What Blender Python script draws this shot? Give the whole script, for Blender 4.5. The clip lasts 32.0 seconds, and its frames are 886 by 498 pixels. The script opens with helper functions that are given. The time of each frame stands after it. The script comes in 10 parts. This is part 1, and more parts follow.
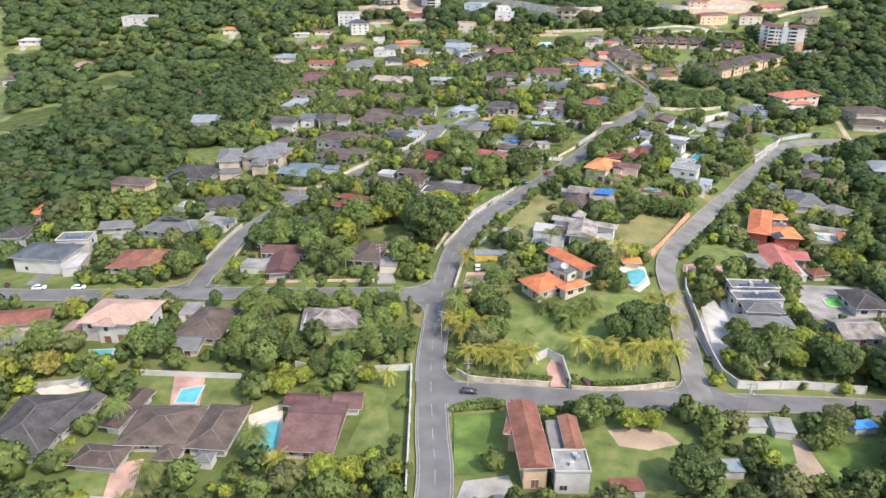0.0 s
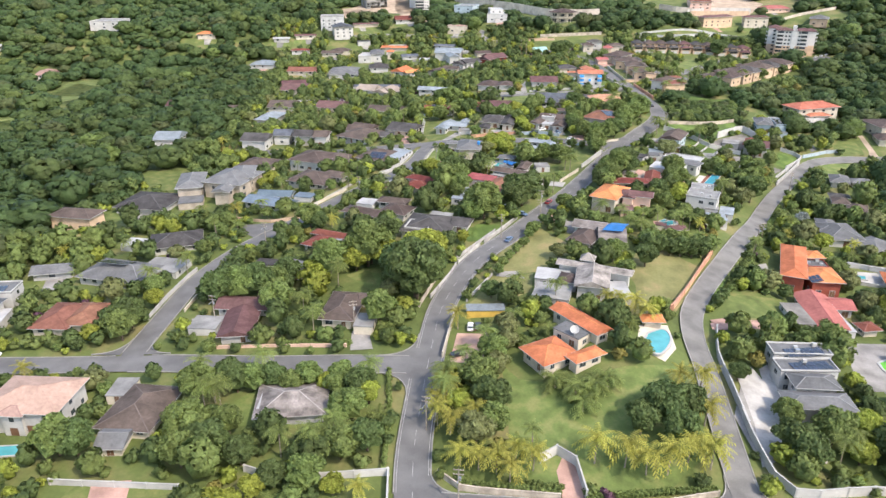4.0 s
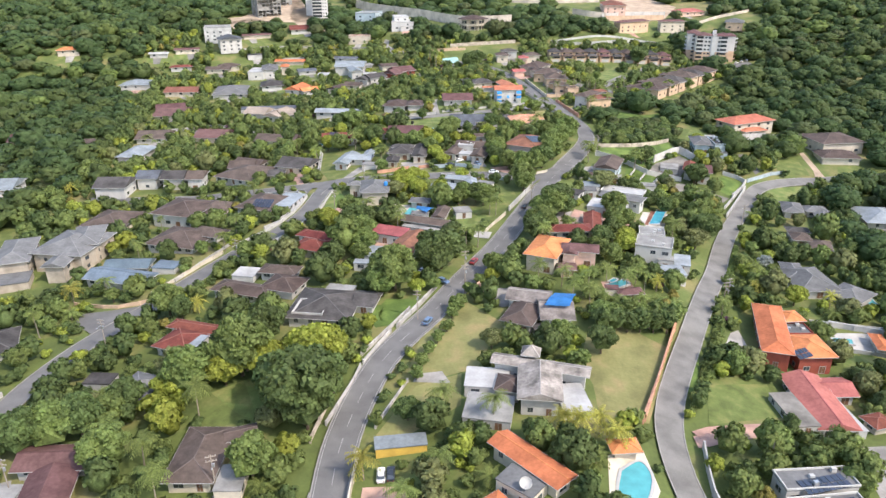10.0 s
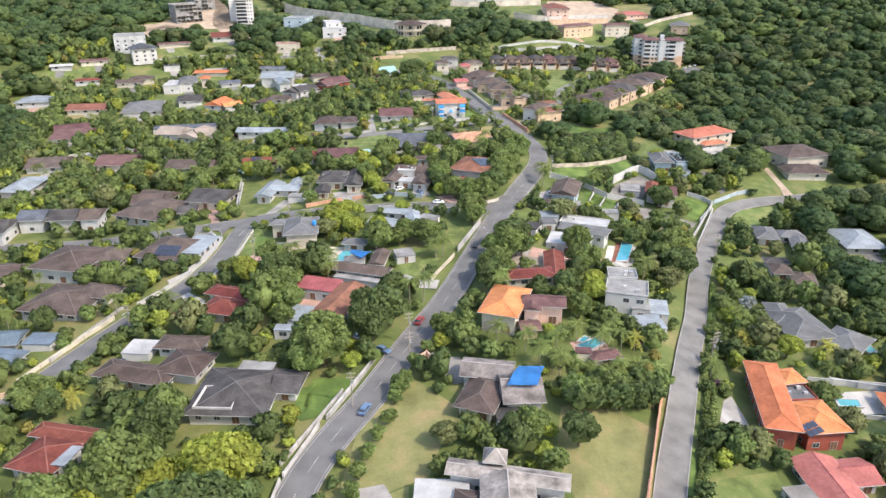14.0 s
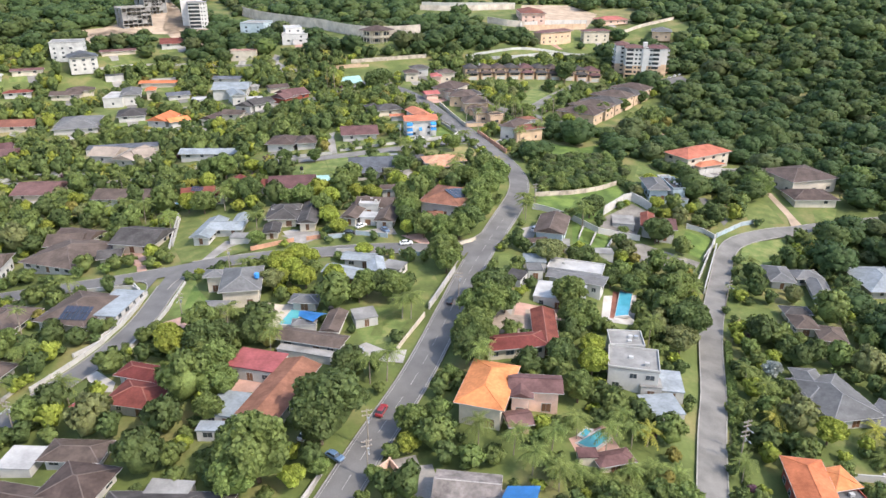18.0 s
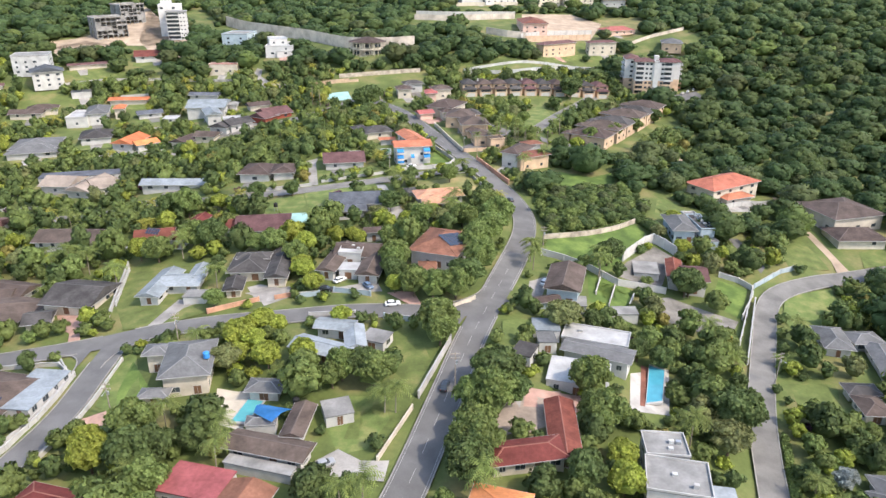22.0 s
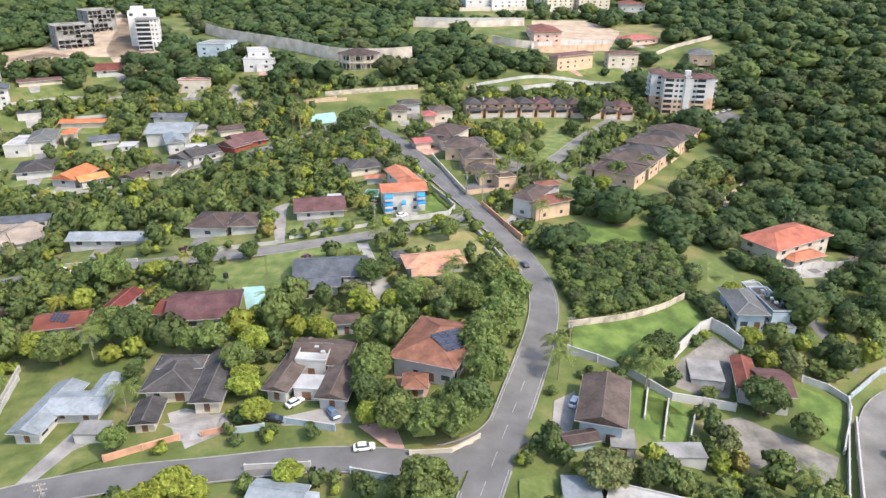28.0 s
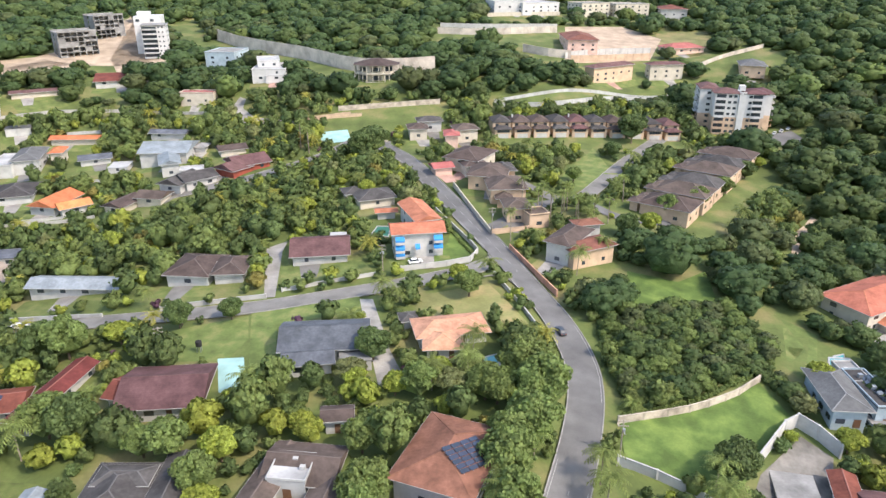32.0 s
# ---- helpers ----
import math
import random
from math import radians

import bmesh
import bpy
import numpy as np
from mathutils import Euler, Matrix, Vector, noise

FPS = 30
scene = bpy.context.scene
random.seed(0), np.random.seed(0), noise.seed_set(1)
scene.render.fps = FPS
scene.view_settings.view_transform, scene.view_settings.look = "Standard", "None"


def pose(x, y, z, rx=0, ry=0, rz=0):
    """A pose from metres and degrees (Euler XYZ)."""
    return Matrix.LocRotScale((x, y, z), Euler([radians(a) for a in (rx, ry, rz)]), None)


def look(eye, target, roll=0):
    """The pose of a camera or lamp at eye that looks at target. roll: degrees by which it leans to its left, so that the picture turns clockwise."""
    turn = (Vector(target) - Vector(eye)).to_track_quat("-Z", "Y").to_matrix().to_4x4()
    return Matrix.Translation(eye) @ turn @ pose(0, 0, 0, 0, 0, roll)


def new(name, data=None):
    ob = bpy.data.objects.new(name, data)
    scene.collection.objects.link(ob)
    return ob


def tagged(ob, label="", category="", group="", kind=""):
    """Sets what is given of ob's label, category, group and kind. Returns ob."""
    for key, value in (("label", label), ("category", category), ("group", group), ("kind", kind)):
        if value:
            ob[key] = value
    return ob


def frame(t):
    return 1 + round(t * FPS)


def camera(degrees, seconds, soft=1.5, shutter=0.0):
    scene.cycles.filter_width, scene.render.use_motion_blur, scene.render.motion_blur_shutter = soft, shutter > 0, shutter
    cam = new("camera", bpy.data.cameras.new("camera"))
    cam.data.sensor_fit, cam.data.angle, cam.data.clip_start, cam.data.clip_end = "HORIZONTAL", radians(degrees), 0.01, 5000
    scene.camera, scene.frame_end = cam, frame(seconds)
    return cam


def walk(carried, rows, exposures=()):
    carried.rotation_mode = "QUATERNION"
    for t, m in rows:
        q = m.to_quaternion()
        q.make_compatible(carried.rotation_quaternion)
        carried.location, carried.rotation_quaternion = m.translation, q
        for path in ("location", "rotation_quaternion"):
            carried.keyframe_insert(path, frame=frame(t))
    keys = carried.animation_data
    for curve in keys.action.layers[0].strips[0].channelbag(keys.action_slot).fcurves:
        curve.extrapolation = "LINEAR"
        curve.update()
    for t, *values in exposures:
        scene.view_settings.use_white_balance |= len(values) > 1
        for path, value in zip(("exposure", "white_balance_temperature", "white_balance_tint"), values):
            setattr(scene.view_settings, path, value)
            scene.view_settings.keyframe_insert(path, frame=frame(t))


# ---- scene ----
from itertools import cycle

# camera and its way
cam = camera(64.78, 32.0, soft=1.45)
PATH = [
    (0.0, pose(-0.00, 0.00, 106.58, 66.644, 0.068, 12.375)),
    (0.5, pose(-0.93, 5.08, 106.57, 66.619, 0.050, 12.369)),
    (1.0, pose(-1.86, 10.16, 106.56, 66.632, 0.067, 12.362)),
    (1.5, pose(-2.77, 15.22, 106.57, 66.614, 0.052, 12.362)),
    (2.0, pose(-3.66, 20.28, 106.58, 66.609, 0.048, 12.360)),
    (2.5, pose(-4.52, 25.32, 106.62, 66.611, 0.047, 12.373)),
    (3.0, pose(-5.35, 30.35, 106.67, 66.599, 0.085, 12.376)),
    (3.5, pose(-6.14, 35.35, 106.72, 66.575, 0.095, 12.118)),
    (5.5, pose(-8.94, 55.09, 106.96, 66.582, 0.259, 9.821)),
    (6.0, pose(-9.51, 60.10, 106.99, 66.590, 0.292, 9.119)),
    (6.5, pose(-10.02, 65.15, 106.99, 66.576, 0.258, 8.322)),
    (7.0, pose(-10.48, 70.20, 106.96, 66.569, 0.248, 7.553)),
    (7.5, pose(-10.91, 75.24, 106.91, 66.586, 0.259, 6.777)),
    (8.0, pose(-11.32, 80.24, 106.85, 66.609, 0.267, 5.968)),
    (8.5, pose(-11.69, 85.23, 106.81, 66.615, 0.273, 5.366)),
    (9.0, pose(-12.04, 90.21, 106.80, 66.644, 0.269, 4.977)),
    (9.5, pose(-12.38, 95.22, 106.79, 66.658, 0.262, 4.712)),
    (10.0, pose(-12.72, 100.24, 106.78, 66.671, 0.237, 4.425)),
    (10.5, pose(-13.03, 105.26, 106.75, 66.668, 0.216, 4.033)),
    (11.0, pose(-13.29, 110.27, 106.72, 66.691, 0.207, 3.504)),
    (11.5, pose(-13.49, 115.24, 106.68, 66.699, 0.162, 2.950)),
    (12.0, pose(-13.64, 120.19, 106.66, 66.705, 0.159, 2.374)),
    (12.5, pose(-13.72, 125.13, 106.65, 66.694, 0.187, 1.799)),
    (13.0, pose(-13.76, 130.11, 106.68, 66.714, 0.248, 1.166)),
    (13.5, pose(-13.75, 135.15, 106.72, 66.720, 0.257, 0.415)),
    (14.0, pose(-13.68, 140.24, 106.76, 66.696, 0.189, -0.450)),
    (14.5, pose(-13.55, 145.36, 106.79, 66.690, 0.139, -1.396)),
    (16.5, pose(-12.61, 165.95, 106.60, 66.702, -0.013, -2.647)),
    (17.0, pose(-12.36, 171.04, 106.54, 66.714, -0.028, -2.691)),
    (17.5, pose(-12.09, 176.10, 106.49, 66.734, -0.098, -2.705)),
    (18.0, pose(-11.81, 181.14, 106.45, 66.762, -0.158, -2.696)),
    (18.5, pose(-11.53, 186.17, 106.40, 66.788, -0.153, -2.728)),
    (19.0, pose(-11.22, 191.21, 106.35, 66.816, -0.174, -2.829)),
    (19.5, pose(-10.88, 196.24, 106.30, 66.856, -0.182, -2.939)),
    (20.0, pose(-10.51, 201.26, 106.27, 66.889, -0.212, -2.997)),
    (20.5, pose(-10.11, 206.29, 106.26, 66.925, -0.202, -3.019)),
    (21.0, pose(-9.68, 211.34, 106.28, 67.033, -0.194, -2.999)),
    (21.5, pose(-9.24, 216.39, 106.32, 67.182, -0.203, -2.955)),
    (22.0, pose(-8.80, 221.46, 106.38, 67.198, -0.215, -2.910)),
    (22.5, pose(-8.35, 226.55, 106.44, 67.212, -0.217, -2.892)),
    (23.0, pose(-7.89, 231.66, 106.51, 67.200, -0.204, -2.862)),
    (23.5, pose(-7.42, 236.80, 106.54, 67.199, -0.202, -2.823)),
    (24.0, pose(-6.94, 241.97, 106.56, 67.210, -0.198, -2.781)),
    (24.5, pose(-6.47, 247.15, 106.55, 67.226, -0.191, -2.753)),
    (25.0, pose(-6.00, 252.31, 106.55, 67.236, -0.210, -2.708)),
    (25.5, pose(-5.53, 257.46, 106.57, 67.229, -0.192, -2.677)),
    (27.5, pose(-3.68, 277.83, 106.94, 67.159, -0.184, -2.554)),
    (28.0, pose(-3.23, 282.92, 107.00, 67.166, -0.181, -2.520)),
    (28.5, pose(-2.79, 287.98, 107.05, 67.167, -0.182, -2.504)),
    (29.0, pose(-2.36, 293.03, 107.07, 67.175, -0.218, -2.458)),
    (29.5, pose(-1.95, 298.05, 107.06, 67.180, -0.152, -2.360)),
    (30.0, pose(-1.55, 303.06, 107.03, 67.202, -0.124, -2.226)),
    (30.5, pose(-1.17, 308.08, 106.99, 67.213, -0.092, -2.022)),
    (31.0, pose(-0.79, 313.13, 106.94, 67.246, -0.118, -1.608)),
    (31.5, pose(-0.39, 318.20, 106.88, 67.267, -0.138, -1.001)),
    (32.0, pose(-0.00, 323.27, 106.83, 67.297, -0.105, -0.287)),
]
walk(cam, PATH, [(0.0, 1.47, 6850, 13), (32.0, 1.47, 6850, 13)])

# sky, sun
SUN_DIR = Vector((0.58, -0.36, 0.76)).normalized()      # towards the sun
world = bpy.data.worlds.new("sky")
scene.world = world
world.use_nodes = True
wn = world.node_tree.nodes
sky = wn.new("ShaderNodeTexSky")
sky.sky_type, sky.sun_disc = "NISHITA", False
sky.sun_elevation = math.asin(SUN_DIR.z)
sky.sun_rotation = math.atan2(SUN_DIR.x, SUN_DIR.y)
sky.altitude, sky.air_density, sky.dust_density = 200, 1.2, 2.0
world.node_tree.links.new(sky.outputs[0], wn["Background"].inputs[0])
wn["Background"].inputs[1].default_value = 0.15
sun = new("sun", bpy.data.lights.new("sun", "SUN"))
sun.data.energy, sun.data.angle, sun.data.color = 1.52, radians(0.8), (1.0, 0.95, 0.86)
sun.matrix_world = look(SUN_DIR * 500, (0, 0, 0))


# ---- materials ----
def mat(name, color, rough=0.8, metal=0.0, vary=0.25, scale=1.5, fine=14.0, bump=0.15, spread=0.0, island=0.0, second=None, spec=0.3):
    """A procedural surface: base colour, broad stains, fine grain, relief; spread: object to object; island: piece to piece."""
    m = bpy.data.materials.new(name)
    m.use_nodes = True
    n, l = m.node_tree.nodes, m.node_tree.links
    b = n["Principled BSDF"]
    b.inputs["Roughness"].default_value, b.inputs["Metallic"].default_value = rough, metal
    b.inputs["Specular IOR Level"].default_value = spec
    co = n.new("ShaderNodeNewGeometry")
    big = n.new("ShaderNodeTexNoise")
    big.inputs["Scale"].default_value, big.inputs["Detail"].default_value = scale * 0.12, 5
    small = n.new("ShaderNodeTexNoise")
    small.inputs["Scale"].default_value, small.inputs["Detail"].default_value = fine * 0.12, 4
    l.new(co.outputs["Position"], big.inputs["Vector"]), l.new(co.outputs["Position"], small.inputs["Vector"])
    ramp = n.new("ShaderNodeValToRGB")
    e = ramp.color_ramp.elements
    dark = [c * (1 - vary) for c in color]
    light = second or [min(1, c * (1 + vary)) for c in color]
    e[0].position, e[0].color = 0.32, (*dark, 1)
    e[1].position, e[1].color = 0.68, (*light, 1)
    mid = ramp.color_ramp.elements.new(0.5)
    mid.color = (*color, 1)
    l.new(big.outputs["Fac"], ramp.inputs["Fac"])
    hsv = n.new("ShaderNodeHueSaturation")
    l.new(ramp.outputs["Color"], hsv.inputs["Color"])
    total = n.new("ShaderNodeMapRange")
    total.inputs["To Min"].default_value, total.inputs["To Max"].default_value = 1 - vary * 0.7, 1 + vary * 0.7
    l.new(small.outputs["Fac"], total.inputs["Value"])
    value = total.outputs["Result"]
    for amount, node, out in ((spread, "ShaderNodeObjectInfo", "Random"), (island, "ShaderNodeNewGeometry", "Random Per Island")):
        if amount:
            src, mr, mul = n.new(node), n.new("ShaderNodeMapRange"), n.new("ShaderNodeMath")
            mr.inputs["To Min"].default_value, mr.inputs["To Max"].default_value = 1 - amount, 1 + amount
            l.new(src.outputs[out], mr.inputs["Value"])
            mul.operation = "MULTIPLY"
            l.new(value, mul.inputs[0]), l.new(mr.outputs["Result"], mul.inputs[1])
            value = mul.outputs[0]
    l.new(value, hsv.inputs["Value"])
    if spread:
        src, mr = n.new("ShaderNodeObjectInfo"), n.new("ShaderNodeMapRange")
        mr.inputs["To Min"].default_value, mr.inputs["To Max"].default_value = 0.5 - spread * 0.06, 0.5 + spread * 0.06
        l.new(src.outputs["Random"], mr.inputs["Value"]), l.new(mr.outputs["Result"], hsv.inputs["Hue"])
    l.new(hsv.outputs["Color"], b.inputs["Base Color"])
    if bump:
        bp = n.new("ShaderNodeBump")
        bp.inputs["Strength"].default_value, bp.inputs["Distance"].default_value = bump, 0.05
        l.new(small.outputs["Fac"], bp.inputs["Height"]), l.new(bp.outputs["Normal"], b.inputs["Normal"])
    return m


def roof_mat(name, color, vary=0.25, pitch=0.35, rough=0.75):
    """Roofing with courses, weather stains and a shift from house to house."""
    m = mat(name, color, rough + 0.1, 0, vary * 1.3, 2.2, 12, 0.0, 0.16, spec=0.15)
    n, l = m.node_tree.nodes, m.node_tree.links
    tc, wave, bp = n.new("ShaderNodeNewGeometry"), n.new("ShaderNodeTexWave"), n.new("ShaderNodeBump")
    wave.bands_direction, wave.wave_profile = "Z", "SAW"
    wave.inputs["Scale"].default_value, wave.inputs["Distortion"].default_value = 0.314 / pitch * 2, 0.6
    l.new(tc.outputs["Position"], wave.inputs["Vector"])
    mp, streak, mr, mul = n.new("ShaderNodeMapping"), n.new("ShaderNodeTexNoise"), n.new("ShaderNodeMapRange"), n.new("ShaderNodeMath")
    mp.inputs["Scale"].default_value = (1.0, 1.0, 0.12)
    streak.inputs["Scale"].default_value, streak.inputs["Detail"].default_value = 1.3, 6
    l.new(tc.outputs["Position"], mp.inputs["Vector"]), l.new(mp.outputs["Vector"], streak.inputs["Vector"])
    mr.inputs["From Min"].default_value, mr.inputs["From Max"].default_value = 0.3, 0.7
    mr.inputs["To Min"].default_value, mr.inputs["To Max"].default_value = 0.87, 1.13
    hue = next(q for q in n if q.type == "HUE_SAT")
    before = hue.inputs["Value"].links[0].from_socket
    mul.operation = "MULTIPLY"
    l.new(streak.outputs["Fac"], mr.inputs["Value"]), l.new(mr.outputs["Result"], mul.inputs[0]), l.new(before, mul.inputs[1])
    l.new(mul.outputs[0], hue.inputs["Value"])
    bp.inputs["Strength"].default_value, bp.inputs["Distance"].default_value = 0.5, 0.05
    l.new(wave.outputs["Fac"], bp.inputs["Height"]), l.new(bp.outputs["Normal"], n["Principled BSDF"].inputs["Normal"])
    return m


def glass_mat(name, color, rough=0.08):
    m = mat(name, color, rough, 0.0, 0.1, 1, 5, 0.0, 0.2, spec=0.8)
    return m


GRASS = mat("grass", (0.105, 0.135, 0.038), 0.9, 0, 0.35, 0.6, 9, 0.6, second=(0.19, 0.17, 0.07))
LAWN = mat("lawn", (0.115, 0.15, 0.042), 0.9, 0, 0.3, 2.0, 14, 0.5, 0.12, second=(0.18, 0.185, 0.065))
DRY = mat("dry_grass", (0.19, 0.187, 0.072), 0.9, 0, 0.3, 1.0, 12, 0.6, 0.08, second=(0.27, 0.21, 0.10))
RICH = mat("rich_grass", (0.085, 0.135, 0.030), 0.9, 0, 0.3, 1.5, 16, 0.6, second=(0.15, 0.21, 0.05))
ASPHALT = mat("asphalt", (0.132, 0.128, 0.124), 0.85, 0, 0.2, 1.3, 25, 0.25)
PALE_ROAD = mat("worn_asphalt", (0.165, 0.158, 0.146), 0.9, 0, 0.25, 1.4, 25, 0.25)
CONCRETE = mat("concrete", (0.27, 0.255, 0.235), 0.9, 0, 0.3, 1.6, 18, 0.2, 0.1)
PAVING = mat("clay_paving", (0.40, 0.25, 0.20), 0.9, 0, 0.25, 2, 22, 0.3, 0.1)
SOIL = mat("bare_soil", (0.36, 0.275, 0.20), 0.95, 0, 0.25, 1, 9, 0.6, 0.05)
DUST = mat("dusty_yard", (0.27, 0.22, 0.18), 0.95, 0, 0.25, 1.5, 12, 0.5, 0.05)
WHITE = mat("white_wall_paint", (0.43, 0.418, 0.395), 0.75, 0, 0.14, 2.5, 16, 0.1, 0.06)
BRIGHT = mat("fresh_white_wall_paint", (0.51, 0.5, 0.485), 0.7, 0, 0.08, 2.5, 16, 0.05, 0.03)
CREAM = mat("cream_wall_paint", (0.50, 0.445, 0.36), 0.8, 0, 0.15, 2.5, 16, 0.1, 0.08)
PEACH = mat("peach_wall_paint", (0.50, 0.36, 0.25), 0.8, 0, 0.15, 2.5, 16, 0.1, 0.08)
PINK = mat("pink_wall_paint", (0.66, 0.45, 0.36), 0.8, 0, 0.15, 2.5, 16, 0.1, 0.08)
GREYWALL = mat("grey_wall_paint", (0.40, 0.40, 0.39), 0.85, 0, 0.2, 2.5, 16, 0.15, 0.1)
REDBRICK = mat("red_brick_paint", (0.30, 0.075, 0.05), 0.85, 0, 0.25, 2.5, 30, 0.3)
MUSTARD = mat("mustard_paint", (0.55, 0.36, 0.08), 0.8, 0, 0.15, 2.5, 16, 0.1)
BLUEWALL = mat("pale_blue_paint", (0.34, 0.41, 0.45), 0.8, 0, 0.15, 2.5, 16, 0.1)
BOUNDARY = mat("boundary_wall_paint", (0.38, 0.362, 0.335), 0.9, 0, 0.3, 2.2, 14, 0.25, 0.1)
STONEWALL = mat("rubble_stone", (0.42, 0.36, 0.29), 0.95, 0, 0.35, 3, 22, 0.8)
RETAIN = mat("pale_retaining_wall", (0.47, 0.41, 0.35), 0.9, 0, 0.3, 1.2, 10, 0.4)
TAN = mat("tan_stone_facing", (0.36, 0.31, 0.25), 0.9, 0, 0.25, 2.2, 14, 0.3)
STAINED = mat("stained_concrete", (0.17, 0.158, 0.14), 0.9, 0, 0.4, 1.6, 10, 0.3)
PALECONC = mat("pale_concrete", (0.40, 0.38, 0.35), 0.9, 0, 0.25, 1.6, 12, 0.2)
TERRAWALL = mat("terracotta_wall_paint", (0.50, 0.27, 0.18), 0.9, 0, 0.25, 2.2, 14, 0.25, 0.1)
R_BROWN = roof_mat("brown_shingle", (0.088, 0.066, 0.057), 0.22)
R_DARK = roof_mat("charcoal_shingle", (0.066, 0.061, 0.059), 0.25)
R_MAROON = roof_mat("maroon_shingle", (0.120, 0.066, 0.063), 0.2)
R_RED = roof_mat("brick_red_tile", (0.150, 0.047, 0.036), 0.18)
R_ORANGE = roof_mat("orange_clay_tile", (0.48, 0.175, 0.075), 0.16)
R_TERRA = roof_mat("terracotta_tile", (0.185, 0.082, 0.058), 0.2)
R_PEACH = roof_mat("peach_tile", (0.46, 0.24, 0.155), 0.18)
R_PINK = roof_mat("dusty_pink_tile", (0.33, 0.215, 0.175), 0.1)
R_CORAL = roof_mat("coral_red_sheet", (0.315, 0.105, 0.095), 0.12)
R_SALMON = roof_mat("salmon_tile", (0.37, 0.135, 0.085), 0.18)
R_RUST = roof_mat("rust_orange_tile", (0.36, 0.11, 0.052), 0.18)
R_GREY = roof_mat("grey_shingle", (0.128, 0.128, 0.128), 0.14)
R_SLATE = roof_mat("blue_slate", (0.088, 0.096, 0.11), 0.2)
R_PALE = roof_mat("pale_blue_sheet", (0.215, 0.240, 0.255), 0.15, rough=0.5)
R_BLUE = roof_mat("steel_blue_sheet", (0.115, 0.150, 0.180), 0.12, rough=0.5)
R_WORN = roof_mat("weathered_timber_shingle", (0.215, 0.19, 0.172), 0.4)
R_WHITE = mat("white_roof_coating", (0.36, 0.355, 0.345), 0.7, 0, 0.25, 1.5, 14, 0.1, 0.05)
R_CONC = mat("concrete_slab_roof", (0.215, 0.21, 0.20), 0.9, 0, 0.3, 1.8, 14, 0.2, 0.08)
TRIM = mat("white_trim_paint", (0.39, 0.38, 0.36), 0.6, 0, 0.08, 3, 20, 0.05)
GLASS = glass_mat("dark_window_glass", (0.045, 0.055, 0.065))
SOLAR = glass_mat("solar_glass", (0.028, 0.036, 0.055), 0.15)
DOORWOOD = mat("brown_door_wood", (0.16, 0.085, 0.05), 0.6, 0, 0.2, 3, 20, 0.1)
GARAGE = mat("garage_door_paint", (0.55, 0.52, 0.47), 0.6, 0, 0.1, 3, 20, 0.1)
WATER = mat("pool_water", (0.08, 0.33, 0.35), 0.06, 0, 0.12, 3, 8, 0.15, 0.1, spec=0.6)
POOLBLUE = mat("deep_pool_water", (0.06, 0.29, 0.37), 0.06, 0, 0.12, 3, 8, 0.15, 0.1, spec=0.6)
GREENWATER = mat("green_court_paint", (0.03, 0.14, 0.09), 0.5, 0, 0.15, 2, 9, 0.1)
GREENPOOL = mat("green_pool_water", (0.12, 0.42, 0.035), 0.1, 0, 0.15, 2, 9, 0.1)
COURT = mat("court_paint", (0.28, 0.45, 0.42), 0.7, 0, 0.15, 2, 9, 0.1)
TARP = mat("blue_tarpaulin", (0.055, 0.25, 0.56), 0.5, 0, 0.15, 4, 9, 0.3)
AWNING = mat("blue_awning_canvas", (0.03, 0.23, 0.55), 0.6, 0, 0.12, 4, 9, 0.2)
BARK = mat("bark", (0.13, 0.095, 0.065), 0.95, 0, 0.3, 8, 40, 0.6, 0.1)
PALMTRUNK = mat("palm_trunk", (0.26, 0.22, 0.17), 0.95, 0, 0.25, 8, 40, 0.5, 0.1)
POLEWOOD = mat("pole_wood", (0.28, 0.24, 0.20), 0.9, 0, 0.2, 5, 40, 0.3)
STEEL = mat("galvanised_steel", (0.42, 0.43, 0.44), 0.4, 0.7, 0.15, 5, 30, 0.05)
CABLE = mat("black_cable", (0.03, 0.03, 0.03), 0.6)
ROADPAINT = mat("white_road_paint", (0.34, 0.335, 0.32), 0.8, 0, 0.25, 6, 40, 0.05)
KERB = mat("kerb_concrete", (0.25, 0.24, 0.22), 0.9, 0, 0.2, 4, 25, 0.2)
BLACK = mat("tyre_rubber", (0.02, 0.02, 0.02), 0.9)


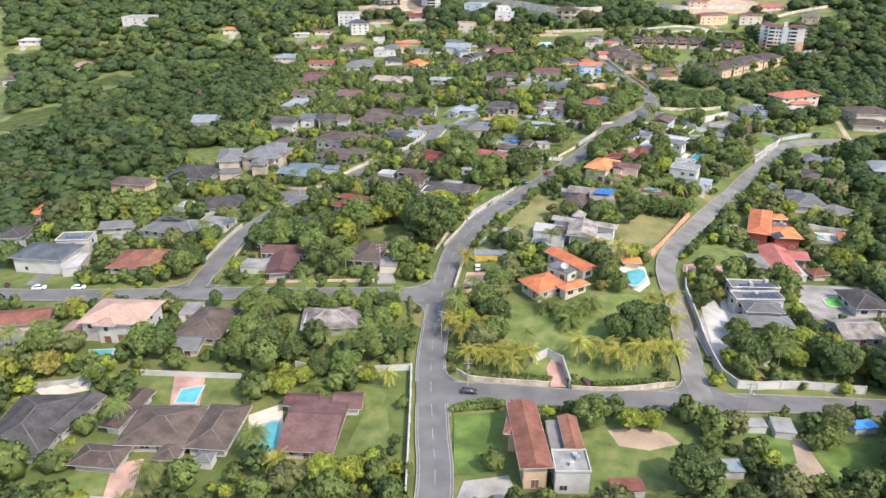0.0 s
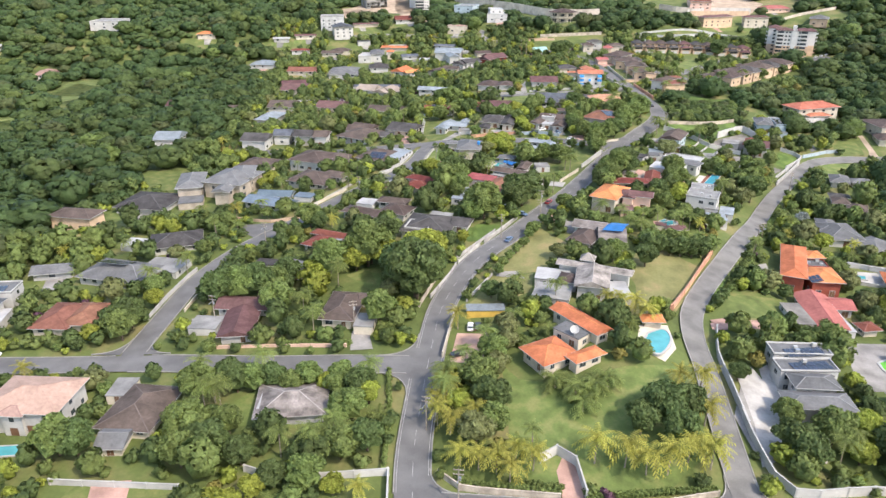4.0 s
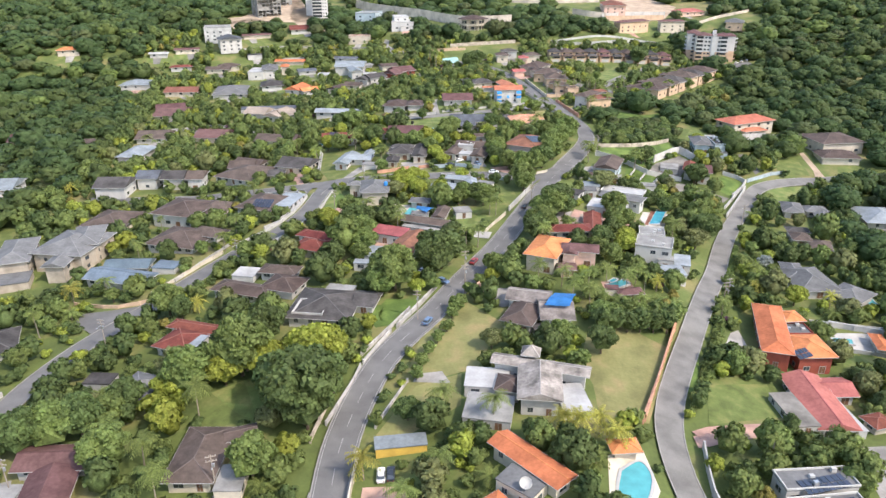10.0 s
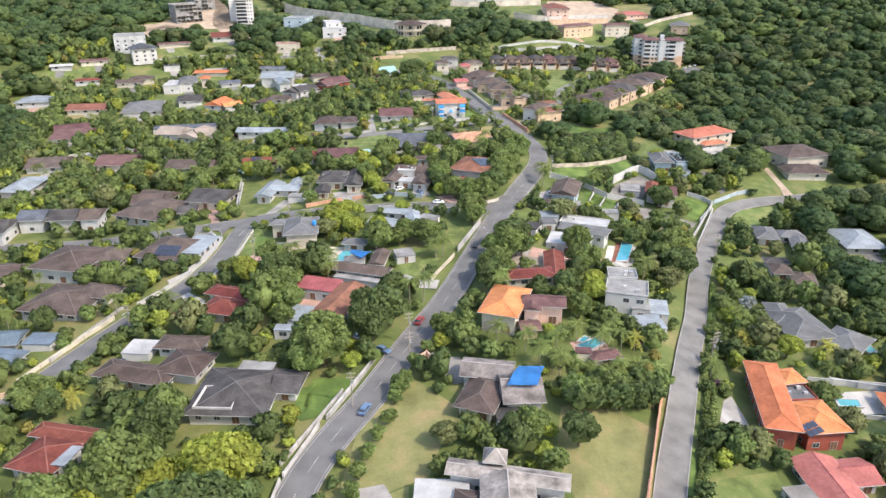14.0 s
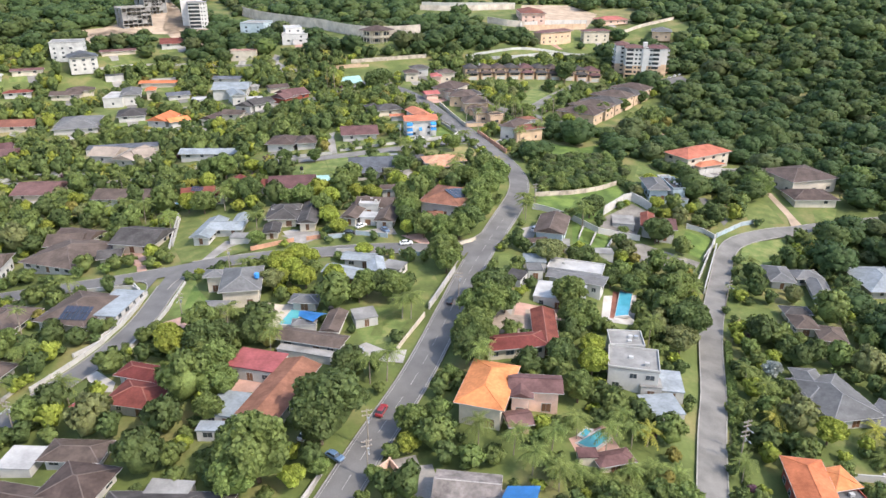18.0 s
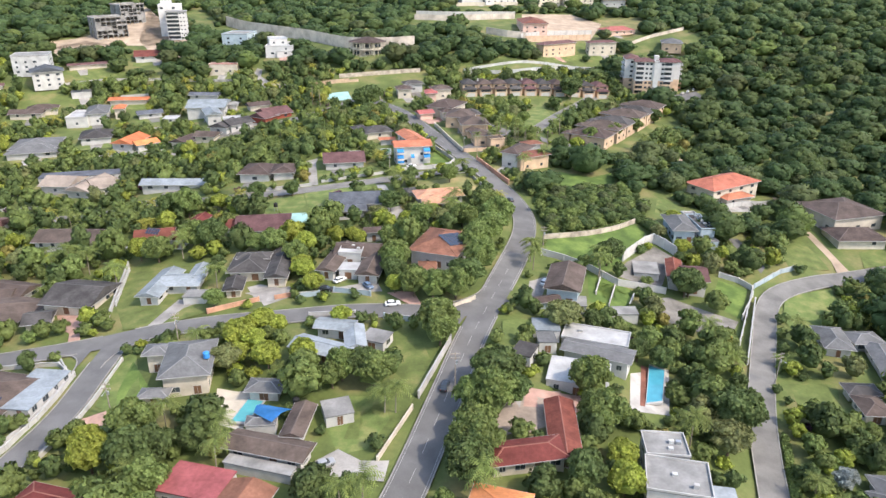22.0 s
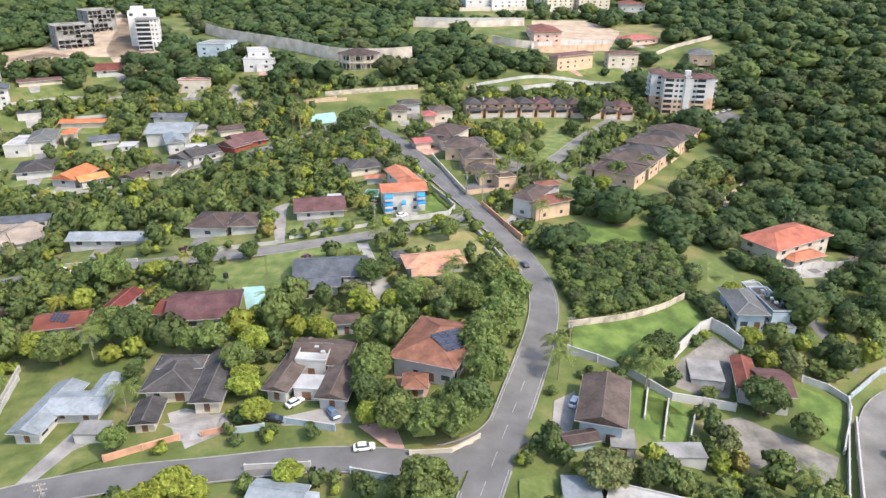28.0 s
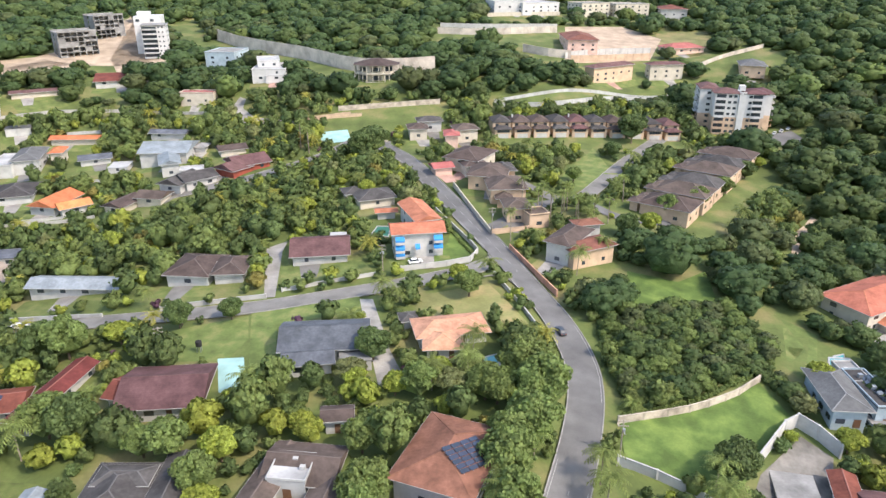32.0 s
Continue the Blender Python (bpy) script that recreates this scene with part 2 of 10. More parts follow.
def leaf_mat(name, color, spread=0.13, island=0.17, low=0.62, high=1.42):
    """Foliage: part of the light that meets a leaf passes through it; sprays of leaves break up every bough."""
    m = mat(name, color, 0.6, 0, 0.25, 2.5, 6, 0.0, spread, island, spec=0.2)
    n, l = m.node_tree.nodes, m.node_tree.links
    b = n["Principled BSDF"]
    co, spray, bp = n.new("ShaderNodeNewGeometry"), n.new("ShaderNodeTexNoise"), n.new("ShaderNodeBump")
    spray.inputs["Scale"].default_value, spray.inputs["Detail"].default_value, spray.inputs["Roughness"].default_value = 1.5, 5, 0.7
    l.new(co.outputs["Position"], spray.inputs["Vector"])
    bp.inputs["Strength"].default_value, bp.inputs["Distance"].default_value = 0.8, 0.35
    l.new(spray.outputs["Fac"], bp.inputs["Height"]), l.new(bp.outputs["Normal"], b.inputs["Normal"])
    hue = next(q for q in n if q.type == "HUE_SAT")
    mr, mul = n.new("ShaderNodeMapRange"), n.new("ShaderNodeMath")
    mr.inputs["From Min"].default_value, mr.inputs["From Max"].default_value = 0.3, 0.7
    mr.inputs["To Min"].default_value, mr.inputs["To Max"].default_value = low, high
    mul.operation = "MULTIPLY"
    before = hue.inputs["Value"].links[0].from_socket
    l.new(spray.outputs["Fac"], mr.inputs["Value"]), l.new(mr.outputs["Result"], mul.inputs[0]), l.new(before, mul.inputs[1])
    l.new(mul.outputs[0], hue.inputs["Value"])
    tr, mix = n.new("ShaderNodeBsdfTranslucent"), n.new("ShaderNodeMixShader")
    src = b.inputs["Base Color"].links[0].from_socket
    l.new(src, tr.inputs["Color"])
    mix.inputs[0].default_value = 0.34
    l.new(b.outputs[0], mix.inputs[1]), l.new(tr.outputs[0], mix.inputs[2])
    l.new(mix.outputs[0], n["Material Output"].inputs["Surface"])
    return m


LEAF_DARK = leaf_mat("dark_foliage", (0.1, 0.14, 0.048))
LEAF_MID = leaf_mat("mid_foliage", (0.158, 0.208, 0.064))
LEAF_LIME = leaf_mat("lime_foliage", (0.262, 0.3, 0.055))
LEAF_OLIVE = leaf_mat("olive_foliage", (0.186, 0.203, 0.082))
LEAF_GOLD = leaf_mat("golden_foliage", (0.26, 0.235, 0.065))
LEAF_PALM = leaf_mat("palm_frond", (0.165, 0.205, 0.058))
LEAF_YPALM = leaf_mat("yellow_palm_frond", (0.3, 0.285, 0.06))
LEAF_GREY = leaf_mat("silver_foliage", (0.330, 0.360, 0.330))
LEAF_PLUM = leaf_mat("plum_blossom", (0.14, 0.07, 0.10))
LEAF_WOOD = leaf_mat("deep_woodland_foliage", (0.060, 0.096, 0.034), 0.1, 0.10, 0.78, 1.25)
LEAF_CANOPY = leaf_mat("mid_woodland_foliage", (0.082, 0.118, 0.038), 0.1, 0.10, 0.78, 1.25)
LEAF_FRESH = leaf_mat("fresh_woodland_foliage", (0.118, 0.160, 0.045), 0.1, 0.10, 0.78, 1.25)
LEAF_SCRUB = leaf_mat("olive_scrub_foliage", (0.092, 0.115, 0.045), 0.1, 0.10, 0.78, 1.25)


# ---- the lie of the land ----
def sstep(a, b, v):
    v = min(1.0, max(0.0, (v - a) / (b - a)))
    return v * v * (3 - 2 * v)


def ground(x, y):
    """Height of the land: a gentle rise, falling off to both sides, then the hills."""
    u = (min(y, 610.0) - 165.0) / 100.0
    z = 1.0 + (5.2 * u if u > 0 else 1.5 * u) - 1.5 * max(u, 0.0) * min((x / 100.0) ** 2, 2.0) * (1.0 - 0.6 * sstep(540, 680, y))
    z += 2.6 * sstep(-190, -60, x) * (1 - sstep(15, 32, x)) * sstep(120, 200, y) * (1 - sstep(470, 570, y))     # the shoulder that the main road follows
    z -= 5.2 * sstep(26, 80, x) * sstep(120, 190, y) * (1 - sstep(410, 480, y))                                # the gully east of the lane
    z -= 2.5 * sstep(32, 75, x) * sstep(225, 275, y) * (1 - sstep(390, 450, y))                                # its deeper middle part
    z += 3.5 * math.exp(-((x - 2) ** 2 / 22 ** 2 + (y - 208) ** 2 / 26 ** 2))                                  # the knoll under the orange villa
    q = y + 0.45 * max(0.0, -x - 190.0) + 0.5 * max(0.0, x - 170.0)
    return z + 20.0 * sstep(640, 745, q) * (1.0 - 0.55 * sstep(60, 130, x) * (1 - sstep(720, 800, y))) + 0.11 * max(0.0, q - 745.0)


# ---- shapes ----
def link_mesh(name, me, material=None, parent=None, label="", m=None):
    if material:
        me.materials.append(material)
    ob = new(name, me)
    if m is not None:
        ob.matrix_basis = m
    if parent:
        ob.parent = parent
    if label:
        ob["label"] = label
    return ob


def pydata(name, verts, faces):
    me = bpy.data.meshes.new(name)
    me.from_pydata([tuple(v) for v in verts], [], [tuple(f) for f in faces])
    me.update()
    return me


def part(name, bm, material, parent, label=""):
    """Links a bmesh as one mesh object under a thing or a part."""
    me = bpy.data.meshes.new(name)
    bm.to_mesh(me)
    bm.free()
    return link_mesh(name, me, material, parent, label)


def thing(name, x, y, z, rz, label, category, group="", kind=""):
    e = new(name)
    e.empty_display_size = 0.5
    e.matrix_basis = pose(x, y, z, 0, 0, rz)
    return tagged(e, label, category, group, kind)


def add_box(bm, x0, y0, z0, x1, y1, z1, m=None):
    vs = [bm.verts.new((x, y, z)) for z in (z0, z1) for x, y in ((x0, y0), (x1, y0), (x1, y1), (x0, y1))]
    for f in ((3, 2, 1, 0), (4, 5, 6, 7), (0, 1, 5, 4), (1, 2, 6, 5), (2, 3, 7, 6), (3, 0, 4, 7)):
        bm.faces.new([vs[i] for i in f])
    if m is not None:
        bmesh.ops.transform(bm, matrix=m, verts=vs)
    return vs


def boxes(*list_of):
    bm = bmesh.new()
    for b in list_of:
        add_box(bm, *b)
    return bm


BOX_CACHE = {}


def box_part(name, x0, y0, z0, x1, y1, z1, material, parent, label=""):
    """A small box that shares its mesh with all boxes of the same size and material."""
    key = (name, material.name, round(x1 - x0, 2), round(y1 - y0, 2), round(z1 - z0, 2))
    if key not in BOX_CACHE:
        bm = boxes((-(x1 - x0) / 2, -(y1 - y0) / 2, 0, (x1 - x0) / 2, (y1 - y0) / 2, z1 - z0))
        me = bpy.data.meshes.new(name)
        bm.to_mesh(me)
        bm.free()
        me.materials.append(material)
        BOX_CACHE[key] = me
    ob = new(name, BOX_CACHE[key])
    ob.location = ((x0 + x1) / 2, (y0 + y1) / 2, z0)
    ob.parent = parent
    if label:
        ob["label"] = label
    return ob


def smooth_line(pts, step=4.0):
    """Points every few metres along a smooth line through pts."""
    p = [Vector((*q, 0)) for q in pts]
    p = [2 * p[0] - p[1]] + p + [2 * p[-1] - p[-2]]
    out = []
    for a, b, c, d in zip(p, p[1:], p[2:], p[3:]):
        n = max(1, int((c - b).length / step))
        for i in range(n):
            t = i / n
            out.append(0.5 * (2 * b + (c - a) * t + (2 * a - 5 * b + 4 * c - d) * t * t + (3 * b - a - 3 * c + d) * t ** 3))
    out.append(p[-2])
    return out


def sides(line, off):
    """The line shifted to its right by off."""
    res = []
    for i, q in enumerate(line):
        d = (line[min(i + 1, len(line) - 1)] - line[max(i - 1, 0)]).normalized()
        res.append(Vector((q.x + d.y * off, q.y - d.x * off, 0)))
    return res


def ribbon(name, line, a, b, lift, material, thick=0.0, kind="structure", label="", category="", parent=None):
    """A strip along a line between the offsets a and b, lying on the land; thick gives it sides."""
    la, lb = sides(line, a), sides(line, b)
    verts, faces = [], []
    for p, q in zip(la, lb):
        zp, zq = ground(p.x, p.y) + lift, ground(q.x, q.y) + lift
        verts += [(p.x, p.y, zp), (q.x, q.y, zq)]
        if thick:
            verts += [(p.x, p.y, zp - thick), (q.x, q.y, zq - thick)]
    k = 4 if thick else 2
    for i in range(len(line) - 1):
        o, n = i * k, (i + 1) * k
        faces.append((o, o + 1, n + 1, n))
        if thick:
            faces += [(o + 2, o, n, n + 2), (o + 1, o + 3, n + 3, n + 1)]
    if thick:
        e = (len(line) - 1) * k
        faces += [(2, 3, 1, 0), (e, e + 1, e + 3, e + 2)]
    ob = link_mesh(name, pydata(name, verts, faces), material, parent)
    if not parent:
        tagged(ob, label, category, "", kind)
    return ob


KEEP = []           # places kept free of scattered trees: (x, y, cos, sin, half width, half depth)


def keep_box(x, y, rz, w, d, margin=0.0):
    c, s = math.cos(radians(rz)), math.sin(radians(rz))
    KEEP.append((x, y, c, s, w / 2 + margin, d / 2 + margin))


def is_free(x, y, r):
    for px, py, c, s, hw, hd in KEEP:
        dx, dy = x - px, y - py
        if abs(dx * c + dy * s) < hw + r and abs(dy * c - dx * s) < hd + r:
            return False
    return True


# ---- the land ----
def axis(stops):
    out = [stops[0][0]]
    for (a, _), (b, step) in zip(stops, stops[1:]):
        n = max(1, round((b - a) / step))
        out += [a + (b - a) * (i + 1) / n for i in range(n)]
    return out


XS = axis([(-3000, 0), (-1000, 200), (-420, 25), (340, 5), (900, 25), (3000, 200)])
YS = axis([(-1500, 0), (-100, 100), (40, 20), (820, 5), (1300, 20), (4000, 200)])
lv = [(x, y, ground(x, y)) for y in YS for x in XS]
nx = len(XS)
lf = [(j * nx + i, j * nx + i + 1, (j + 1) * nx + i + 1, (j + 1) * nx + i) for j in range(len(YS) - 1) for i in range(nx - 1)]
land = link_mesh("ground", pydata("ground", lv, lf), GRASS)
for p in land.data.polygons:
    p.use_smooth = True
tagged(land, "uneven green and straw-coloured grass on rising land", "ground", "", "structure")


# ---- roads ----
ROAD_LINES = []


def road(name, width, pts, material, label, paint=True, kerb=True, lift=0.10):
    line = smooth_line(pts)
    ob = ribbon(name, line, -width / 2, width / 2, lift, material, 0.0, "structure", label, "road")
    ROAD_LINES.append((line, width, ob, paint, kerb, lift))
    for q in line[::2]:
        KEEP.append((q.x, q.y, 1, 0, width / 2 + 0.8, width / 2 + 0.8))
    return ob


def edges_of_roads():
    """Kerbs and painted lines, broken where another road comes in."""
    for line, width, ob, paint, kerb, lift in ROAD_LINES:
        def blocked(p):
            return any(o is not ob and min((p - q).length for q in ln) < w / 2 + 1.6 for ln, w, o, _, _, _ in ROAD_LINES)
        for s in (-1, 1):
            runs, cur = [], []
            for i, p in enumerate(sides(line, s * width / 2)):
                if blocked(p):
                    if len(cur) > 1:
                        runs.append(cur)
                    cur = []
                else:
                    cur.append(line[i])
            runs.append(cur)
            for r in runs:
                if len(r) < 2:
                    continue
                if kerb:
                    a, b = sorted((s * width / 2, s * (width / 2 + 0.25)))
                    ribbon("kerb", r, a, b, lift + 0.13, KERB, 0.3, parent=ob)
                if paint:
                    a, b = sorted((s * (width / 2 - 0.50), s * (width / 2 - 0.40)))
                    ribbon("edge_line", r, a, b, lift + 0.012, ROADPAINT, parent=ob)
        if paint:
            for i in range(2, len(line) - 2, 2):
                ribbon("centre_line_dash", line[i:i + 2], -0.05, 0.05, lift + 0.012, ROADPAINT, parent=ob)


def fillet(x, y, a1, w1, a2, w2, r, material, lift):
    """The rounded corner of a junction: two roads leave (x, y) at the headings a1 and a2 (a2 to the left of a1)."""
    d1, d2 = Vector((math.cos(radians(a1)), math.sin(radians(a1)))), Vector((math.cos(radians(a2)), math.sin(radians(a2))))
    n1, n2 = Vector((-d1.y, d1.x)), Vector((d2.y, -d2.x))
    p1, p2 = Vector((x, y)) + n1 * w1 / 2, Vector((x, y)) + n2 * w2 / 2
    den = d1.x * d2.y - d1.y * d2.x
    t = ((p2.x - p1.x) * d2.y - (p2.y - p1.y) * d2.x) / den
    c = p1 + d1 * t
    a, b = c + d1 * r, c + d2 * r
    poly = [tuple(c - (d1 + d2) * 0.6), tuple(a)]
    for i in range(1, 7):
        u = i / 7
        q = a * (1 - u) ** 2 + c * 2 * u * (1 - u) + b * u * u
        poly.append(tuple(q))
    poly.append(tuple(b))
    ob = patch("road_corner", poly, material, lift, "rounded asphalt corner of a junction", "road")
    arc = [Vector((*q, 0)) for q in poly[1:]]
    k = ribbon("kerb", arc, -0.12, 0.13, lift + 0.13, KERB, 0.3, parent=ob)
    return ob
road("main_road", 7.8, [(-18.0, 40.0), (-26.0, 108.0), (-31.9, 132.8), (-38.4, 159.1), (-41.2, 178.8), (-43.6, 201.1), (-45.1, 224.1), (-42.3, 248.1), (-37.4, 263.1), (-30.6, 277.1),
     (-21.4, 300.1), (-10.9, 325.0), (-0.3, 357.0), (7.1, 380.0), (18.9, 411.0), (28.9, 439.7), (33.5, 458.1), (34.0, 472.0), (31.2, 489.0), (25.2, 507.8), (15.5, 538.7),
     (4.8, 570.0), (-6.0, 601.0), (-17.0, 630.0), (-32.0, 656.0)], ASPHALT, "grey asphalt road with white centre and edge lines")
road("east_lane", 6.2, [(32.6, 157.2), (31.3, 175.5), (29.3, 204.6), (27.7, 224.4), (30.8, 244.0), (44.0, 277.8), (55.8, 306.9), (64.4, 326.6), (73.9, 351.6), (82.7, 371.1), (95.6, 396.4),
     (104.5, 413.3), (113.0, 422.6), (126.7, 429.5), (142.5, 434.5), (170.6, 439.4), (205.4, 444.3)], PALE_ROAD, "pale worn asphalt lane between garden walls", False, True, 0.2)
road("cross_road", 7.2, [(-34.8, 147.5), (-15.9, 149.5), (5.0, 151.2), (32.0, 157.1), (55.0, 164.0), (79.9, 170.7), (146.5, 183.1)], ASPHALT, "grey asphalt side road", False, True, 0.09)
road("west_road", 7.4, [(-44.1, 193.6), (-64.7, 190.4), (-86.4, 186.5), (-115.2, 183.0), (-142.8, 178.1), (-200.0, 168.0)], ASPHALT, "grey asphalt side road", False, True, 0.09)
road("west_lane", 6.6, [(-124.7, 182.4), (-127.8, 205.0), (-130.5, 228.0), (-129.5, 246.0), (-125.5, 262.0), (-119.0, 276.5), (-113.5, 292.0), (-106.5, 309.0), (-99.5, 324.0), (-92.0, 338.0),
     (-87.2, 355.0), (-86.2, 371.0), (-85.5, 386.0)], ASPHALT, "winding grey asphalt lane past villas", False, True, 0.07)
road("middle_road", 6.8, [(17.4, 401.2), (9.6, 394.5), (-1.2, 392.5), (-13.8, 394.0), (-26.5, 394.4), (-44.0, 392.9), (-60.6, 391.8), (-78.2, 388.9), (-95.1, 384.4), (-120.3, 381.4), (-190.0, 376.0)],
     ASPHALT, "grey asphalt side road with parked cars", False, True, 0.08)
road("upper_road", 6.2, [(17.8, 521.6), (9.8, 513.4), (2.4, 509.7), (-11.8, 503.4), (-38.1, 495.0), (-54.7, 491.4), (-74.2, 489.9), (-99.0, 490.1), (-124.3, 490.2), (-200.0, 490.0)],
     PALE_ROAD, "pale asphalt side road between garden walls", False, True, 0.07)
road("hill_lane", 6.0, [(-30.0, 668.0), (-43.0, 652.0), (-57.0, 629.0), (-74.0, 611.0), (-85.0, 603.0), (-120.0, 588.0)], PALE_ROAD, "pale asphalt lane climbing between trees", False, True, 0.07)
road("estate_road", 6.0, [(24.0, 612.0), (33.0, 592.0), (43.5, 579.0), (52.5, 577.0), (66.0, 597.0), (93.4, 644.0), (122.0, 681.0)], PALE_ROAD, "pale estate road with parked cars", False, True, 0.07)
road("estate_lane", 5.2, [(17.9, 547.3), (28.0, 560.0), (40.0, 572.0), (53.7, 576.0), (65.8, 563.0), (84.0, 560.0)], ASPHALT, "short asphalt estate lane", False, False, 0.06)


# the roads are cut a little into the land
_at = np.array([(q.x, q.y, w / 2 + 3.5) for ln, w, *_ in ROAD_LINES for q in ln])
for v in land.data.vertices:
    if -260 < v.co.x < 260 and 30 < v.co.y < 720 and (np.hypot(_at[:, 0] - v.co.x, _at[:, 1] - v.co.y) < _at[:, 2]).any():
        v.co.z -= 0.34


# ---- kinds of things ----
POLYS = []          # open ground kept clear of trees


def in_poly(x, y, poly):
    inside, j = False, len(poly) - 1
    for i in range(len(poly)):
        (xi, yi), (xj, yj) = poly[i], poly[j]
        if (yi > y) != (yj > y) and x < (xj - xi) * (y - yi) / (yj - yi) + xi:
            inside = not inside
        j = i
    return inside


def patch(name, poly, material, lift, label, category, parent=None):
    """Open ground of one kind, laid over the land."""
    bm = bmesh.new()
    bm.faces.new([bm.verts.new((x, y, 0)) for x, y in poly])
    for ax in (0, 1):
        lo, hi = min(p[ax] for p in poly), max(p[ax] for p in poly)
        v = math.ceil(lo / 5) * 5
        while v < hi:
            no = (1, 0, 0) if ax == 0 else (0, 1, 0)
            bmesh.ops.bisect_plane(bm, geom=bm.verts[:] + bm.edges[:] + bm.faces[:], plane_co=(v, v, 0), plane_no=no)
            v += 5
    for v in bm.verts:
        v.co.z = ground(v.co.x, v.co.y) + lift
    bmesh.ops.recalc_face_normals(bm, faces=bm.faces[:])
    if bm.faces[:] and sum(f.normal.z for f in bm.faces) < 0:
        bmesh.ops.reverse_faces(bm, faces=bm.faces[:])
    ob = part(name, bm, material, parent)
    if not parent:
        tagged(ob, label, category, "", "structure")
    POLYS.append(poly)
    return ob


def scaled(poly, grow):
    cx, cy = sum(p[0] for p in poly) / len(poly), sum(p[1] for p in poly) / len(poly)
    res = []
    for x, y in poly:
        d = math.hypot(x - cx, y - cy)
        res.append((cx + (x - cx) * (d + grow) / d, cy + (y - cy) * (d + grow) / d))
    return res


def pool(poly, material, label):
    cx, cy = sum(p[0] for p in poly) / len(poly), sum(p[1] for p in poly) / len(poly)
    if len(poly) > 4:
        poly = [(p.x, p.y) for p in smooth_line(poly + [poly[0]], 0.8)[:-1]]
    t = thing("swimming_pool", cx, cy, ground(cx, cy), 0, label, "pool")
    z0 = max(ground(*p) for p in poly) - ground(cx, cy) + 0.10
    outer, n = scaled(poly, 0.7), len(poly)
    bm = bmesh.new()
    bm.faces.new([bm.verts.new((x - cx, y - cy, z0 + 0.05)) for x, y in poly])
    bmesh.ops.recalc_face_normals(bm, faces=bm.faces[:])
    part("water", bm, material, t)
    bm = bmesh.new()
    rings = [[bm.verts.new((x - cx, y - cy, z)) for x, y in ring] for ring, z in ((poly, z0 - 0.1), (poly, z0 + 0.15), (outer, z0 + 0.15), (outer, z0 - 0.5))]
    for a, b in zip(rings, rings[1:]):
        for i in range(n):
            bm.faces.new((a[i], a[(i + 1) % n], b[(i + 1) % n], b[i]))
    bmesh.ops.recalc_face_normals(bm, faces=bm.faces[:])
    part("rim", bm, TRIM, t, "pale stone coping")
    POLYS.append(scaled(poly, 3.0))
    return t


def garden_wall(pts, height, material, label):
    """A wall that follows the land, with a coping and piers."""
    line = [Vector((*p, 0)) for p in pts]
    if len(line) > 2:
        line = smooth_line(pts, 5.0)
    else:
        n = max(1, int((line[1] - line[0]).length / 6))
        line = [line[0].lerp(line[1], i / n) for i in range(n + 1)]
    x, y = line[0].x, line[0].y
    t = thing("garden_wall", x, y, ground(x, y), 0, label, "wall", "garden walls")
    zo = ground(x, y)

    def run(name, half, z0, z1, mat_):
        verts, faces = [], []
        la, lb = sides(line, -half), sides(line, half)
        for p, q in zip(la, lb):
            g = ground((p.x + q.x) / 2, (p.y + q.y) / 2) - zo
            verts += [(p.x - x, p.y - y, g + z0), (q.x - x, q.y - y, g + z0), (q.x - x, q.y - y, g + z1), (p.x - x, p.y - y, g + z1)]
        for i in range(len(line) - 1):
            o, n = 4 * i, 4 * i + 4
            faces += [(o + 3, o + 2, n + 2, n + 3), (o, o + 3, n + 3, n), (o + 2, o + 1, n + 1, n + 2)]
        e = 4 * (len(line) - 1)
        faces += [(0, 1, 2, 3), (e + 3, e + 2, e + 1, e)]
        link_mesh(name, pydata(name, verts, faces), mat_, t)

    run("panel", 0.11, -0.8, height, material)
    run("coping", 0.17, height + 0.003, height + 0.1, TRIM if material in (WHITE, BLUEWALL) else material)
    if height < 5:
        for p in line[::max(1, len(line) // 12)]:
            g = ground(p.x, p.y) - zo
            box_part("pier", p.x - x - 0.22, p.y - y - 0.22, g - 0.6, p.x - x + 0.22, p.y - y + 0.22, g + height + 0.18, material, t)
    for a, b in zip(line, line[1:]):
        m = (a + b) / 2
        k = 1.0 if height < 1.5 else (1.8 if y < 560 else 4.0)
        KEEP.append((m.x, m.y, 1, 0, k, k))
        if y > 560 and height > 2.4:
            KEEP.append((m.x, m.y - 14, 1, 0, 5.5, 15))
    return t


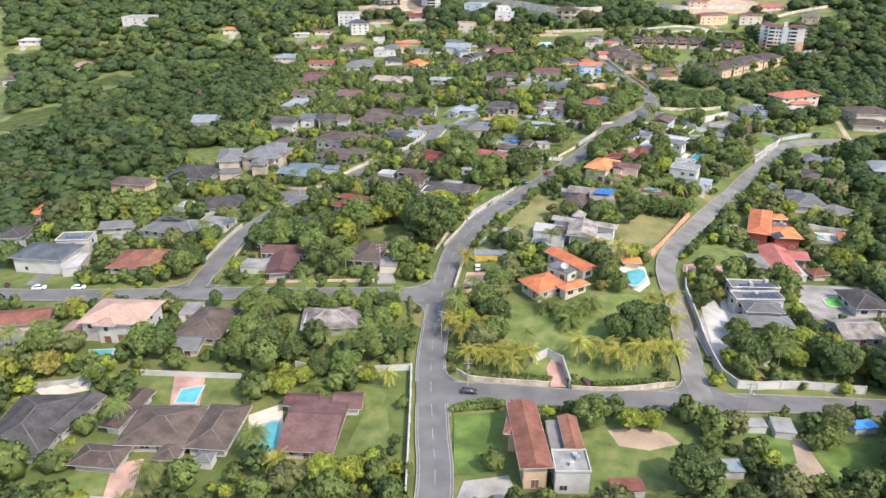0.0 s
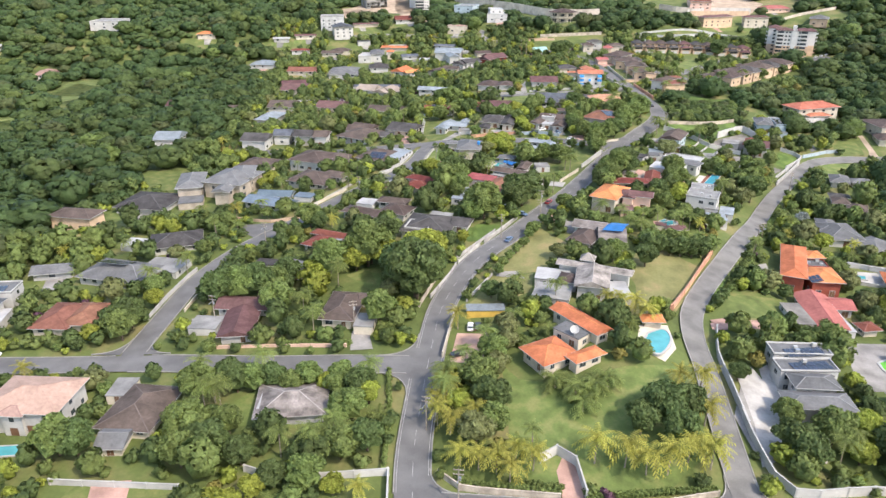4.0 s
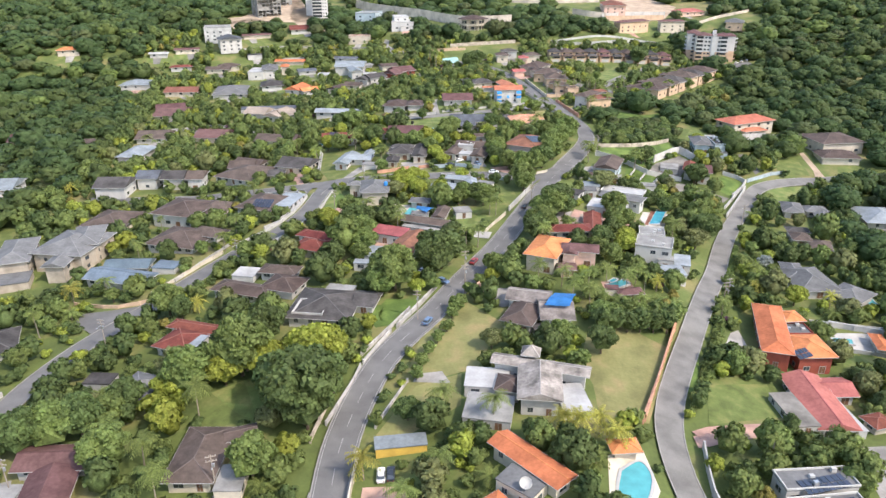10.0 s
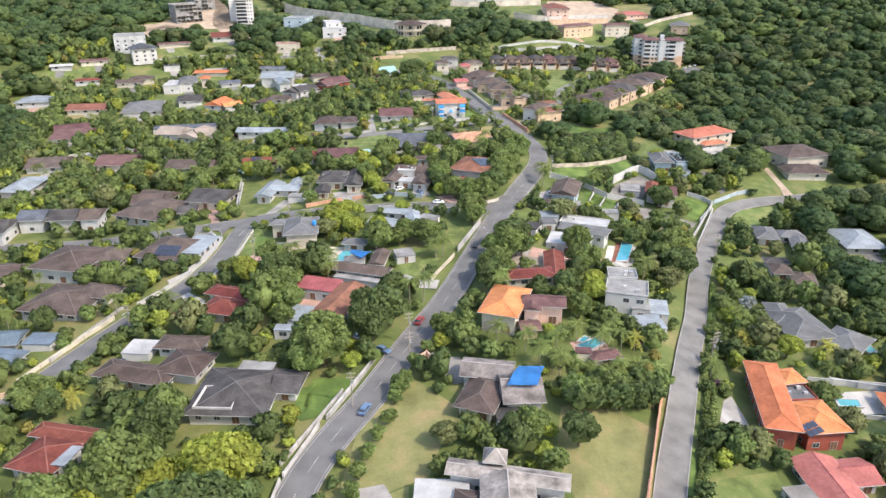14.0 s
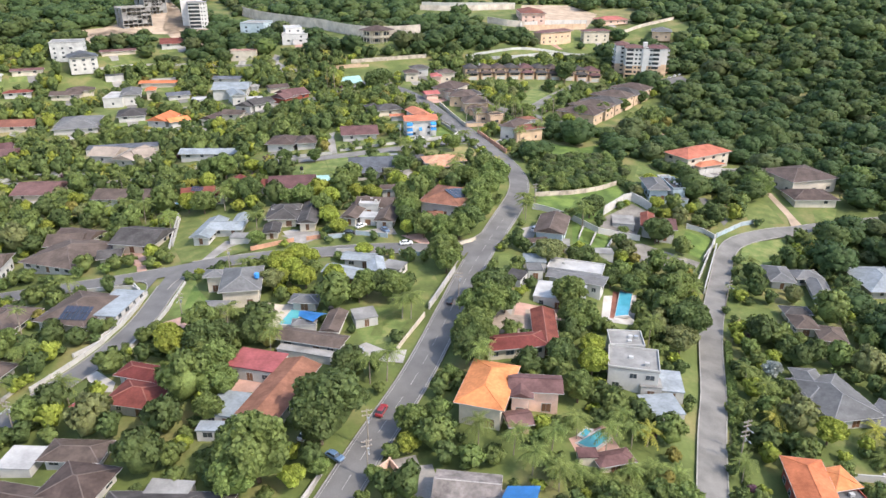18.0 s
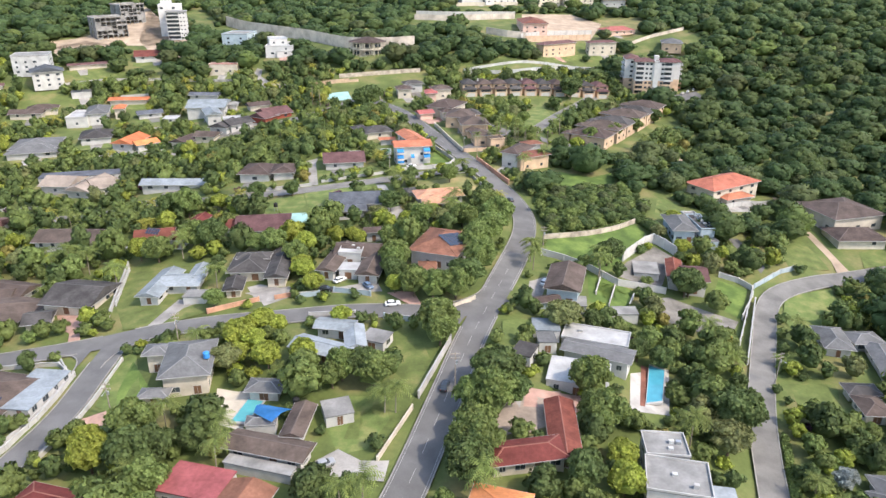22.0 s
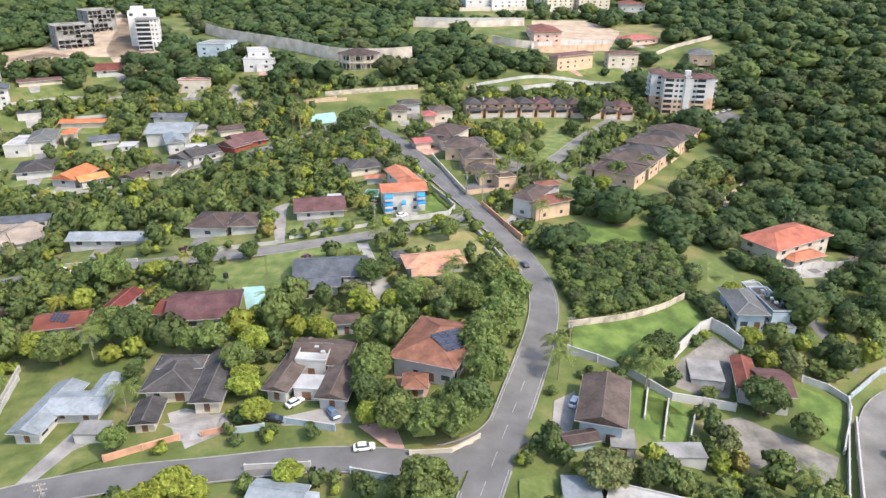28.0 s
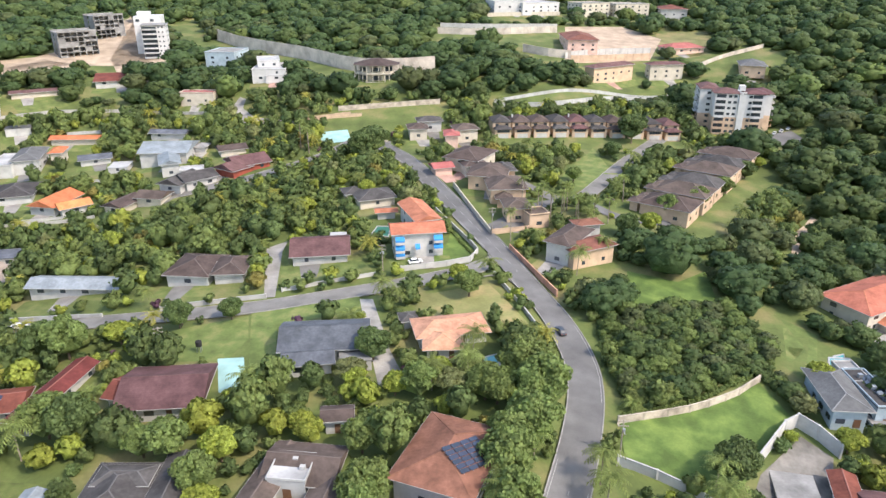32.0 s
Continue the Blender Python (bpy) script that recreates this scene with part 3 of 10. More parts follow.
def hip_roof(bm, w, d, z, rise, kind, over=0.0):
    """A closed roof over w x d at eaves height z."""
    hw, hd, th = w / 2, d / 2, 0.22
    low = [bm.verts.new(p) for p in ((-hw, -hd, z), (hw, -hd, z), (hw, hd, z), (-hw, hd, z))]
    up = [bm.verts.new((v.co.x, v.co.y, z + th)) for v in low]
    bm.faces.new(low[::-1])
    for i in range(4):
        bm.faces.new((low[i], low[(i + 1) % 4], up[(i + 1) % 4], up[i]))
    top = z + th + rise
    if kind in ("hip", "tip"):
        if w >= d:
            e = (hw - hd if kind == "hip" else 0.0) + 0.01
            r = [bm.verts.new((-e, 0, top)), bm.verts.new((e, 0, top))]
            fs = ((up[0], up[1], r[1], r[0]), (up[1], up[2], r[1]), (up[2], up[3], r[0], r[1]), (up[3], up[0], r[0]))
            lines = [((-hw, -hd), (-e, 0)), ((hw, -hd), (e, 0)), ((hw, hd), (e, 0)), ((-hw, hd), (-e, 0))]
            ridge = ((-e, 0), (e, 0))
        else:
            e = (hd - hw if kind == "hip" else 0.0) + 0.01
            r = [bm.verts.new((0, -e, top)), bm.verts.new((0, e, top))]
            fs = ((up[0], up[1], r[0]), (up[1], up[2], r[1], r[0]), (up[2], up[3], r[1]), (up[3], up[0], r[0], r[1]))
            lines = [((-hw, -hd), (0, -e)), ((hw, -hd), (0, -e)), ((hw, hd), (0, e)), ((-hw, hd), (0, e))]
            ridge = ((0, -e), (0, e))
    elif kind == "gable":
        r = [bm.verts.new((-hw, 0, top)), bm.verts.new((hw, 0, top))]
        fs = ((up[0], up[1], r[1], r[0]), (up[2], up[3], r[0], r[1]), (up[1], up[2], r[1]), (up[3], up[0], r[0]))
        lines, ridge = [], ((-hw, 0), (hw, 0))
    else:
        r = [bm.verts.new((0, -hd, top)), bm.verts.new((0, hd, top))]
        fs = ((up[1], up[2], r[1], r[0]), (up[3], up[0], r[0], r[1]), (up[0], up[1], r[0]), (up[2], up[3], r[1]))
        lines, ridge = [], ((0, -hd), (0, hd))
    for f in fs:
        bm.faces.new(f)
    return [(Vector((*a, z + th)), Vector((*b, top))) for a, b in lines] + [(Vector((*ridge[0], top)), Vector((*ridge[1], top)))]


def bar(bm, p, q, wide, high):
    """A low ridge-cap strip from p to q."""
    d = q - p
    if d.length < 0.3:
        return
    m = Matrix.Translation((p + q) / 2) @ d.to_track_quat("X", "Z").to_matrix().to_4x4()
    add_box(bm, -d.length / 2, -wide / 2, -high * 0.6, d.length / 2, wide / 2, high, m)


CAPS = {}
ROOFS = []          # roofs that stand: place, turn, size, height, kind, rise
HOUSE_SEED = [0]


def house(name, label, category, x, y, rz, blocks, slope=0.4, group="houses"):
    """blocks: local x, y, width, depth, turn, eaves height, roof kind, roof and wall surfaces."""
    HOUSE_SEED[0] += 1
    rng = random.Random(HOUSE_SEED[0])
    g0 = ground(x, y)
    t = thing(name, x, y, g0, rz, label, category, group)
    base = Matrix.Rotation(radians(rz), 4, "Z")
    near = 90 < y < 480 and -160 < x < 125
    for bi, (lx, ly, w, d, dr, h, kind, roof, wall) in enumerate(blocks):
        c = base @ Vector((lx, ly, 0))
        g = ground(x + c.x, y + c.y) - g0
        over = 1.05 if kind != "flat" else 0.18
        if w < 4 or d < 4:
            over = 0.2
        m = Matrix.Translation((lx, ly, g + 0.004 * bi)) @ Matrix.Rotation(radians(dr), 4, "Z")
        ww, wd = w / 2 - over, d / 2 - over
        keep_box(x + c.x, y + c.y, rz + dr, w, d, 0.9)
        if near:
            keep_box(x + c.x, y + c.y - 2.2, rz + dr, w - 3, d, 0.6)
        else:
            keep_box(x + c.x, y + c.y - (6 if y < 560 else 10), rz + dr, w, d + (6 if y < 560 else 12), 0.6)
        body = part("wall", boxes((-ww, -wd, -1.6, ww, wd, h)), wall, t)
        body.matrix_basis = m
        bm = bmesh.new()
        rise = 0.0
        if kind == "flat":
            add_box(bm, -w / 2, -d / 2, h + 0.003, w / 2, d / 2, h + 0.22)
            ob = part("roof_slab", bm, roof, t)
            ob.matrix_basis = m
            if h > 3.2 and min(w, d) > 4.5:
                e, f = w / 2, d / 2
                if near and name == "house":
                    for q in range(rng.choice((1, 2, 3))):
                        ax, ay = rng.uniform(-0.32, 0.32) * w, rng.uniform(-0.32, 0.32) * d
                        o = box_part("roof_unit", ax - 0.5, ay - 0.4, h + 0.224, ax + 0.5, ay + 0.4, h + rng.choice((0.7, 0.95, 1.2)), rng.choice((STEEL, TRIM, GREYWALL)), t)
                        o.matrix_basis = m @ o.matrix_basis
                ob = part("parapet", boxes((-e, -f, h + 0.224, e, -f + 0.2, h + 0.65), (-e, f - 0.2, h + 0.224, e, f, h + 0.65),
                                           (-e, -f + 0.2, h + 0.224, -e + 0.2, f - 0.2, h + 0.65), (e - 0.2, -f + 0.2, h + 0.224, e, f - 0.2, h + 0.65)), wall, t)
                ob.matrix_basis = m
        else:
            span = d if kind == "gable" or (kind in ("hip", "tip") and w >= d) else w
            rise = min(2.7 if h < 12 and name != "town_house" else (3.6 if h < 12 else 2.0), span / 2 * slope * 0.85) * (2.6 if kind == "tip" else 1.0)
            edges = hip_roof(bm, w, d, h + 0.003, rise, kind)
            bmesh.ops.recalc_face_normals(bm, faces=bm.faces[:])
            ob = part("roof", bm, roof, t)
            ob.matrix_basis = m
            bm = bmesh.new()
            for p, q in edges:
                bar(bm, p, q, 0.26, 0.05)
            ob = part("ridge_cap", bm, CAPS.get(roof.name, roof), t)
            ob.matrix_basis = m
            bm = bmesh.new()
            hw, hd = w / 2 + 0.05, d / 2 + 0.05
            for a in ((-hw, -hd, hw, -hd + 0.07), (-hw, hd - 0.07, hw, hd), (-hw, -hd + 0.07, -hw + 0.07, hd - 0.07), (hw - 0.07, -hd + 0.07, hw, hd - 0.07)):
                add_box(bm, a[0], a[1], h + 0.03, a[2], a[3], h + 0.21)
            ob = part("fascia", bm, TRIM, t)
            ob.matrix_basis = m
        ROOFS.append((x + c.x, y + c.y, radians(rz + dr), w / 2, d / 2, g0 + g + h + 0.22, kind, rise))
        if h > 12:
            for s in range(1, int(h / 2.95)):
                zz = s * 2.95
                o = part("floor_band", boxes((-ww - 0.12, -wd - 0.12, zz - 0.16, ww + 0.12, wd + 0.12, zz)), R_CONC if wall is GREYWALL else TRIM, t)
                o.matrix_basis = m
                for u in (-ww + 2.2, ww - 2.2) if ww > 5 else (0,):
                    o = part("balcony", boxes((u - 1.9, -wd - 1.5, zz - 0.14, u + 1.9, -wd - 0.1, zz + 0.02), (u - 1.9, -wd - 1.5, zz + 0.02, u + 1.9, -wd - 1.38, zz + 0.95),
                                              (u - 1.9, -wd - 1.38, zz + 0.02, u - 1.78, -wd - 0.1, zz + 0.95), (u + 1.78, -wd - 1.38, zz + 0.02, u + 1.9, -wd - 0.1, zz + 0.95)), wall, t)
                    o.matrix_basis = m
            if "peach" in label:
                o = part("lower_wall", boxes((-ww - 0.06, -wd - 0.06, -1.5, ww + 0.06, wd + 0.06, 8.6)), PEACH, t)
                o.matrix_basis = m
        # openings on the sides that can be seen
        storeys = max(1, int(h / 2.9))
        sides_ = [(2 * ww, lambda u, o: (u, -wd - o), 0), (2 * wd, lambda u, o: (ww + o, u), 90), (2 * wd, lambda u, o: (-ww - o, u), 270), (2 * ww, lambda u, o: (u, wd + o), 180)]
        for k, (length, spot, turn) in enumerate(sides_):
            if k == 3:
                continue
            if not near and k != 0 and h < 5:
                continue
            pitch = 3.6 if (near and h < 9) else (6.5 if h < 9 else 5.2)
            n = int(length / pitch)
            for s in range(storeys):
                z = 0.95 + s * 2.95
                if z + 1.3 > h:
                    continue
                for i in range(n):
                    if rng.random() < (0.18 if h < 9 else 0.04):
                        continue
                    u = (i + 0.5) * length / n - length / 2
                    px, py = spot(u, 0.02 if h < 12 else 0.1)
                    wide = rng.choice((1.2, 1.6, 2.0))
                    door = s == 0 and k == 0 and i == n // 2 and near
                    win = window(wide, door, h > 9)
                    o = new("door" if door else "window", win[0])
                    o.parent = t
                    o.matrix_basis = m @ pose(px, py, 0.0 if door else z, 0, 0, turn)
                    if near and y < 380 and x > -130:
                        fr = new("frame", win[1])
                        fr.parent = o
    if not near and h < 9 and name == "house":
        # a paved forecourt and a piece of lawn before the house
        w, d = blocks[0][2], blocks[0][3]
        c, s = math.cos(radians(rz)), math.sin(radians(rz))
        at = lambda u, v: (x + u * c - v * s, y + u * s + v * c)
        k = rng.uniform(-0.2, 0.2) * w
        patch("forecourt", [at(k - 2, -d / 2 - 8), at(k + 2.5, -d / 2 - 8), at(k + 3.5, -d / 2 + 1), at(k - 3, -d / 2 + 1)], rng.choice((CONCRETE, CONCRETE, PAVING, PALE_ROAD)), 0.08, "pale paved forecourt before a house", "forecourt")
        patch("lawn", [at(-w / 2 - 1, -d / 2 - 6), at(w / 2 + 1, -d / 2 - 6), at(w / 2 + 1, -d / 2 + 1), at(-w / 2 - 1, -d / 2 + 1)], rng.choice((LAWN, LAWN, DRY)), 0.05, "small lawn before a house", "lawn")
    return t


WINDOWS = {}


def window(wide, door, tall):
    key = (wide, door)
    if key not in WINDOWS:
        hgt = 2.15 if door else 1.25
        a = boxes((-wide / 2, -0.02, 0, wide / 2, 0.06, hgt))
        b = boxes((-wide / 2 - 0.1, -0.06, -0.1, wide / 2 + 0.1, 0.05, 0), (-wide / 2 - 0.1, -0.06, hgt, wide / 2 + 0.1, 0.05, hgt + 0.1),
                  (-wide / 2 - 0.1, -0.06, 0, -wide / 2, 0.05, hgt), (wide / 2, -0.06, 0, wide / 2 + 0.1, 0.05, hgt), (-0.03, -0.05, 0, 0.03, 0.05, hgt))
        out = []
        for bm, mt in ((a, DOORWOOD if door else GLASS), (b, TRIM)):
            me = bpy.data.meshes.new("window")
            bm.to_mesh(me)
            bm.free()
            me.materials.append(mt)
            out.append(me)
        WINDOWS[key] = out
    return WINDOWS[key]


def roof_z(x, y):
    """The height of the roof over a place on the plan."""
    best = None
    for px, py, a, hw, hd, z, kind, rise in ROOFS:
        u, v = (x - px) * math.cos(a) + (y - py) * math.sin(a), (y - py) * math.cos(a) - (x - px) * math.sin(a)
        if abs(u) > hw or abs(v) > hd:
            continue
        if kind in ("hip", "tip"):
            top = z + rise * min((hw - abs(u)) / min(hw, hd), (hd - abs(v)) / min(hw, hd), 1.0)
        elif kind == "gable":
            top = z + rise * (1 - abs(v) / hd)
        elif kind == "flat":
            top = z
        else:
            top = z + rise * (1 - abs(u) / hw)
        best = top if best is None else max(best, top)
    return best


def solar_array(quad, h, cols, rows):
    """Panels laid on a roof between four corners given in order, tilted as the roof below them."""
    cx, cy = sum(p[0] for p in quad) / 4, sum(p[1] for p in quad) / 4
    a, b, c, d = [Vector((*p, 0)) for p in quad]
    u = ((b - a) + (c - d)) / 2
    v = ((d - a) + (c - b)) / 2
    w, dp = u.length, abs(-u.y * v.x + u.x * v.y) / u.length
    u.normalize()
    v = Vector((-u.y, u.x, 0))
    z0 = roof_z(cx, cy)
    if z0 is None:
        near_roof = min(ROOFS, key=lambda r: math.hypot(r[0] - cx, r[1] - cy))
        f = 0.5
        while z0 is None and f < 1.01:
            px, py = cx + (near_roof[0] - cx) * f, cy + (near_roof[1] - cy) * f
            z0, f = roof_z(px, py), f + 0.1
        cx, cy = px, py
    def slope(q):
        za, zb = roof_z(cx + q.x, cy + q.y), roof_z(cx - q.x, cy - q.y)
        return 0.0 if za is None or zb is None else (za - zb) / 2
    su, sv = slope(u * 0.6) / 0.6, slope(v * 0.6) / 0.6
    eu, ev = (u + Vector((0, 0, su))).normalized(), (v + Vector((0, 0, sv))).normalized()
    no = eu.cross(ev).normalized()
    ev = no.cross(eu)
    t = thing("solar_array", cx, cy, z0 + 0.02, 0, "dark blue solar panels in rows on a roof", "solar panels")
    t.matrix_basis = Matrix.Translation((cx, cy, z0 + 0.06)) @ Matrix((eu, ev, no)).transposed().to_4x4()
    pw, pd = w / cols, dp / rows
    part("rail", boxes(*[(-w / 2, -dp / 2 + (r + 0.3) * pd, -0.05, w / 2, -dp / 2 + (r + 0.3) * pd + 0.06, 0.1) for r in range(rows)]), STEEL, t)
    for i in range(cols):
        for r in range(rows):
            x0, y0 = -w / 2 + i * pw, -dp / 2 + r * pd
            p = box_part("panel", x0 + 0.09, y0 + 0.1, 0.12, x0 + pw - 0.09, y0 + pd - 0.1, 0.17, SOLAR, t)
    return t


def tarp(quad, h):
    cx, cy = sum(p[0] for p in quad) / 4, sum(p[1] for p in quad) / 4
    z = ground(cx, cy) + h
    t = thing("tarpaulin", cx, cy, z, 0, "bright blue tarpaulin stretched over a roof", "tarpaulin")
    a, b, c, d = [Vector((p[0] - cx, p[1] - cy, 0)) for p in quad]
    n, vs = 8, []
    bm = bmesh.new()
    for i in range(n + 1):
        for j in range(n + 1):
            p = a.lerp(b, i / n).lerp(d.lerp(c, i / n), j / n)
            p.z = 0.7 * (1 - abs(2 * j / n - 1)) + 0.08 * noise.noise(p * 0.9)
            vs.append(bm.verts.new(p))
    for i in range(n):
        for j in range(n):
            k = i * (n + 1) + j
            bm.faces.new((vs[k], vs[k + n + 1], vs[k + n + 2], vs[k + 1]))
    bmesh.ops.solidify(bm, geom=bm.faces[:], thickness=0.04)
    part("sheet", bm, TARP, t)
    return t


def utility_pole(x, y, h):
    t = thing("utility_pole", x, y, ground(x, y), random.uniform(-25, 25), "tall wooden utility pole with crossarms", "pole", "utility poles")
    bm = bmesh.new()
    bmesh.ops.create_cone(bm, cap_ends=True, segments=8, radius1=0.17, radius2=0.11, depth=h + 1, matrix=Matrix.Translation((0, 0, h / 2 - 0.5)))
    part("post", bm, POLEWOOD, t)
    for z in (h - 0.5, h - 1.6):
        arm = box_part("crossarm", -1.1, -0.07, z, 1.1, 0.07, z + 0.14, POLEWOOD, t)
        for u in (-0.95, -0.35, 0.35, 0.95):
            box_part("insulator", u - 0.05, -0.05, z + 0.145, u + 0.05, 0.05, z + 0.34, TRIM, t)
    bm = bmesh.new()
    bmesh.ops.create_cone(bm, cap_ends=True, segments=10, radius1=0.24, radius2=0.24, depth=0.8, matrix=Matrix.Translation((0.32, 0, h - 2.6)))
    part("transformer", bm, STEEL, t)
    add = boxes((-0.04, -1.6, h - 2.0, 0.04, 0, h - 1.92), (-0.12, -2.1, h - 2.06, 0.12, -1.55, h - 1.94))
    part("lamp_arm", add, STEEL, t)
    KEEP.append((x, y, 1, 0, 0.5, 0.5))
    return t


def paint_mat(name, color):
    m = mat(name, color, 0.28, 0.0, 0.06, 2, 6, 0.0, spec=0.6)
    m.node_tree.nodes["Principled BSDF"].inputs["Coat Weight"].default_value = 0.6
    return m


CAR_RED, CAR_BLACK, CAR_WHITE = paint_mat("red_car_paint", (0.26, 0.02, 0.025)), paint_mat("black_car_paint", (0.02, 0.022, 0.026)), paint_mat("white_car_paint", (0.74, 0.74, 0.73))
CAR_BLUE, CAR_GREY = paint_mat("blue_car_paint", (0.10, 0.17, 0.28)), paint_mat("grey_car_paint", (0.30, 0.31, 0.32))


def loft(bm, rings):
    vs = [[bm.verts.new(p) for p in r] for r in rings]
    n = len(rings[0])
    for a, b in zip(vs, vs[1:]):
        for i in range(n):
            bm.faces.new((a[i], a[(i + 1) % n], b[(i + 1) % n], b[i]))
    bm.faces.new(vs[0][::-1])
    bm.faces.new(vs[-1])


def car(x, y, rz, paint, label):
    z = ground(x, y) + 0.11
    t = thing("car", x, y, z, rz, label, "car", "cars")
    L, W = 4.4, 1.76

    def ring(hx0, hx1, hw, zz):
        return [(hx0, -hw * 0.86, zz), (hx0 + 0.25, -hw, zz), (hx1 - 0.25, -hw, zz), (hx1, -hw * 0.82, zz), (hx1, hw * 0.82, zz), (hx1 - 0.25, hw, zz), (hx0 + 0.25, hw, zz), (hx0, hw * 0.86, zz)]
    bm = bmesh.new()
    loft(bm, [ring(-2.1, 2.08, 0.82, 0.22), ring(-2.2, 2.2, 0.88, 0.45), ring(-2.18, 2.16, 0.88, 0.72), ring(-2.08, 1.95, 0.82, 0.92)])
    part("body", bm, paint, t)
    bm = bmesh.new()
    loft(bm, [ring(-1.75, 1.05, 0.78, 0.923), ring(-1.25, 0.42, 0.64, 1.36)])
    part("glasshouse", bm, GLASS, t, "dark tinted windows")
    bm = bmesh.new()
    loft(bm, [ring(-1.28, 0.45, 0.655, 1.363), ring(-1.15, 0.3, 0.6, 1.44)])
    part("roof", bm, paint, t)
    for sx in (-1.32, 1.36):
        for sy in (-0.79, 0.79):
            bm = bmesh.new()
            bmesh.ops.create_cone(bm, cap_ends=True, segments=14, radius1=0.32, radius2=0.32, depth=0.2, matrix=Matrix.Translation((sx, sy, 0.32)) @ Matrix.Rotation(radians(90), 4, "X"))
            wh = part("wheel", bm, BLACK, t)
            bm = bmesh.new()
            bmesh.ops.create_cone(bm, cap_ends=True, segments=10, radius1=0.19, radius2=0.19, depth=0.215, matrix=Matrix.Translation((sx, sy, 0.32)) @ Matrix.Rotation(radians(90), 4, "X"))
            part("rim", bm, STEEL, wh)
    for sy in (-0.58, 0.58):
        box_part("headlight", 2.12, sy - 0.18, 0.58, 2.21, sy + 0.18, 0.72, TRIM, t)
        box_part("tail_light", -2.22, sy - 0.16, 0.62, -2.15, sy + 0.16, 0.76, REDBRICK, t)
    keep_box(x, y, rz, 4.6, 2.0, 0.3)
    return t


HEDGES = []


def hedge(pts, h, label):
    HEDGES.append((pts, h, label))


CAPS.update({"brown_shingle": mat("worn_brown_cap", (0.125, 0.098, 0.085), 0.8), "charcoal_shingle": mat("grey_cap", (0.105, 0.10, 0.097), 0.8),
             "brick_red_tile": mat("pale_red_cap", (0.24, 0.10, 0.075), 0.8), "grey_shingle": mat("pale_grey_cap", (0.20, 0.20, 0.20), 0.8),
             "weathered_timber_shingle": mat("pale_timber_cap", (0.31, 0.28, 0.26), 0.8)})


def awning(x, y, z, rz, wide):
    """A blue canvas awning over a balcony."""
    t = thing("awning", x, y, z, rz, "bright blue canvas awning over a balcony", "awning", "blue awnings")
    bm = bmesh.new()
    loft(bm, [[(-wide / 2, 0, 0.55), (-wide / 2, -1.3, -0.35), (-wide / 2, -1.3, -0.85), (-wide / 2, -1.22, -0.85), (-wide / 2, -1.22, -0.4), (-wide / 2, 0, 0.45)],
              [(wide / 2, 0, 0.55), (wide / 2, -1.3, -0.35), (wide / 2, -1.3, -0.85), (wide / 2, -1.22, -0.85), (wide / 2, -1.22, -0.4), (wide / 2, 0, 0.45)]])
    part("canvas", bm, AWNING, t)
    part("balcony_slab", boxes((-wide / 2, -1.3, -1.75, wide / 2, 0.05, -1.6), (-wide / 2, -1.3, -1.6, wide / 2, -1.2, -0.95)), WHITE, t)
    return t


def water_tank(x, y, z, material, label):
    t = thing("water_tank", x, y, z, 0, label, "tank")
    bm = bmesh.new()
    bmesh.ops.create_cone(bm, cap_ends=True, segments=16, radius1=0.75, radius2=0.75, depth=1.3, matrix=Matrix.Translation((0, 0, 0.65)))
    part("drum", bm, material, t)
    bm = bmesh.new()
    bmesh.ops.create_cone(bm, cap_ends=True, segments=16, radius1=0.75, radius2=0.25, depth=0.3, matrix=Matrix.Translation((0, 0, 1.453)))
    part("lid", bm, material, t)
    part("stand", boxes(*[(sx - 0.06, sy - 0.06, -1.6, sx + 0.06, sy + 0.06, 0) for sx in (-0.45, 0.45) for sy in (-0.45, 0.45)]), STEEL, t)
    return t


def dish(x, y, z):
    t = thing("satellite_dish", x, y, z, 0, "large white satellite dish on a roof", "dish")
    bm = bmesh.new()
    bmesh.ops.create_uvsphere(bm, u_segments=18, v_segments=12, radius=1.6)
    bmesh.ops.bisect_plane(bm, geom=bm.verts[:] + bm.edges[:] + bm.faces[:], plane_co=(0, 0, -1.0), plane_no=(0, 0, 1), clear_outer=True)
    bmesh.ops.solidify(bm, geom=bm.faces[:], thickness=0.05)
    bmesh.ops.transform(bm, matrix=Matrix.Translation((0, 0, 2.6)) @ Matrix.Rotation(radians(35), 4, "X"), verts=bm.verts[:])
    part("reflector", bm, TRIM, t)
    part("mast", boxes((-0.08, -0.08, -1.0, 0.08, 0.08, 1.3)), STEEL, t)
    return t


TANKBLUE = mat("blue_tank_plastic", (0.04, 0.22, 0.52), 0.5, 0, 0.1)

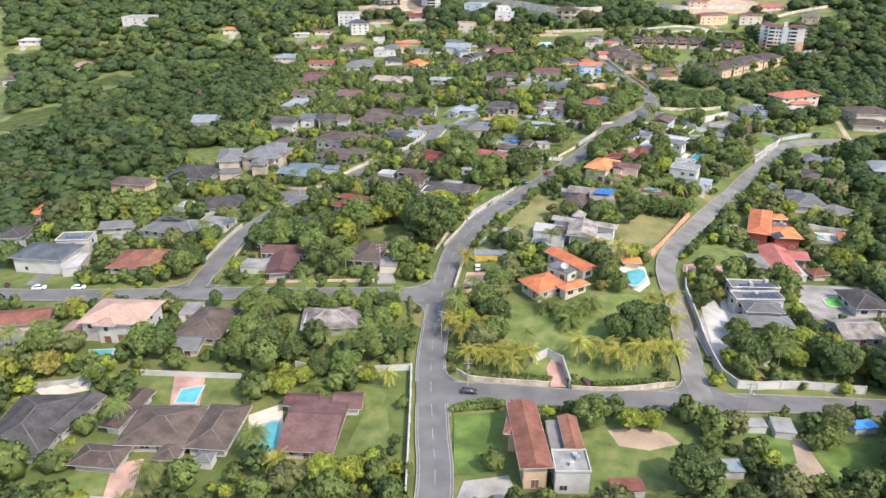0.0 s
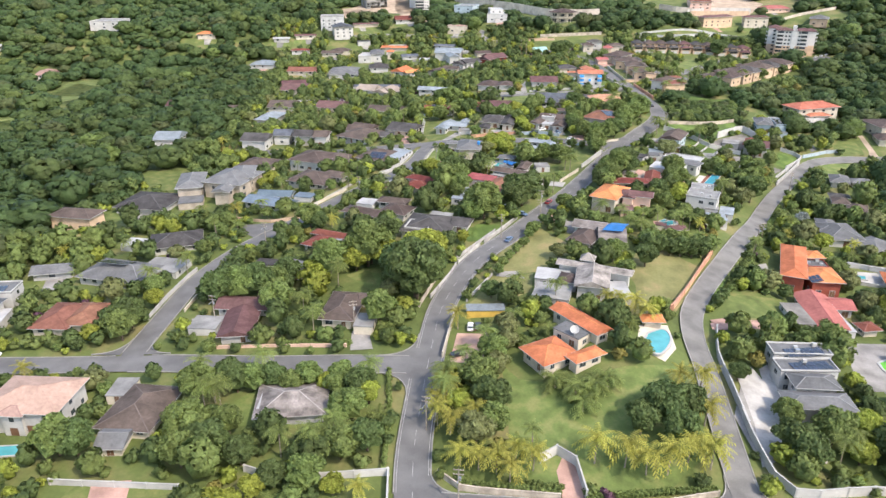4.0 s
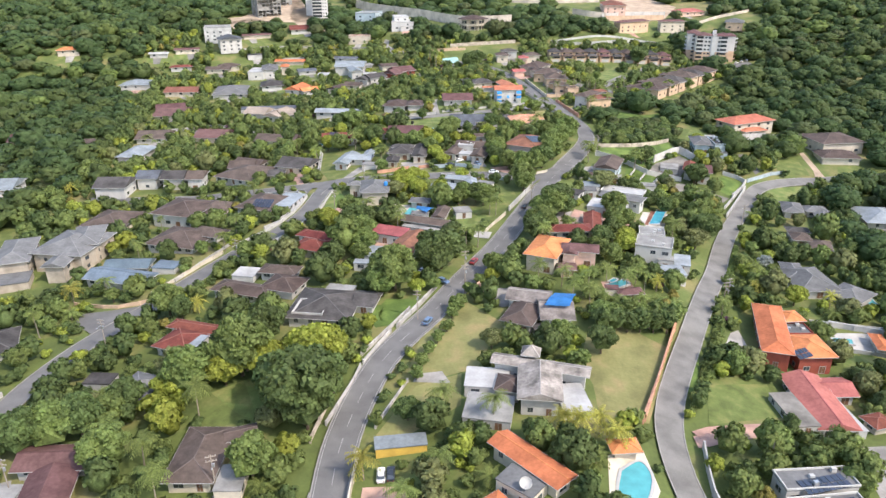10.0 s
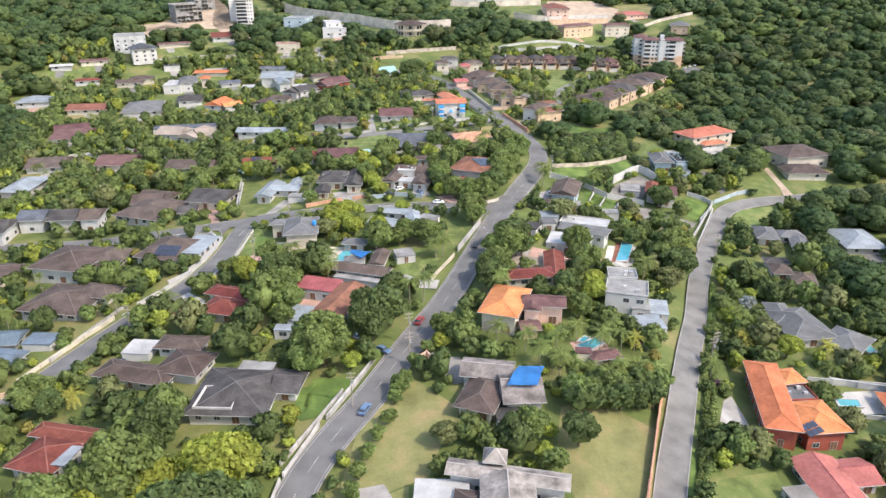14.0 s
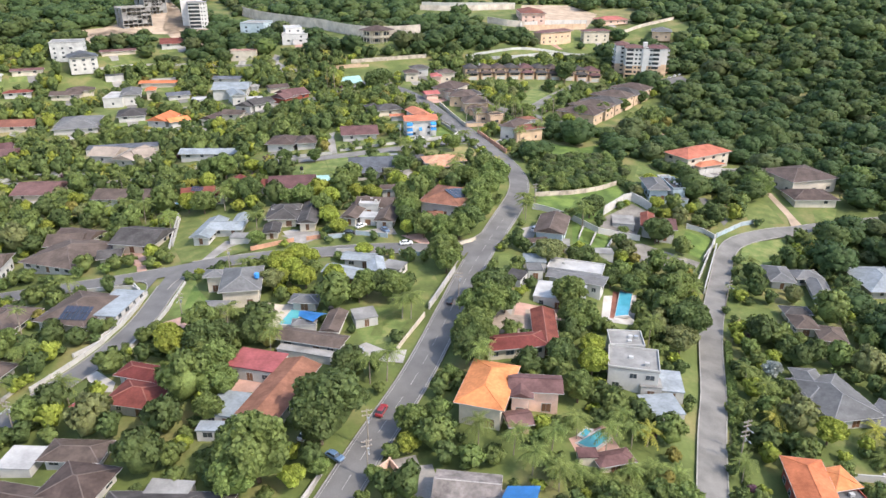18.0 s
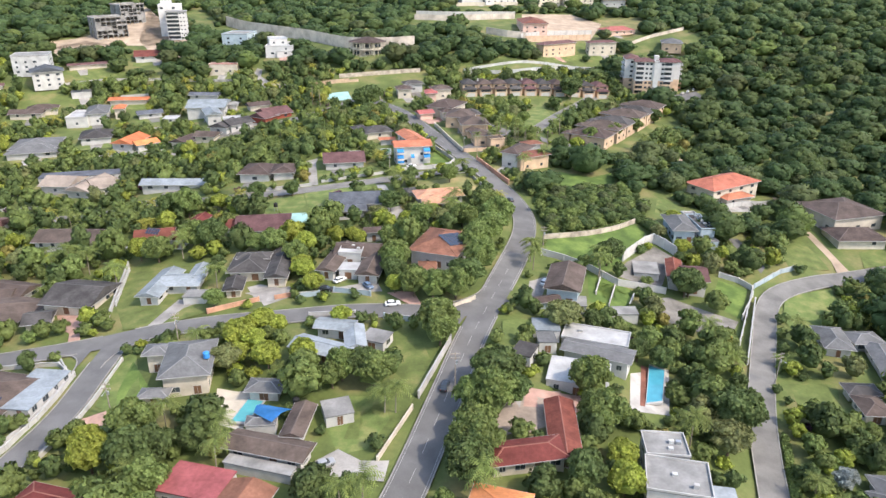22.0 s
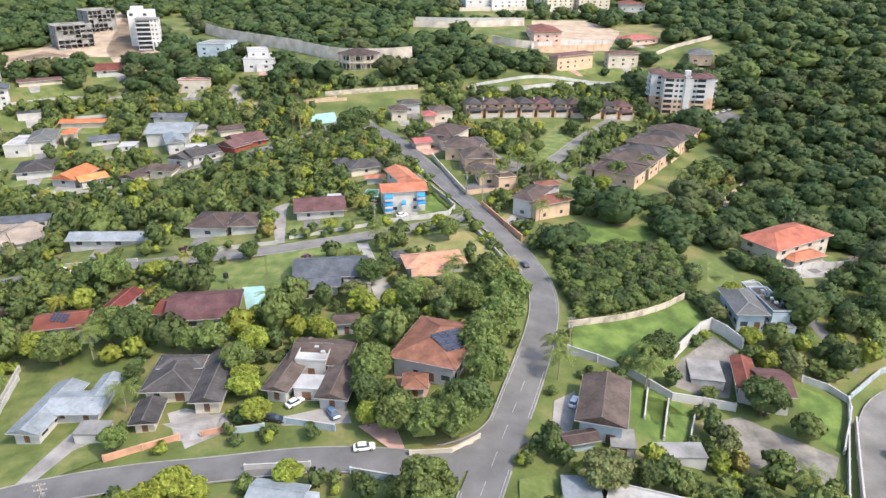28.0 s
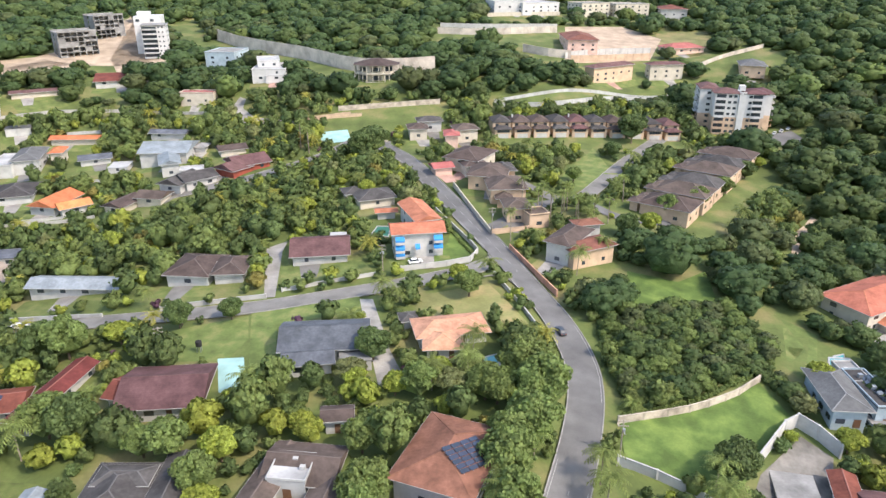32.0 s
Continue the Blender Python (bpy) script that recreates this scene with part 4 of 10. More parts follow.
edges_of_roads()
for spec in ((-35.4, 147.4, 6, 7.2, 106, 7.8, 7), (-35.4, 147.4, 286, 7.8, 366, 7.2, 7), (32.5, 157.2, 10, 7.2, 95, 6.2, 9), (32.5, 157.2, 95, 6.2, 190, 7.2, 9),
             (-42.7, 193.8, 98, 7.8, 188, 7.4, 11), (-42.7, 193.8, 188, 7.4, 276, 7.8, 11), (-125.7, 182.4, 94, 6.6, 190, 7.4, 8), (-125.7, 182.4, 9, 7.4, 94, 6.6, 8),
             (12.7, 396.0, 66, 7.8, 190, 6.8, 9), (12.7, 396.0, 190, 6.8, 246, 7.8, 12), (-88.4, 386.1, 268, 6.6, 372, 6.8, 10), (-88.4, 386.1, 187, 6.8, 268, 6.6, 10),
             (22.3, 516.2, 108, 7.8, 204, 6.2, 8), (22.3, 516.2, 204, 6.2, 288, 7.8, 8)):
    fillet(*spec, ASPHALT, 0.085)


# ---- houses, gardens, walls, pools ----
house('house', 'two-storey white house with a dusty pink hip roof', 'house', -132.4, 158.2, 8.5, [(0.0, 0.0, 19.6, 15.3, 0, 6.0, 'hip', R_PINK, WHITE), (-12.6, -4.0, 7.1, 9.5, -1, 2.4, 'hip', R_PINK, WHITE), (-1.3, -5.6, 7.1, 5.8, -1, 6.0, 'hip', R_PINK, WHITE)], 0.40)
house('house', 'single-storey cream house with a terracotta tile roof', 'house', -165.3, 155.2, 22.6, [(0.0, 0.0, 17.9, 10.4, 0, 2.4, 'gable', R_TERRA, CREAM)], 0.40)
house('house', 'single-storey cream house with a brown shingle roof', 'house', -107.2, 162.7, 4.4, [(0.0, 0.0, 14.1, 18.3, 0, 2.3, 'hip', R_BROWN, CREAM), (-8.8, 7.2, 5.7, 8.0, 7, 2.3, 'flat', R_CONC, CREAM), (-0.3, -11.0, 7.0, 8.5, 8, 2.3, 'gable', R_GREY, CREAM)], 0.40)
house('house', 'single-storey grey concrete house with a weathered timber shingle roof', 'house', -71.6, 171.4, 17.4, [(0.0, 0.0, 17.4, 14.1, 0, 2.4, 'hip', R_WORN, GREYWALL), (-4.3, -0.1, 6.9, 7.8, -6, 3.0, 'flat', R_WHITE, GREYWALL)], 0.40)
house('house', 'sprawling white house under many brown shingle hip roofs', 'house', -93.9, 118.0, 10.8, [(0.0, 0.0, 16.9, 15.3, 0, 2.4, 'hip', R_BROWN, WHITE), (-11.0, 6.2, 5.2, 15.6, -10, 2.3, 'gableD', R_BROWN, WHITE), (13.4, -0.3, 10.3, 16.8, -4, 2.5, 'hip', R_BROWN, WHITE), (-9.9, -10.7, 11.6, 7.5, -5, 2.1, 'hip', R_BROWN, WHITE), (5.2, -9.1, 6.0, 6.4, -7, 2.3, 'hip', R_BROWN, WHITE), (13.5, -10.4, 4.2, 3.4, -6, 2.1, 'hip', R_GREY, WHITE)], 0.40)
house('house', 'single-storey grey concrete house with a charcoal shingle roof', 'house', -124.6, 111.7, 13.3, [(0.0, 0.0, 16.8, 23.5, 0, 2.5, 'hip', R_DARK, GREYWALL), (8.2, 4.0, 5.9, 15.9, -15, 2.5, 'gableD', R_DARK, GREYWALL)], 0.40)
house('house', 'white bungalow with a maroon-brown shingle roof beside a pool', 'house', -58.7, 126.1, 8.0, [(0.0, 0.0, 13.1, 21.3, 0, 2.5, 'gable', R_MAROON, WHITE), (5.9, 9.0, 7.6, 7.1, 4, 2.3, 'gable', R_MAROON, WHITE), (-5.6, 8.5, 8.4, 5.5, 1, 2.4, 'gable', R_MAROON, WHITE)], 0.40)
house('house', 'two-storey peach house with a terracotta tile roof', 'house', -8.7, 128.3, 14.8, [(0.0, 0.0, 7.1, 22.9, 0, 6.0, 'gableD', R_TERRA, PEACH), (7.7, -9.0, 7.6, 7.0, -3, 5.6, 'flat', R_CONC, WHITE), (9.9, 1.3, 4.3, 12.2, -3, 4.7, 'gableD', R_TERRA, PEACH), (6.7, 2.1, 3.5, 10.9, -3, 3.5, 'flat', R_CONC, PEACH), (-1.7, 6.7, 4.5, 13.1, -15, 5.1, 'hip', R_TERRA, PEACH)], 0.40)
house('house', 'cream villa with bright orange tiled hip roofs', 'house', -11.5, 198.2, -48.2, [(0.0, 0.0, 10.9, 12.0, 0, 3.0, 'hip', R_ORANGE, CREAM), (7.0, 6.1, 4.8, 10.2, -0, 3.0, 'hip', R_ORANGE, CREAM), (-6.3, 15.5, 18.9, 6.2, 4, 3.3, 'gable', R_ORANGE, CREAM), (-3.2, 10.1, 8.6, 5.9, 13, 3.2, 'flat', R_GREY, CREAM)], 0.40)
house('outbuilding', 'mustard garden outbuilding with a pale sheet roof', 'outbuilding', -31.7, 221.4, 12.4, [(0.0, 0.0, 11.4, 4.3, 0, 2.1, 'flat', R_PALE, MUSTARD)], 0.40)
house('pool_hut', 'open poolside hut with an orange tiled roof', 'hut', 15.7, 221.1, 8.9, [(0.0, 0.0, 6.6, 4.9, 0, 2.1, 'hip', R_ORANGE, CREAM)], 0.40)
house('house', 'large white two-storey villa with grey roofs and solar panels', 'house', 53.5, 196.5, 6.5, [(0.0, 0.0, 16.4, 7.6, 0, 5.4, 'hip', R_GREY, WHITE), (1.5, 7.0, 11.5, 7.2, -0, 6.2, 'hip', R_GREY, WHITE), (1.9, 13.7, 14.9, 5.9, 4, 6.2, 'flat', R_GREY, WHITE), (2.8, 21.0, 15.4, 5.8, 2, 6.3, 'flat', R_GREY, WHITE)], 0.40)
solar_array([(48.8, 212.0), (59.8, 215.5), (60.0, 219.8), (51.1, 217.1)], 6.8, 8, 2)
solar_array([(48.9, 206.1), (59.9, 209.4), (60.1, 213.6), (51.2, 210.8)], 6.7, 8, 2)
house('house', 'rambling white house with weathered grey shingle roofs', 'house', -0.6, 247.2, -12.3, [(0.0, 0.0, 24.2, 4.9, 0, 4.7, 'gable', R_WORN, WHITE), (1.2, -7.8, 10.5, 14.5, 10, 4.8, 'gableD', R_WORN, WHITE), (-8.8, -16.9, 11.1, 10.2, 6, 2.6, 'flat', R_CONC, WHITE), (-11.9, -5.8, 10.7, 8.6, 10, 2.8, 'flat', R_WHITE, WHITE), (-5.9, -7.7, 6.9, 7.3, 4, 3.3, 'hip', R_BROWN, WHITE), (-2.9, 3.0, 4.7, 4.4, 4, 6.0, 'tip', R_WORN, WHITE), (9.0, -8.0, 7.0, 11.2, 23, 2.3, 'flat', R_WHITE, WHITE)], 0.40)
house('house', 'white house with brown and weathered roofs under repair', 'house', -3.8, 275.0, -20.3, [(0.0, 0.0, 9.5, 14.3, 0, 3.0, 'hip', R_BROWN, WHITE), (-1.5, 9.0, 12.8, 8.5, 10, 3.3, 'gable', R_WORN, WHITE), (7.8, 4.6, 9.8, 13.2, 23, 3.5, 'gable', R_WORN, WHITE), (8.8, -2.8, 10.0, 4.4, 31, 2.3, 'flat', R_DARK, WHITE)], 0.40)
tarp([(1.7, 273.6), (8.6, 273.5), (11.2, 281.2), (5.1, 281.4)], 6.2)
house('house', 'two-storey red brick house with bright orange tiled roofs', 'house', 68.6, 284.6, -12.6, [(0.0, 0.0, 8.6, 29.6, 0, 5.4, 'hip', R_ORANGE, REDBRICK), (8.8, -6.1, 11.1, 12.6, 18, 5.4, 'hip', R_ORANGE, REDBRICK), (6.2, 9.9, 6.8, 6.9, 22, 5.4, 'hip', R_ORANGE, REDBRICK), (7.3, 4.1, 7.1, 6.5, 17, 4.6, 'flat', R_GREY, REDBRICK)], 0.40)
solar_array([(69.9, 268.7), (74.1, 270.0), (74.6, 274.2), (70.9, 272.8)], 7.6, 3, 2)
house('house', 'single-storey white house with a coral red sheet roof', 'house', 69.4, 252.7, 2.3, [(0.0, 0.0, 10.4, 23.5, 0, 3.0, 'gableD', R_CORAL, WHITE), (7.0, 7.4, 10.0, 8.8, 4, 3.0, 'gable', R_CORAL, WHITE), (-8.0, -4.6, 5.9, 13.9, 6, 2.5, 'flat', STAINED, WHITE), (5.6, -3.1, 2.5, 14.5, 6, 2.3, 'flat', R_WHITE, WHITE), (11.9, -6.0, 6.3, 5.7, 17, 2.4, 'hip', R_RED, CREAM)], 0.40)
house('house', 'single-storey white house with brick-red hip roofs', 'house', -74.9, 325.6, -17.9, [(0.0, 0.0, 15.2, 6.6, 0, 2.8, 'hip', R_RED, WHITE), (2.8, -7.6, 12.5, 10.2, 3, 2.8, 'hip', R_RED, WHITE), (-6.6, -12.5, 6.8, 5.2, -1, 2.4, 'hip', R_CORAL, WHITE)], 0.42)
house('house', 'rambling white house with terracotta and coral sheet roofs', 'house', -42.2, 316.3, -18.2, [(0.0, 0.0, 10.0, 23.1, 0, 3.4, 'gableD', R_TERRA, WHITE), (-10.9, 9.0, 12.5, 8.6, 1, 3.2, 'flat', R_CORAL, WHITE), (-9.3, -7.1, 7.6, 9.2, 4, 2.7, 'flat', R_PALE, WHITE), (-6.9, -14.2, 9.8, 3.5, 14, 2.6, 'flat', R_PALE, WHITE)], 0.34)
house('house', 'white courtyard house with maroon-brown gabled roofs', 'house', -37.6, 337.3, -18.2, [(0.0, 0.0, 17.9, 6.6, 0, 3.0, 'gable', R_BROWN, WHITE), (2.3, 8.7, 5.2, 11.7, 10, 3.0, 'gableD', R_BROWN, WHITE), (0.2, -4.5, 14.8, 2.9, -0, 2.2, 'flat', R_CONC, WHITE), (8.1, 15.5, 6.4, 6.5, 34, 2.4, 'flat', R_CONC, WHITE), (-5.7, 7.2, 6.6, 3.6, 20, 2.5, 'hip', R_GREY, WHITE)], 0.42)
house('house', 'small poolside pavilion with a grey hip roof', 'house', -42.0, 358.0, -6.4, [(0.0, 0.0, 8.5, 5.8, 0, 2.6, 'hip', R_GREY, WHITE)], 0.42)
house('house', 'cream and pink villa with orange and dark-red tiled roofs', 'house', 4.8, 312.7, -19.3, [(0.0, 0.0, 11.2, 18.2, 0, 5.4, 'hip', R_ORANGE, CREAM), (10.1, 3.2, 12.2, 7.3, 12, 5.4, 'gable', R_MAROON, PINK), (7.4, 0.2, 5.8, 6.6, 9, 5.3, 'gableD', R_MAROON, PINK), (8.2, -6.3, 5.9, 5.8, 28, 2.7, 'gable', R_MAROON, PEACH)], 0.42)
house('house', 'single-storey cream house with an angled brick-red roof', 'house', 13.7, 333.2, 7.6, [(0.0, 0.0, 16.6, 7.5, 0, 3.0, 'hip', R_RED, CREAM), (10.2, 6.9, 6.7, 19.7, -14, 3.0, 'gableD', R_RED, CREAM)], 0.42)
house('house', 'white stepped house with stained flat concrete roofs', 'house', 42.3, 326.2, -15.5, [(0.0, 0.0, 12.2, 10.1, 0, 6.2, 'flat', R_CONC, WHITE), (-1.8, 9.4, 8.8, 7.5, 7, 6.0, 'flat', R_CONC, WHITE), (4.3, -3.5, 5.2, 4.3, 5, 3.2, 'flat', R_CONC, WHITE), (9.7, 1.5, 5.5, 9.5, 3, 2.6, 'flat', R_PALE, WHITE), (6.5, -10.7, 8.7, 8.4, 18, 2.6, 'flat', R_PALE, WHITE)], 0.42)
house('house', 'single-storey cream house with dusty brown hip roofs', 'house', 105.9, 361.4, -6.9, [(0.0, 0.0, 7.4, 9.3, 0, 2.8, 'hip', R_BROWN, CREAM), (5.8, -6.0, 8.1, 9.9, -10, 2.8, 'hip', R_BROWN, CREAM), (0.7, 7.0, 8.8, 5.6, 0, 2.8, 'hip', R_DARK, CREAM)], 0.42)
house('house', 'single-storey white house with grey hip roofs', 'house', 114.5, 393.7, -12.3, [(0.0, 0.0, 8.6, 13.8, 0, 2.8, 'hip', R_GREY, WHITE), (9.7, 3.0, 9.8, 7.7, 10, 2.8, 'hip', R_GREY, WHITE), (11.3, -8.2, 6.8, 19.8, -4, 2.8, 'hip', R_GREY, WHITE)], 0.42)
house('house', 'white house with a broad white coated flat roof', 'house', 31.6, 363.2, -18.9, [(0.0, 0.0, 14.6, 11.1, 0, 3.2, 'flat', R_WHITE, WHITE), (3.6, 11.2, 18.0, 7.4, -8, 3.6, 'gable', R_GREY, WHITE), (2.5, 19.0, 17.3, 8.1, -3, 3.3, 'flat', R_WHITE, WHITE), (-9.7, 11.6, 4.9, 5.6, 19, 3.0, 'flat', R_GREY, WHITE), (-13.8, 2.7, 5.3, 6.8, -9, 2.7, 'flat', R_DARK, WHITE), (-10.8, 18.4, 7.3, 6.9, 13, 2.8, 'flat', R_PALE, WHITE)], 0.25)
house('house', 'large cream house with a broad grey hip roof', 'house', -61.3, 366.7, 7.3, [(0.0, 0.0, 11.8, 16.6, 0, 5.2, 'hip', R_GREY, CREAM), (-8.2, 5.9, 6.4, 5.7, -5, 5.0, 'hip', R_GREY, CREAM), (-6.5, -8.9, 7.0, 4.2, -7, 2.8, 'hip', R_GREY, CREAM)], 0.42)
house('house', 'white bungalow with pale blue-grey sheet roofs', 'house', -30.4, 372.4, -27.0, [(0.0, 0.0, 16.5, 7.2, 0, 2.9, 'gable', R_PALE, WHITE), (4.6, 7.4, 5.5, 11.5, 34, 2.9, 'gableD', R_PALE, WHITE), (-2.9, 10.2, 10.5, 6.1, 14, 2.9, 'gable', R_PALE, WHITE), (9.3, 10.3, 6.7, 6.2, 3, 2.5, 'flat', R_CONC, WHITE)], 0.36)
house('house', 'single-storey white house with brick-red gabled roofs', 'house', -85.3, 454.1, -9.3, [(0.0, 0.0, 6.3, 24.9, 0, 3.0, 'gableD', R_RED, WHITE), (-10.8, -4.6, 13.2, 9.9, 21, 3.0, 'gable', R_RED, WHITE)], 0.42)
house('house', 'white house with a broad brown and red sheet roof', 'house', -59.4, 452.7, 5.3, [(0.0, 0.0, 18.5, 17.1, 0, 3.0, 'gable', R_MAROON, WHITE), (-9.8, 1.6, 4.8, 9.7, -18, 2.8, 'gable', R_RED, WHITE)], 0.42)
house('house', 'cream house with dark gabled roofs', 'house', -133.9, 416.3, 5.2, [(0.0, 0.0, 12.7, 12.3, 0, 2.8, 'gable', R_BROWN, CREAM)], 0.42)
house('house', 'cream house with a dark gabled roof and gabled porch', 'house', -105.1, 410.5, -11.5, [(0.0, 0.0, 15.9, 17.1, 0, 2.8, 'gable', R_DARK, CREAM), (-4.2, -13.2, 7.7, 8.5, 23, 2.6, 'gable', R_DARK, CREAM)], 0.42)
house('pavilion', 'cream pool pavilion with a maroon hip roof', 'pavilion', 28.9, 294.4, 11.7, [(0.0, 0.0, 8.3, 4.7, 0, 2.5, 'hip', R_MAROON, CREAM), (-5.0, 2.0, 4.2, 3.2, -14, 2.1, 'flat', R_MAROON, CREAM)], 0.40)
tarp([(-42.5, 347.1), (-38.1, 343.6), (-34.6, 348.0), (-41.9, 350.2)], 3.7)
house('house', 'sprawling white villa with joined brown shingle hip roofs', 'house', -88.5, 287.2, -14.2, [(0.0, 0.0, 20.4, 8.1, 0, 2.5, 'hip', R_BROWN, WHITE), (10.4, 5.7, 12.0, 11.2, 1, 2.7, 'hip', R_BROWN, WHITE), (4.0, 14.0, 13.1, 7.1, 9, 2.5, 'hip', R_BROWN, WHITE), (-6.7, 11.0, 7.5, 7.1, 9, 2.1, 'flat', R_WHITE, WHITE)], 0.40)
house('house', 'white house with charcoal roofs and a white roof terrace', 'house', -61.1, 277.8, -3.0, [(0.0, 0.0, 19.0, 19.2, 0, 2.6, 'hip', R_DARK, WHITE), (-3.2, -3.8, 8.9, 8.5, 0, 3.5, 'flat', R_WHITE, WHITE), (11.3, 4.2, 7.1, 10.1, -3, 2.3, 'gable', R_DARK, WHITE), (1.6, 9.1, 8.7, 6.8, -5, 2.4, 'flat', R_CONC, WHITE)], 0.40)
house('house', 'single-storey white house with a brick-red tile roof', 'house', -94.4, 265.1, -11.7, [(0.0, 0.0, 17.8, 5.2, 0, 2.5, 'hip', R_RED, WHITE), (-0.6, -6.7, 11.5, 11.4, -4, 2.5, 'hip', R_RED, WHITE), (3.4, -7.0, 5.3, 6.2, 4, 3.0, 'flat', R_PALE, WHITE)], 0.40)
house('house', 'single-storey grey concrete house with a grey shingle roof', 'house', -98.1, 238.2, -14.8, [(0.0, 0.0, 10.5, 9.8, 0, 2.4, 'hip', R_GREY, GREYWALL), (-13.0, 0.2, 7.2, 5.0, 16, 2.1, 'flat', R_DARK, GREYWALL)], 0.40)
house('house', 'white bungalow with long blue-grey sheet roofs', 'house', -134.9, 299.1, -10.2, [(0.0, 0.0, 22.2, 10.4, 0, 2.5, 'gable', R_BLUE, WHITE), (-3.6, 9.1, 15.5, 8.5, 16, 2.5, 'gable', R_BLUE, WHITE), (10.5, 10.2, 8.3, 6.3, 7, 2.1, 'flat', R_BLUE, WHITE)], 0.40)
house('house', 'single-storey white house with a brown shingle roof', 'house', -126.7, 329.6, -10.7, [(0.0, 0.0, 20.3, 18.5, 0, 2.5, 'hip', R_BROWN, WHITE), (7.7, 5.1, 13.2, 8.8, -4, 2.5, 'hip', R_BROWN, WHITE)], 0.40)
house('house', 'large tan stone mansion with grey hip roofs', 'house', -178.0, 310.8, 23.5, [(0.0, 0.0, 11.6, 23.4, 0, 6.3, 'hip', R_GREY, TAN), (18.3, -1.0, 19.7, 21.9, -27, 6.7, 'hip', R_GREY, TAN), (22.5, 2.6, 10.6, 19.6, -4, 7.4, 'hip', R_GREY, TAN), (15.1, -14.7, 8.0, 9.7, -17, 6.0, 'gableD', R_GREY, TAN), (1.0, -15.3, 10.2, 9.9, 1, 2.7, 'flat', R_GREY, TAN)], 0.40)
house('house', 'single-storey white house with a grey shingle roof', 'house', -157.6, 228.9, -3.0, [(0.0, 0.0, 25.2, 15.8, 0, 2.6, 'hip', R_GREY, WHITE), (11.6, 7.8, 13.7, 11.0, 4, 2.4, 'flat', R_CONC, WHITE)], 0.40)
solar_array([(-164.3, 225.8), (-154.7, 226.2), (-154.2, 234.0), (-165.6, 233.0)], 5.0, 6, 3)
house('house', 'single-storey cream house with a terracotta tile roof', 'house', -150.2, 200.8, 9.1, [(0.0, 0.0, 10.8, 14.5, 0, 2.4, 'hip', R_TERRA, CREAM), (-7.2, -1.1, 12.2, 16.6, 0, 2.4, 'hip', R_TERRA, CREAM)], 0.40)
house('house', 'single-storey white house with a maroon shingle roof', 'house', -100.6, 201.9, 16.5, [(0.0, 0.0, 10.2, 16.3, 0, 2.4, 'gableD', R_MAROON, WHITE), (0.8, 11.2, 18.8, 8.6, -9, 2.4, 'gable', R_MAROON, WHITE), (-10.1, 2.3, 8.5, 7.7, -9, 2.1, 'flat', R_CONC, WHITE)], 0.40)
house('house', 'single-storey cream house with a brown shingle roof', 'house', -73.4, 214.5, 4.0, [(0.0, 0.0, 10.7, 18.0, 0, 2.8, 'hip', R_BROWN, CREAM), (6.8, 6.5, 7.3, 4.8, 21, 2.7, 'gable', R_BROWN, CREAM), (8.3, -6.6, 5.7, 7.9, 2, 2.4, 'flat', R_CONC, CREAM)], 0.40)
house('house', 'single-storey white house with a charcoal shingle roof', 'house', -187.8, 293.1, 1.6, [(0.0, 0.0, 22.8, 21.3, 0, 2.6, 'hip', R_DARK, WHITE)], 0.40)
house('house', 'single-storey white house with a charcoal shingle roof', 'house', -153.6, 256.6, 29.0, [(0.0, 0.0, 18.9, 15.4, 0, 2.6, 'hip', R_DARK, WHITE), (-12.8, 2.8, 13.1, 7.5, -30, 2.1, 'flat', R_WHITE, WHITE)], 0.40)
house('house', 'two-storey peach house with a brown shingle roof', 'house', -203.9, 267.5, 1.2, [(0.0, 0.0, 19.5, 11.1, 0, 5.6, 'hip', R_BROWN, PEACH)], 0.40)
house('house', 'two-storey white house with a brown shingle roof', 'house', -136.9, 356.0, -10.9, [(0.0, 0.0, 19.7, 20.0, 0, 4.7, 'hip', R_BROWN, WHITE), (9.7, 5.2, 12.6, 16.0, -1, 2.5, 'hip', R_BROWN, WHITE)], 0.40)
house('house', 'single-storey cream house with a brown shingle roof', 'house', -164.1, 349.0, -5.2, [(0.0, 0.0, 18.3, 20.7, 0, 2.6, 'hip', R_BROWN, CREAM)], 0.40)
house('house', 'single-storey white house with a brown shingle roof', 'house', -105.8, 361.4, -14.7, [(0.0, 0.0, 16.4, 19.3, 0, 2.6, 'hip', R_BROWN, WHITE), (8.0, 4.2, 9.1, 16.3, 6, 2.3, 'flat', R_PALE, WHITE)], 0.40)
solar_array([(-108.7, 353.5), (-100.7, 351.9), (-100.1, 357.5), (-108.3, 358.7)], 5.0, 7, 2)
house('house', 'single-storey white house with a brown shingle roof', 'house', -127.5, 404.1, -18.9, [(0.0, 0.0, 21.3, 23.2, 0, 2.6, 'hip', R_BROWN, WHITE), (-8.8, 14.2, 15.1, 10.9, 3, 2.6, 'gable', R_BROWN, WHITE)], 0.40)
house('house', 'white bungalow with pale blue-grey gabled roofs', 'house', -82.5, 412.6, -6.7, [(0.0, 0.0, 7.3, 19.1, 0, 2.6, 'gableD', R_PALE, WHITE), (6.0, 1.6, 12.2, 8.9, 5, 2.5, 'gable', R_PALE, WHITE), (8.9, 6.5, 4.9, 11.3, 5, 2.6, 'gableD', R_PALE, WHITE), (13.1, -6.1, 6.6, 4.8, 4, 2.1, 'flat', R_CONC, WHITE)], 0.40)
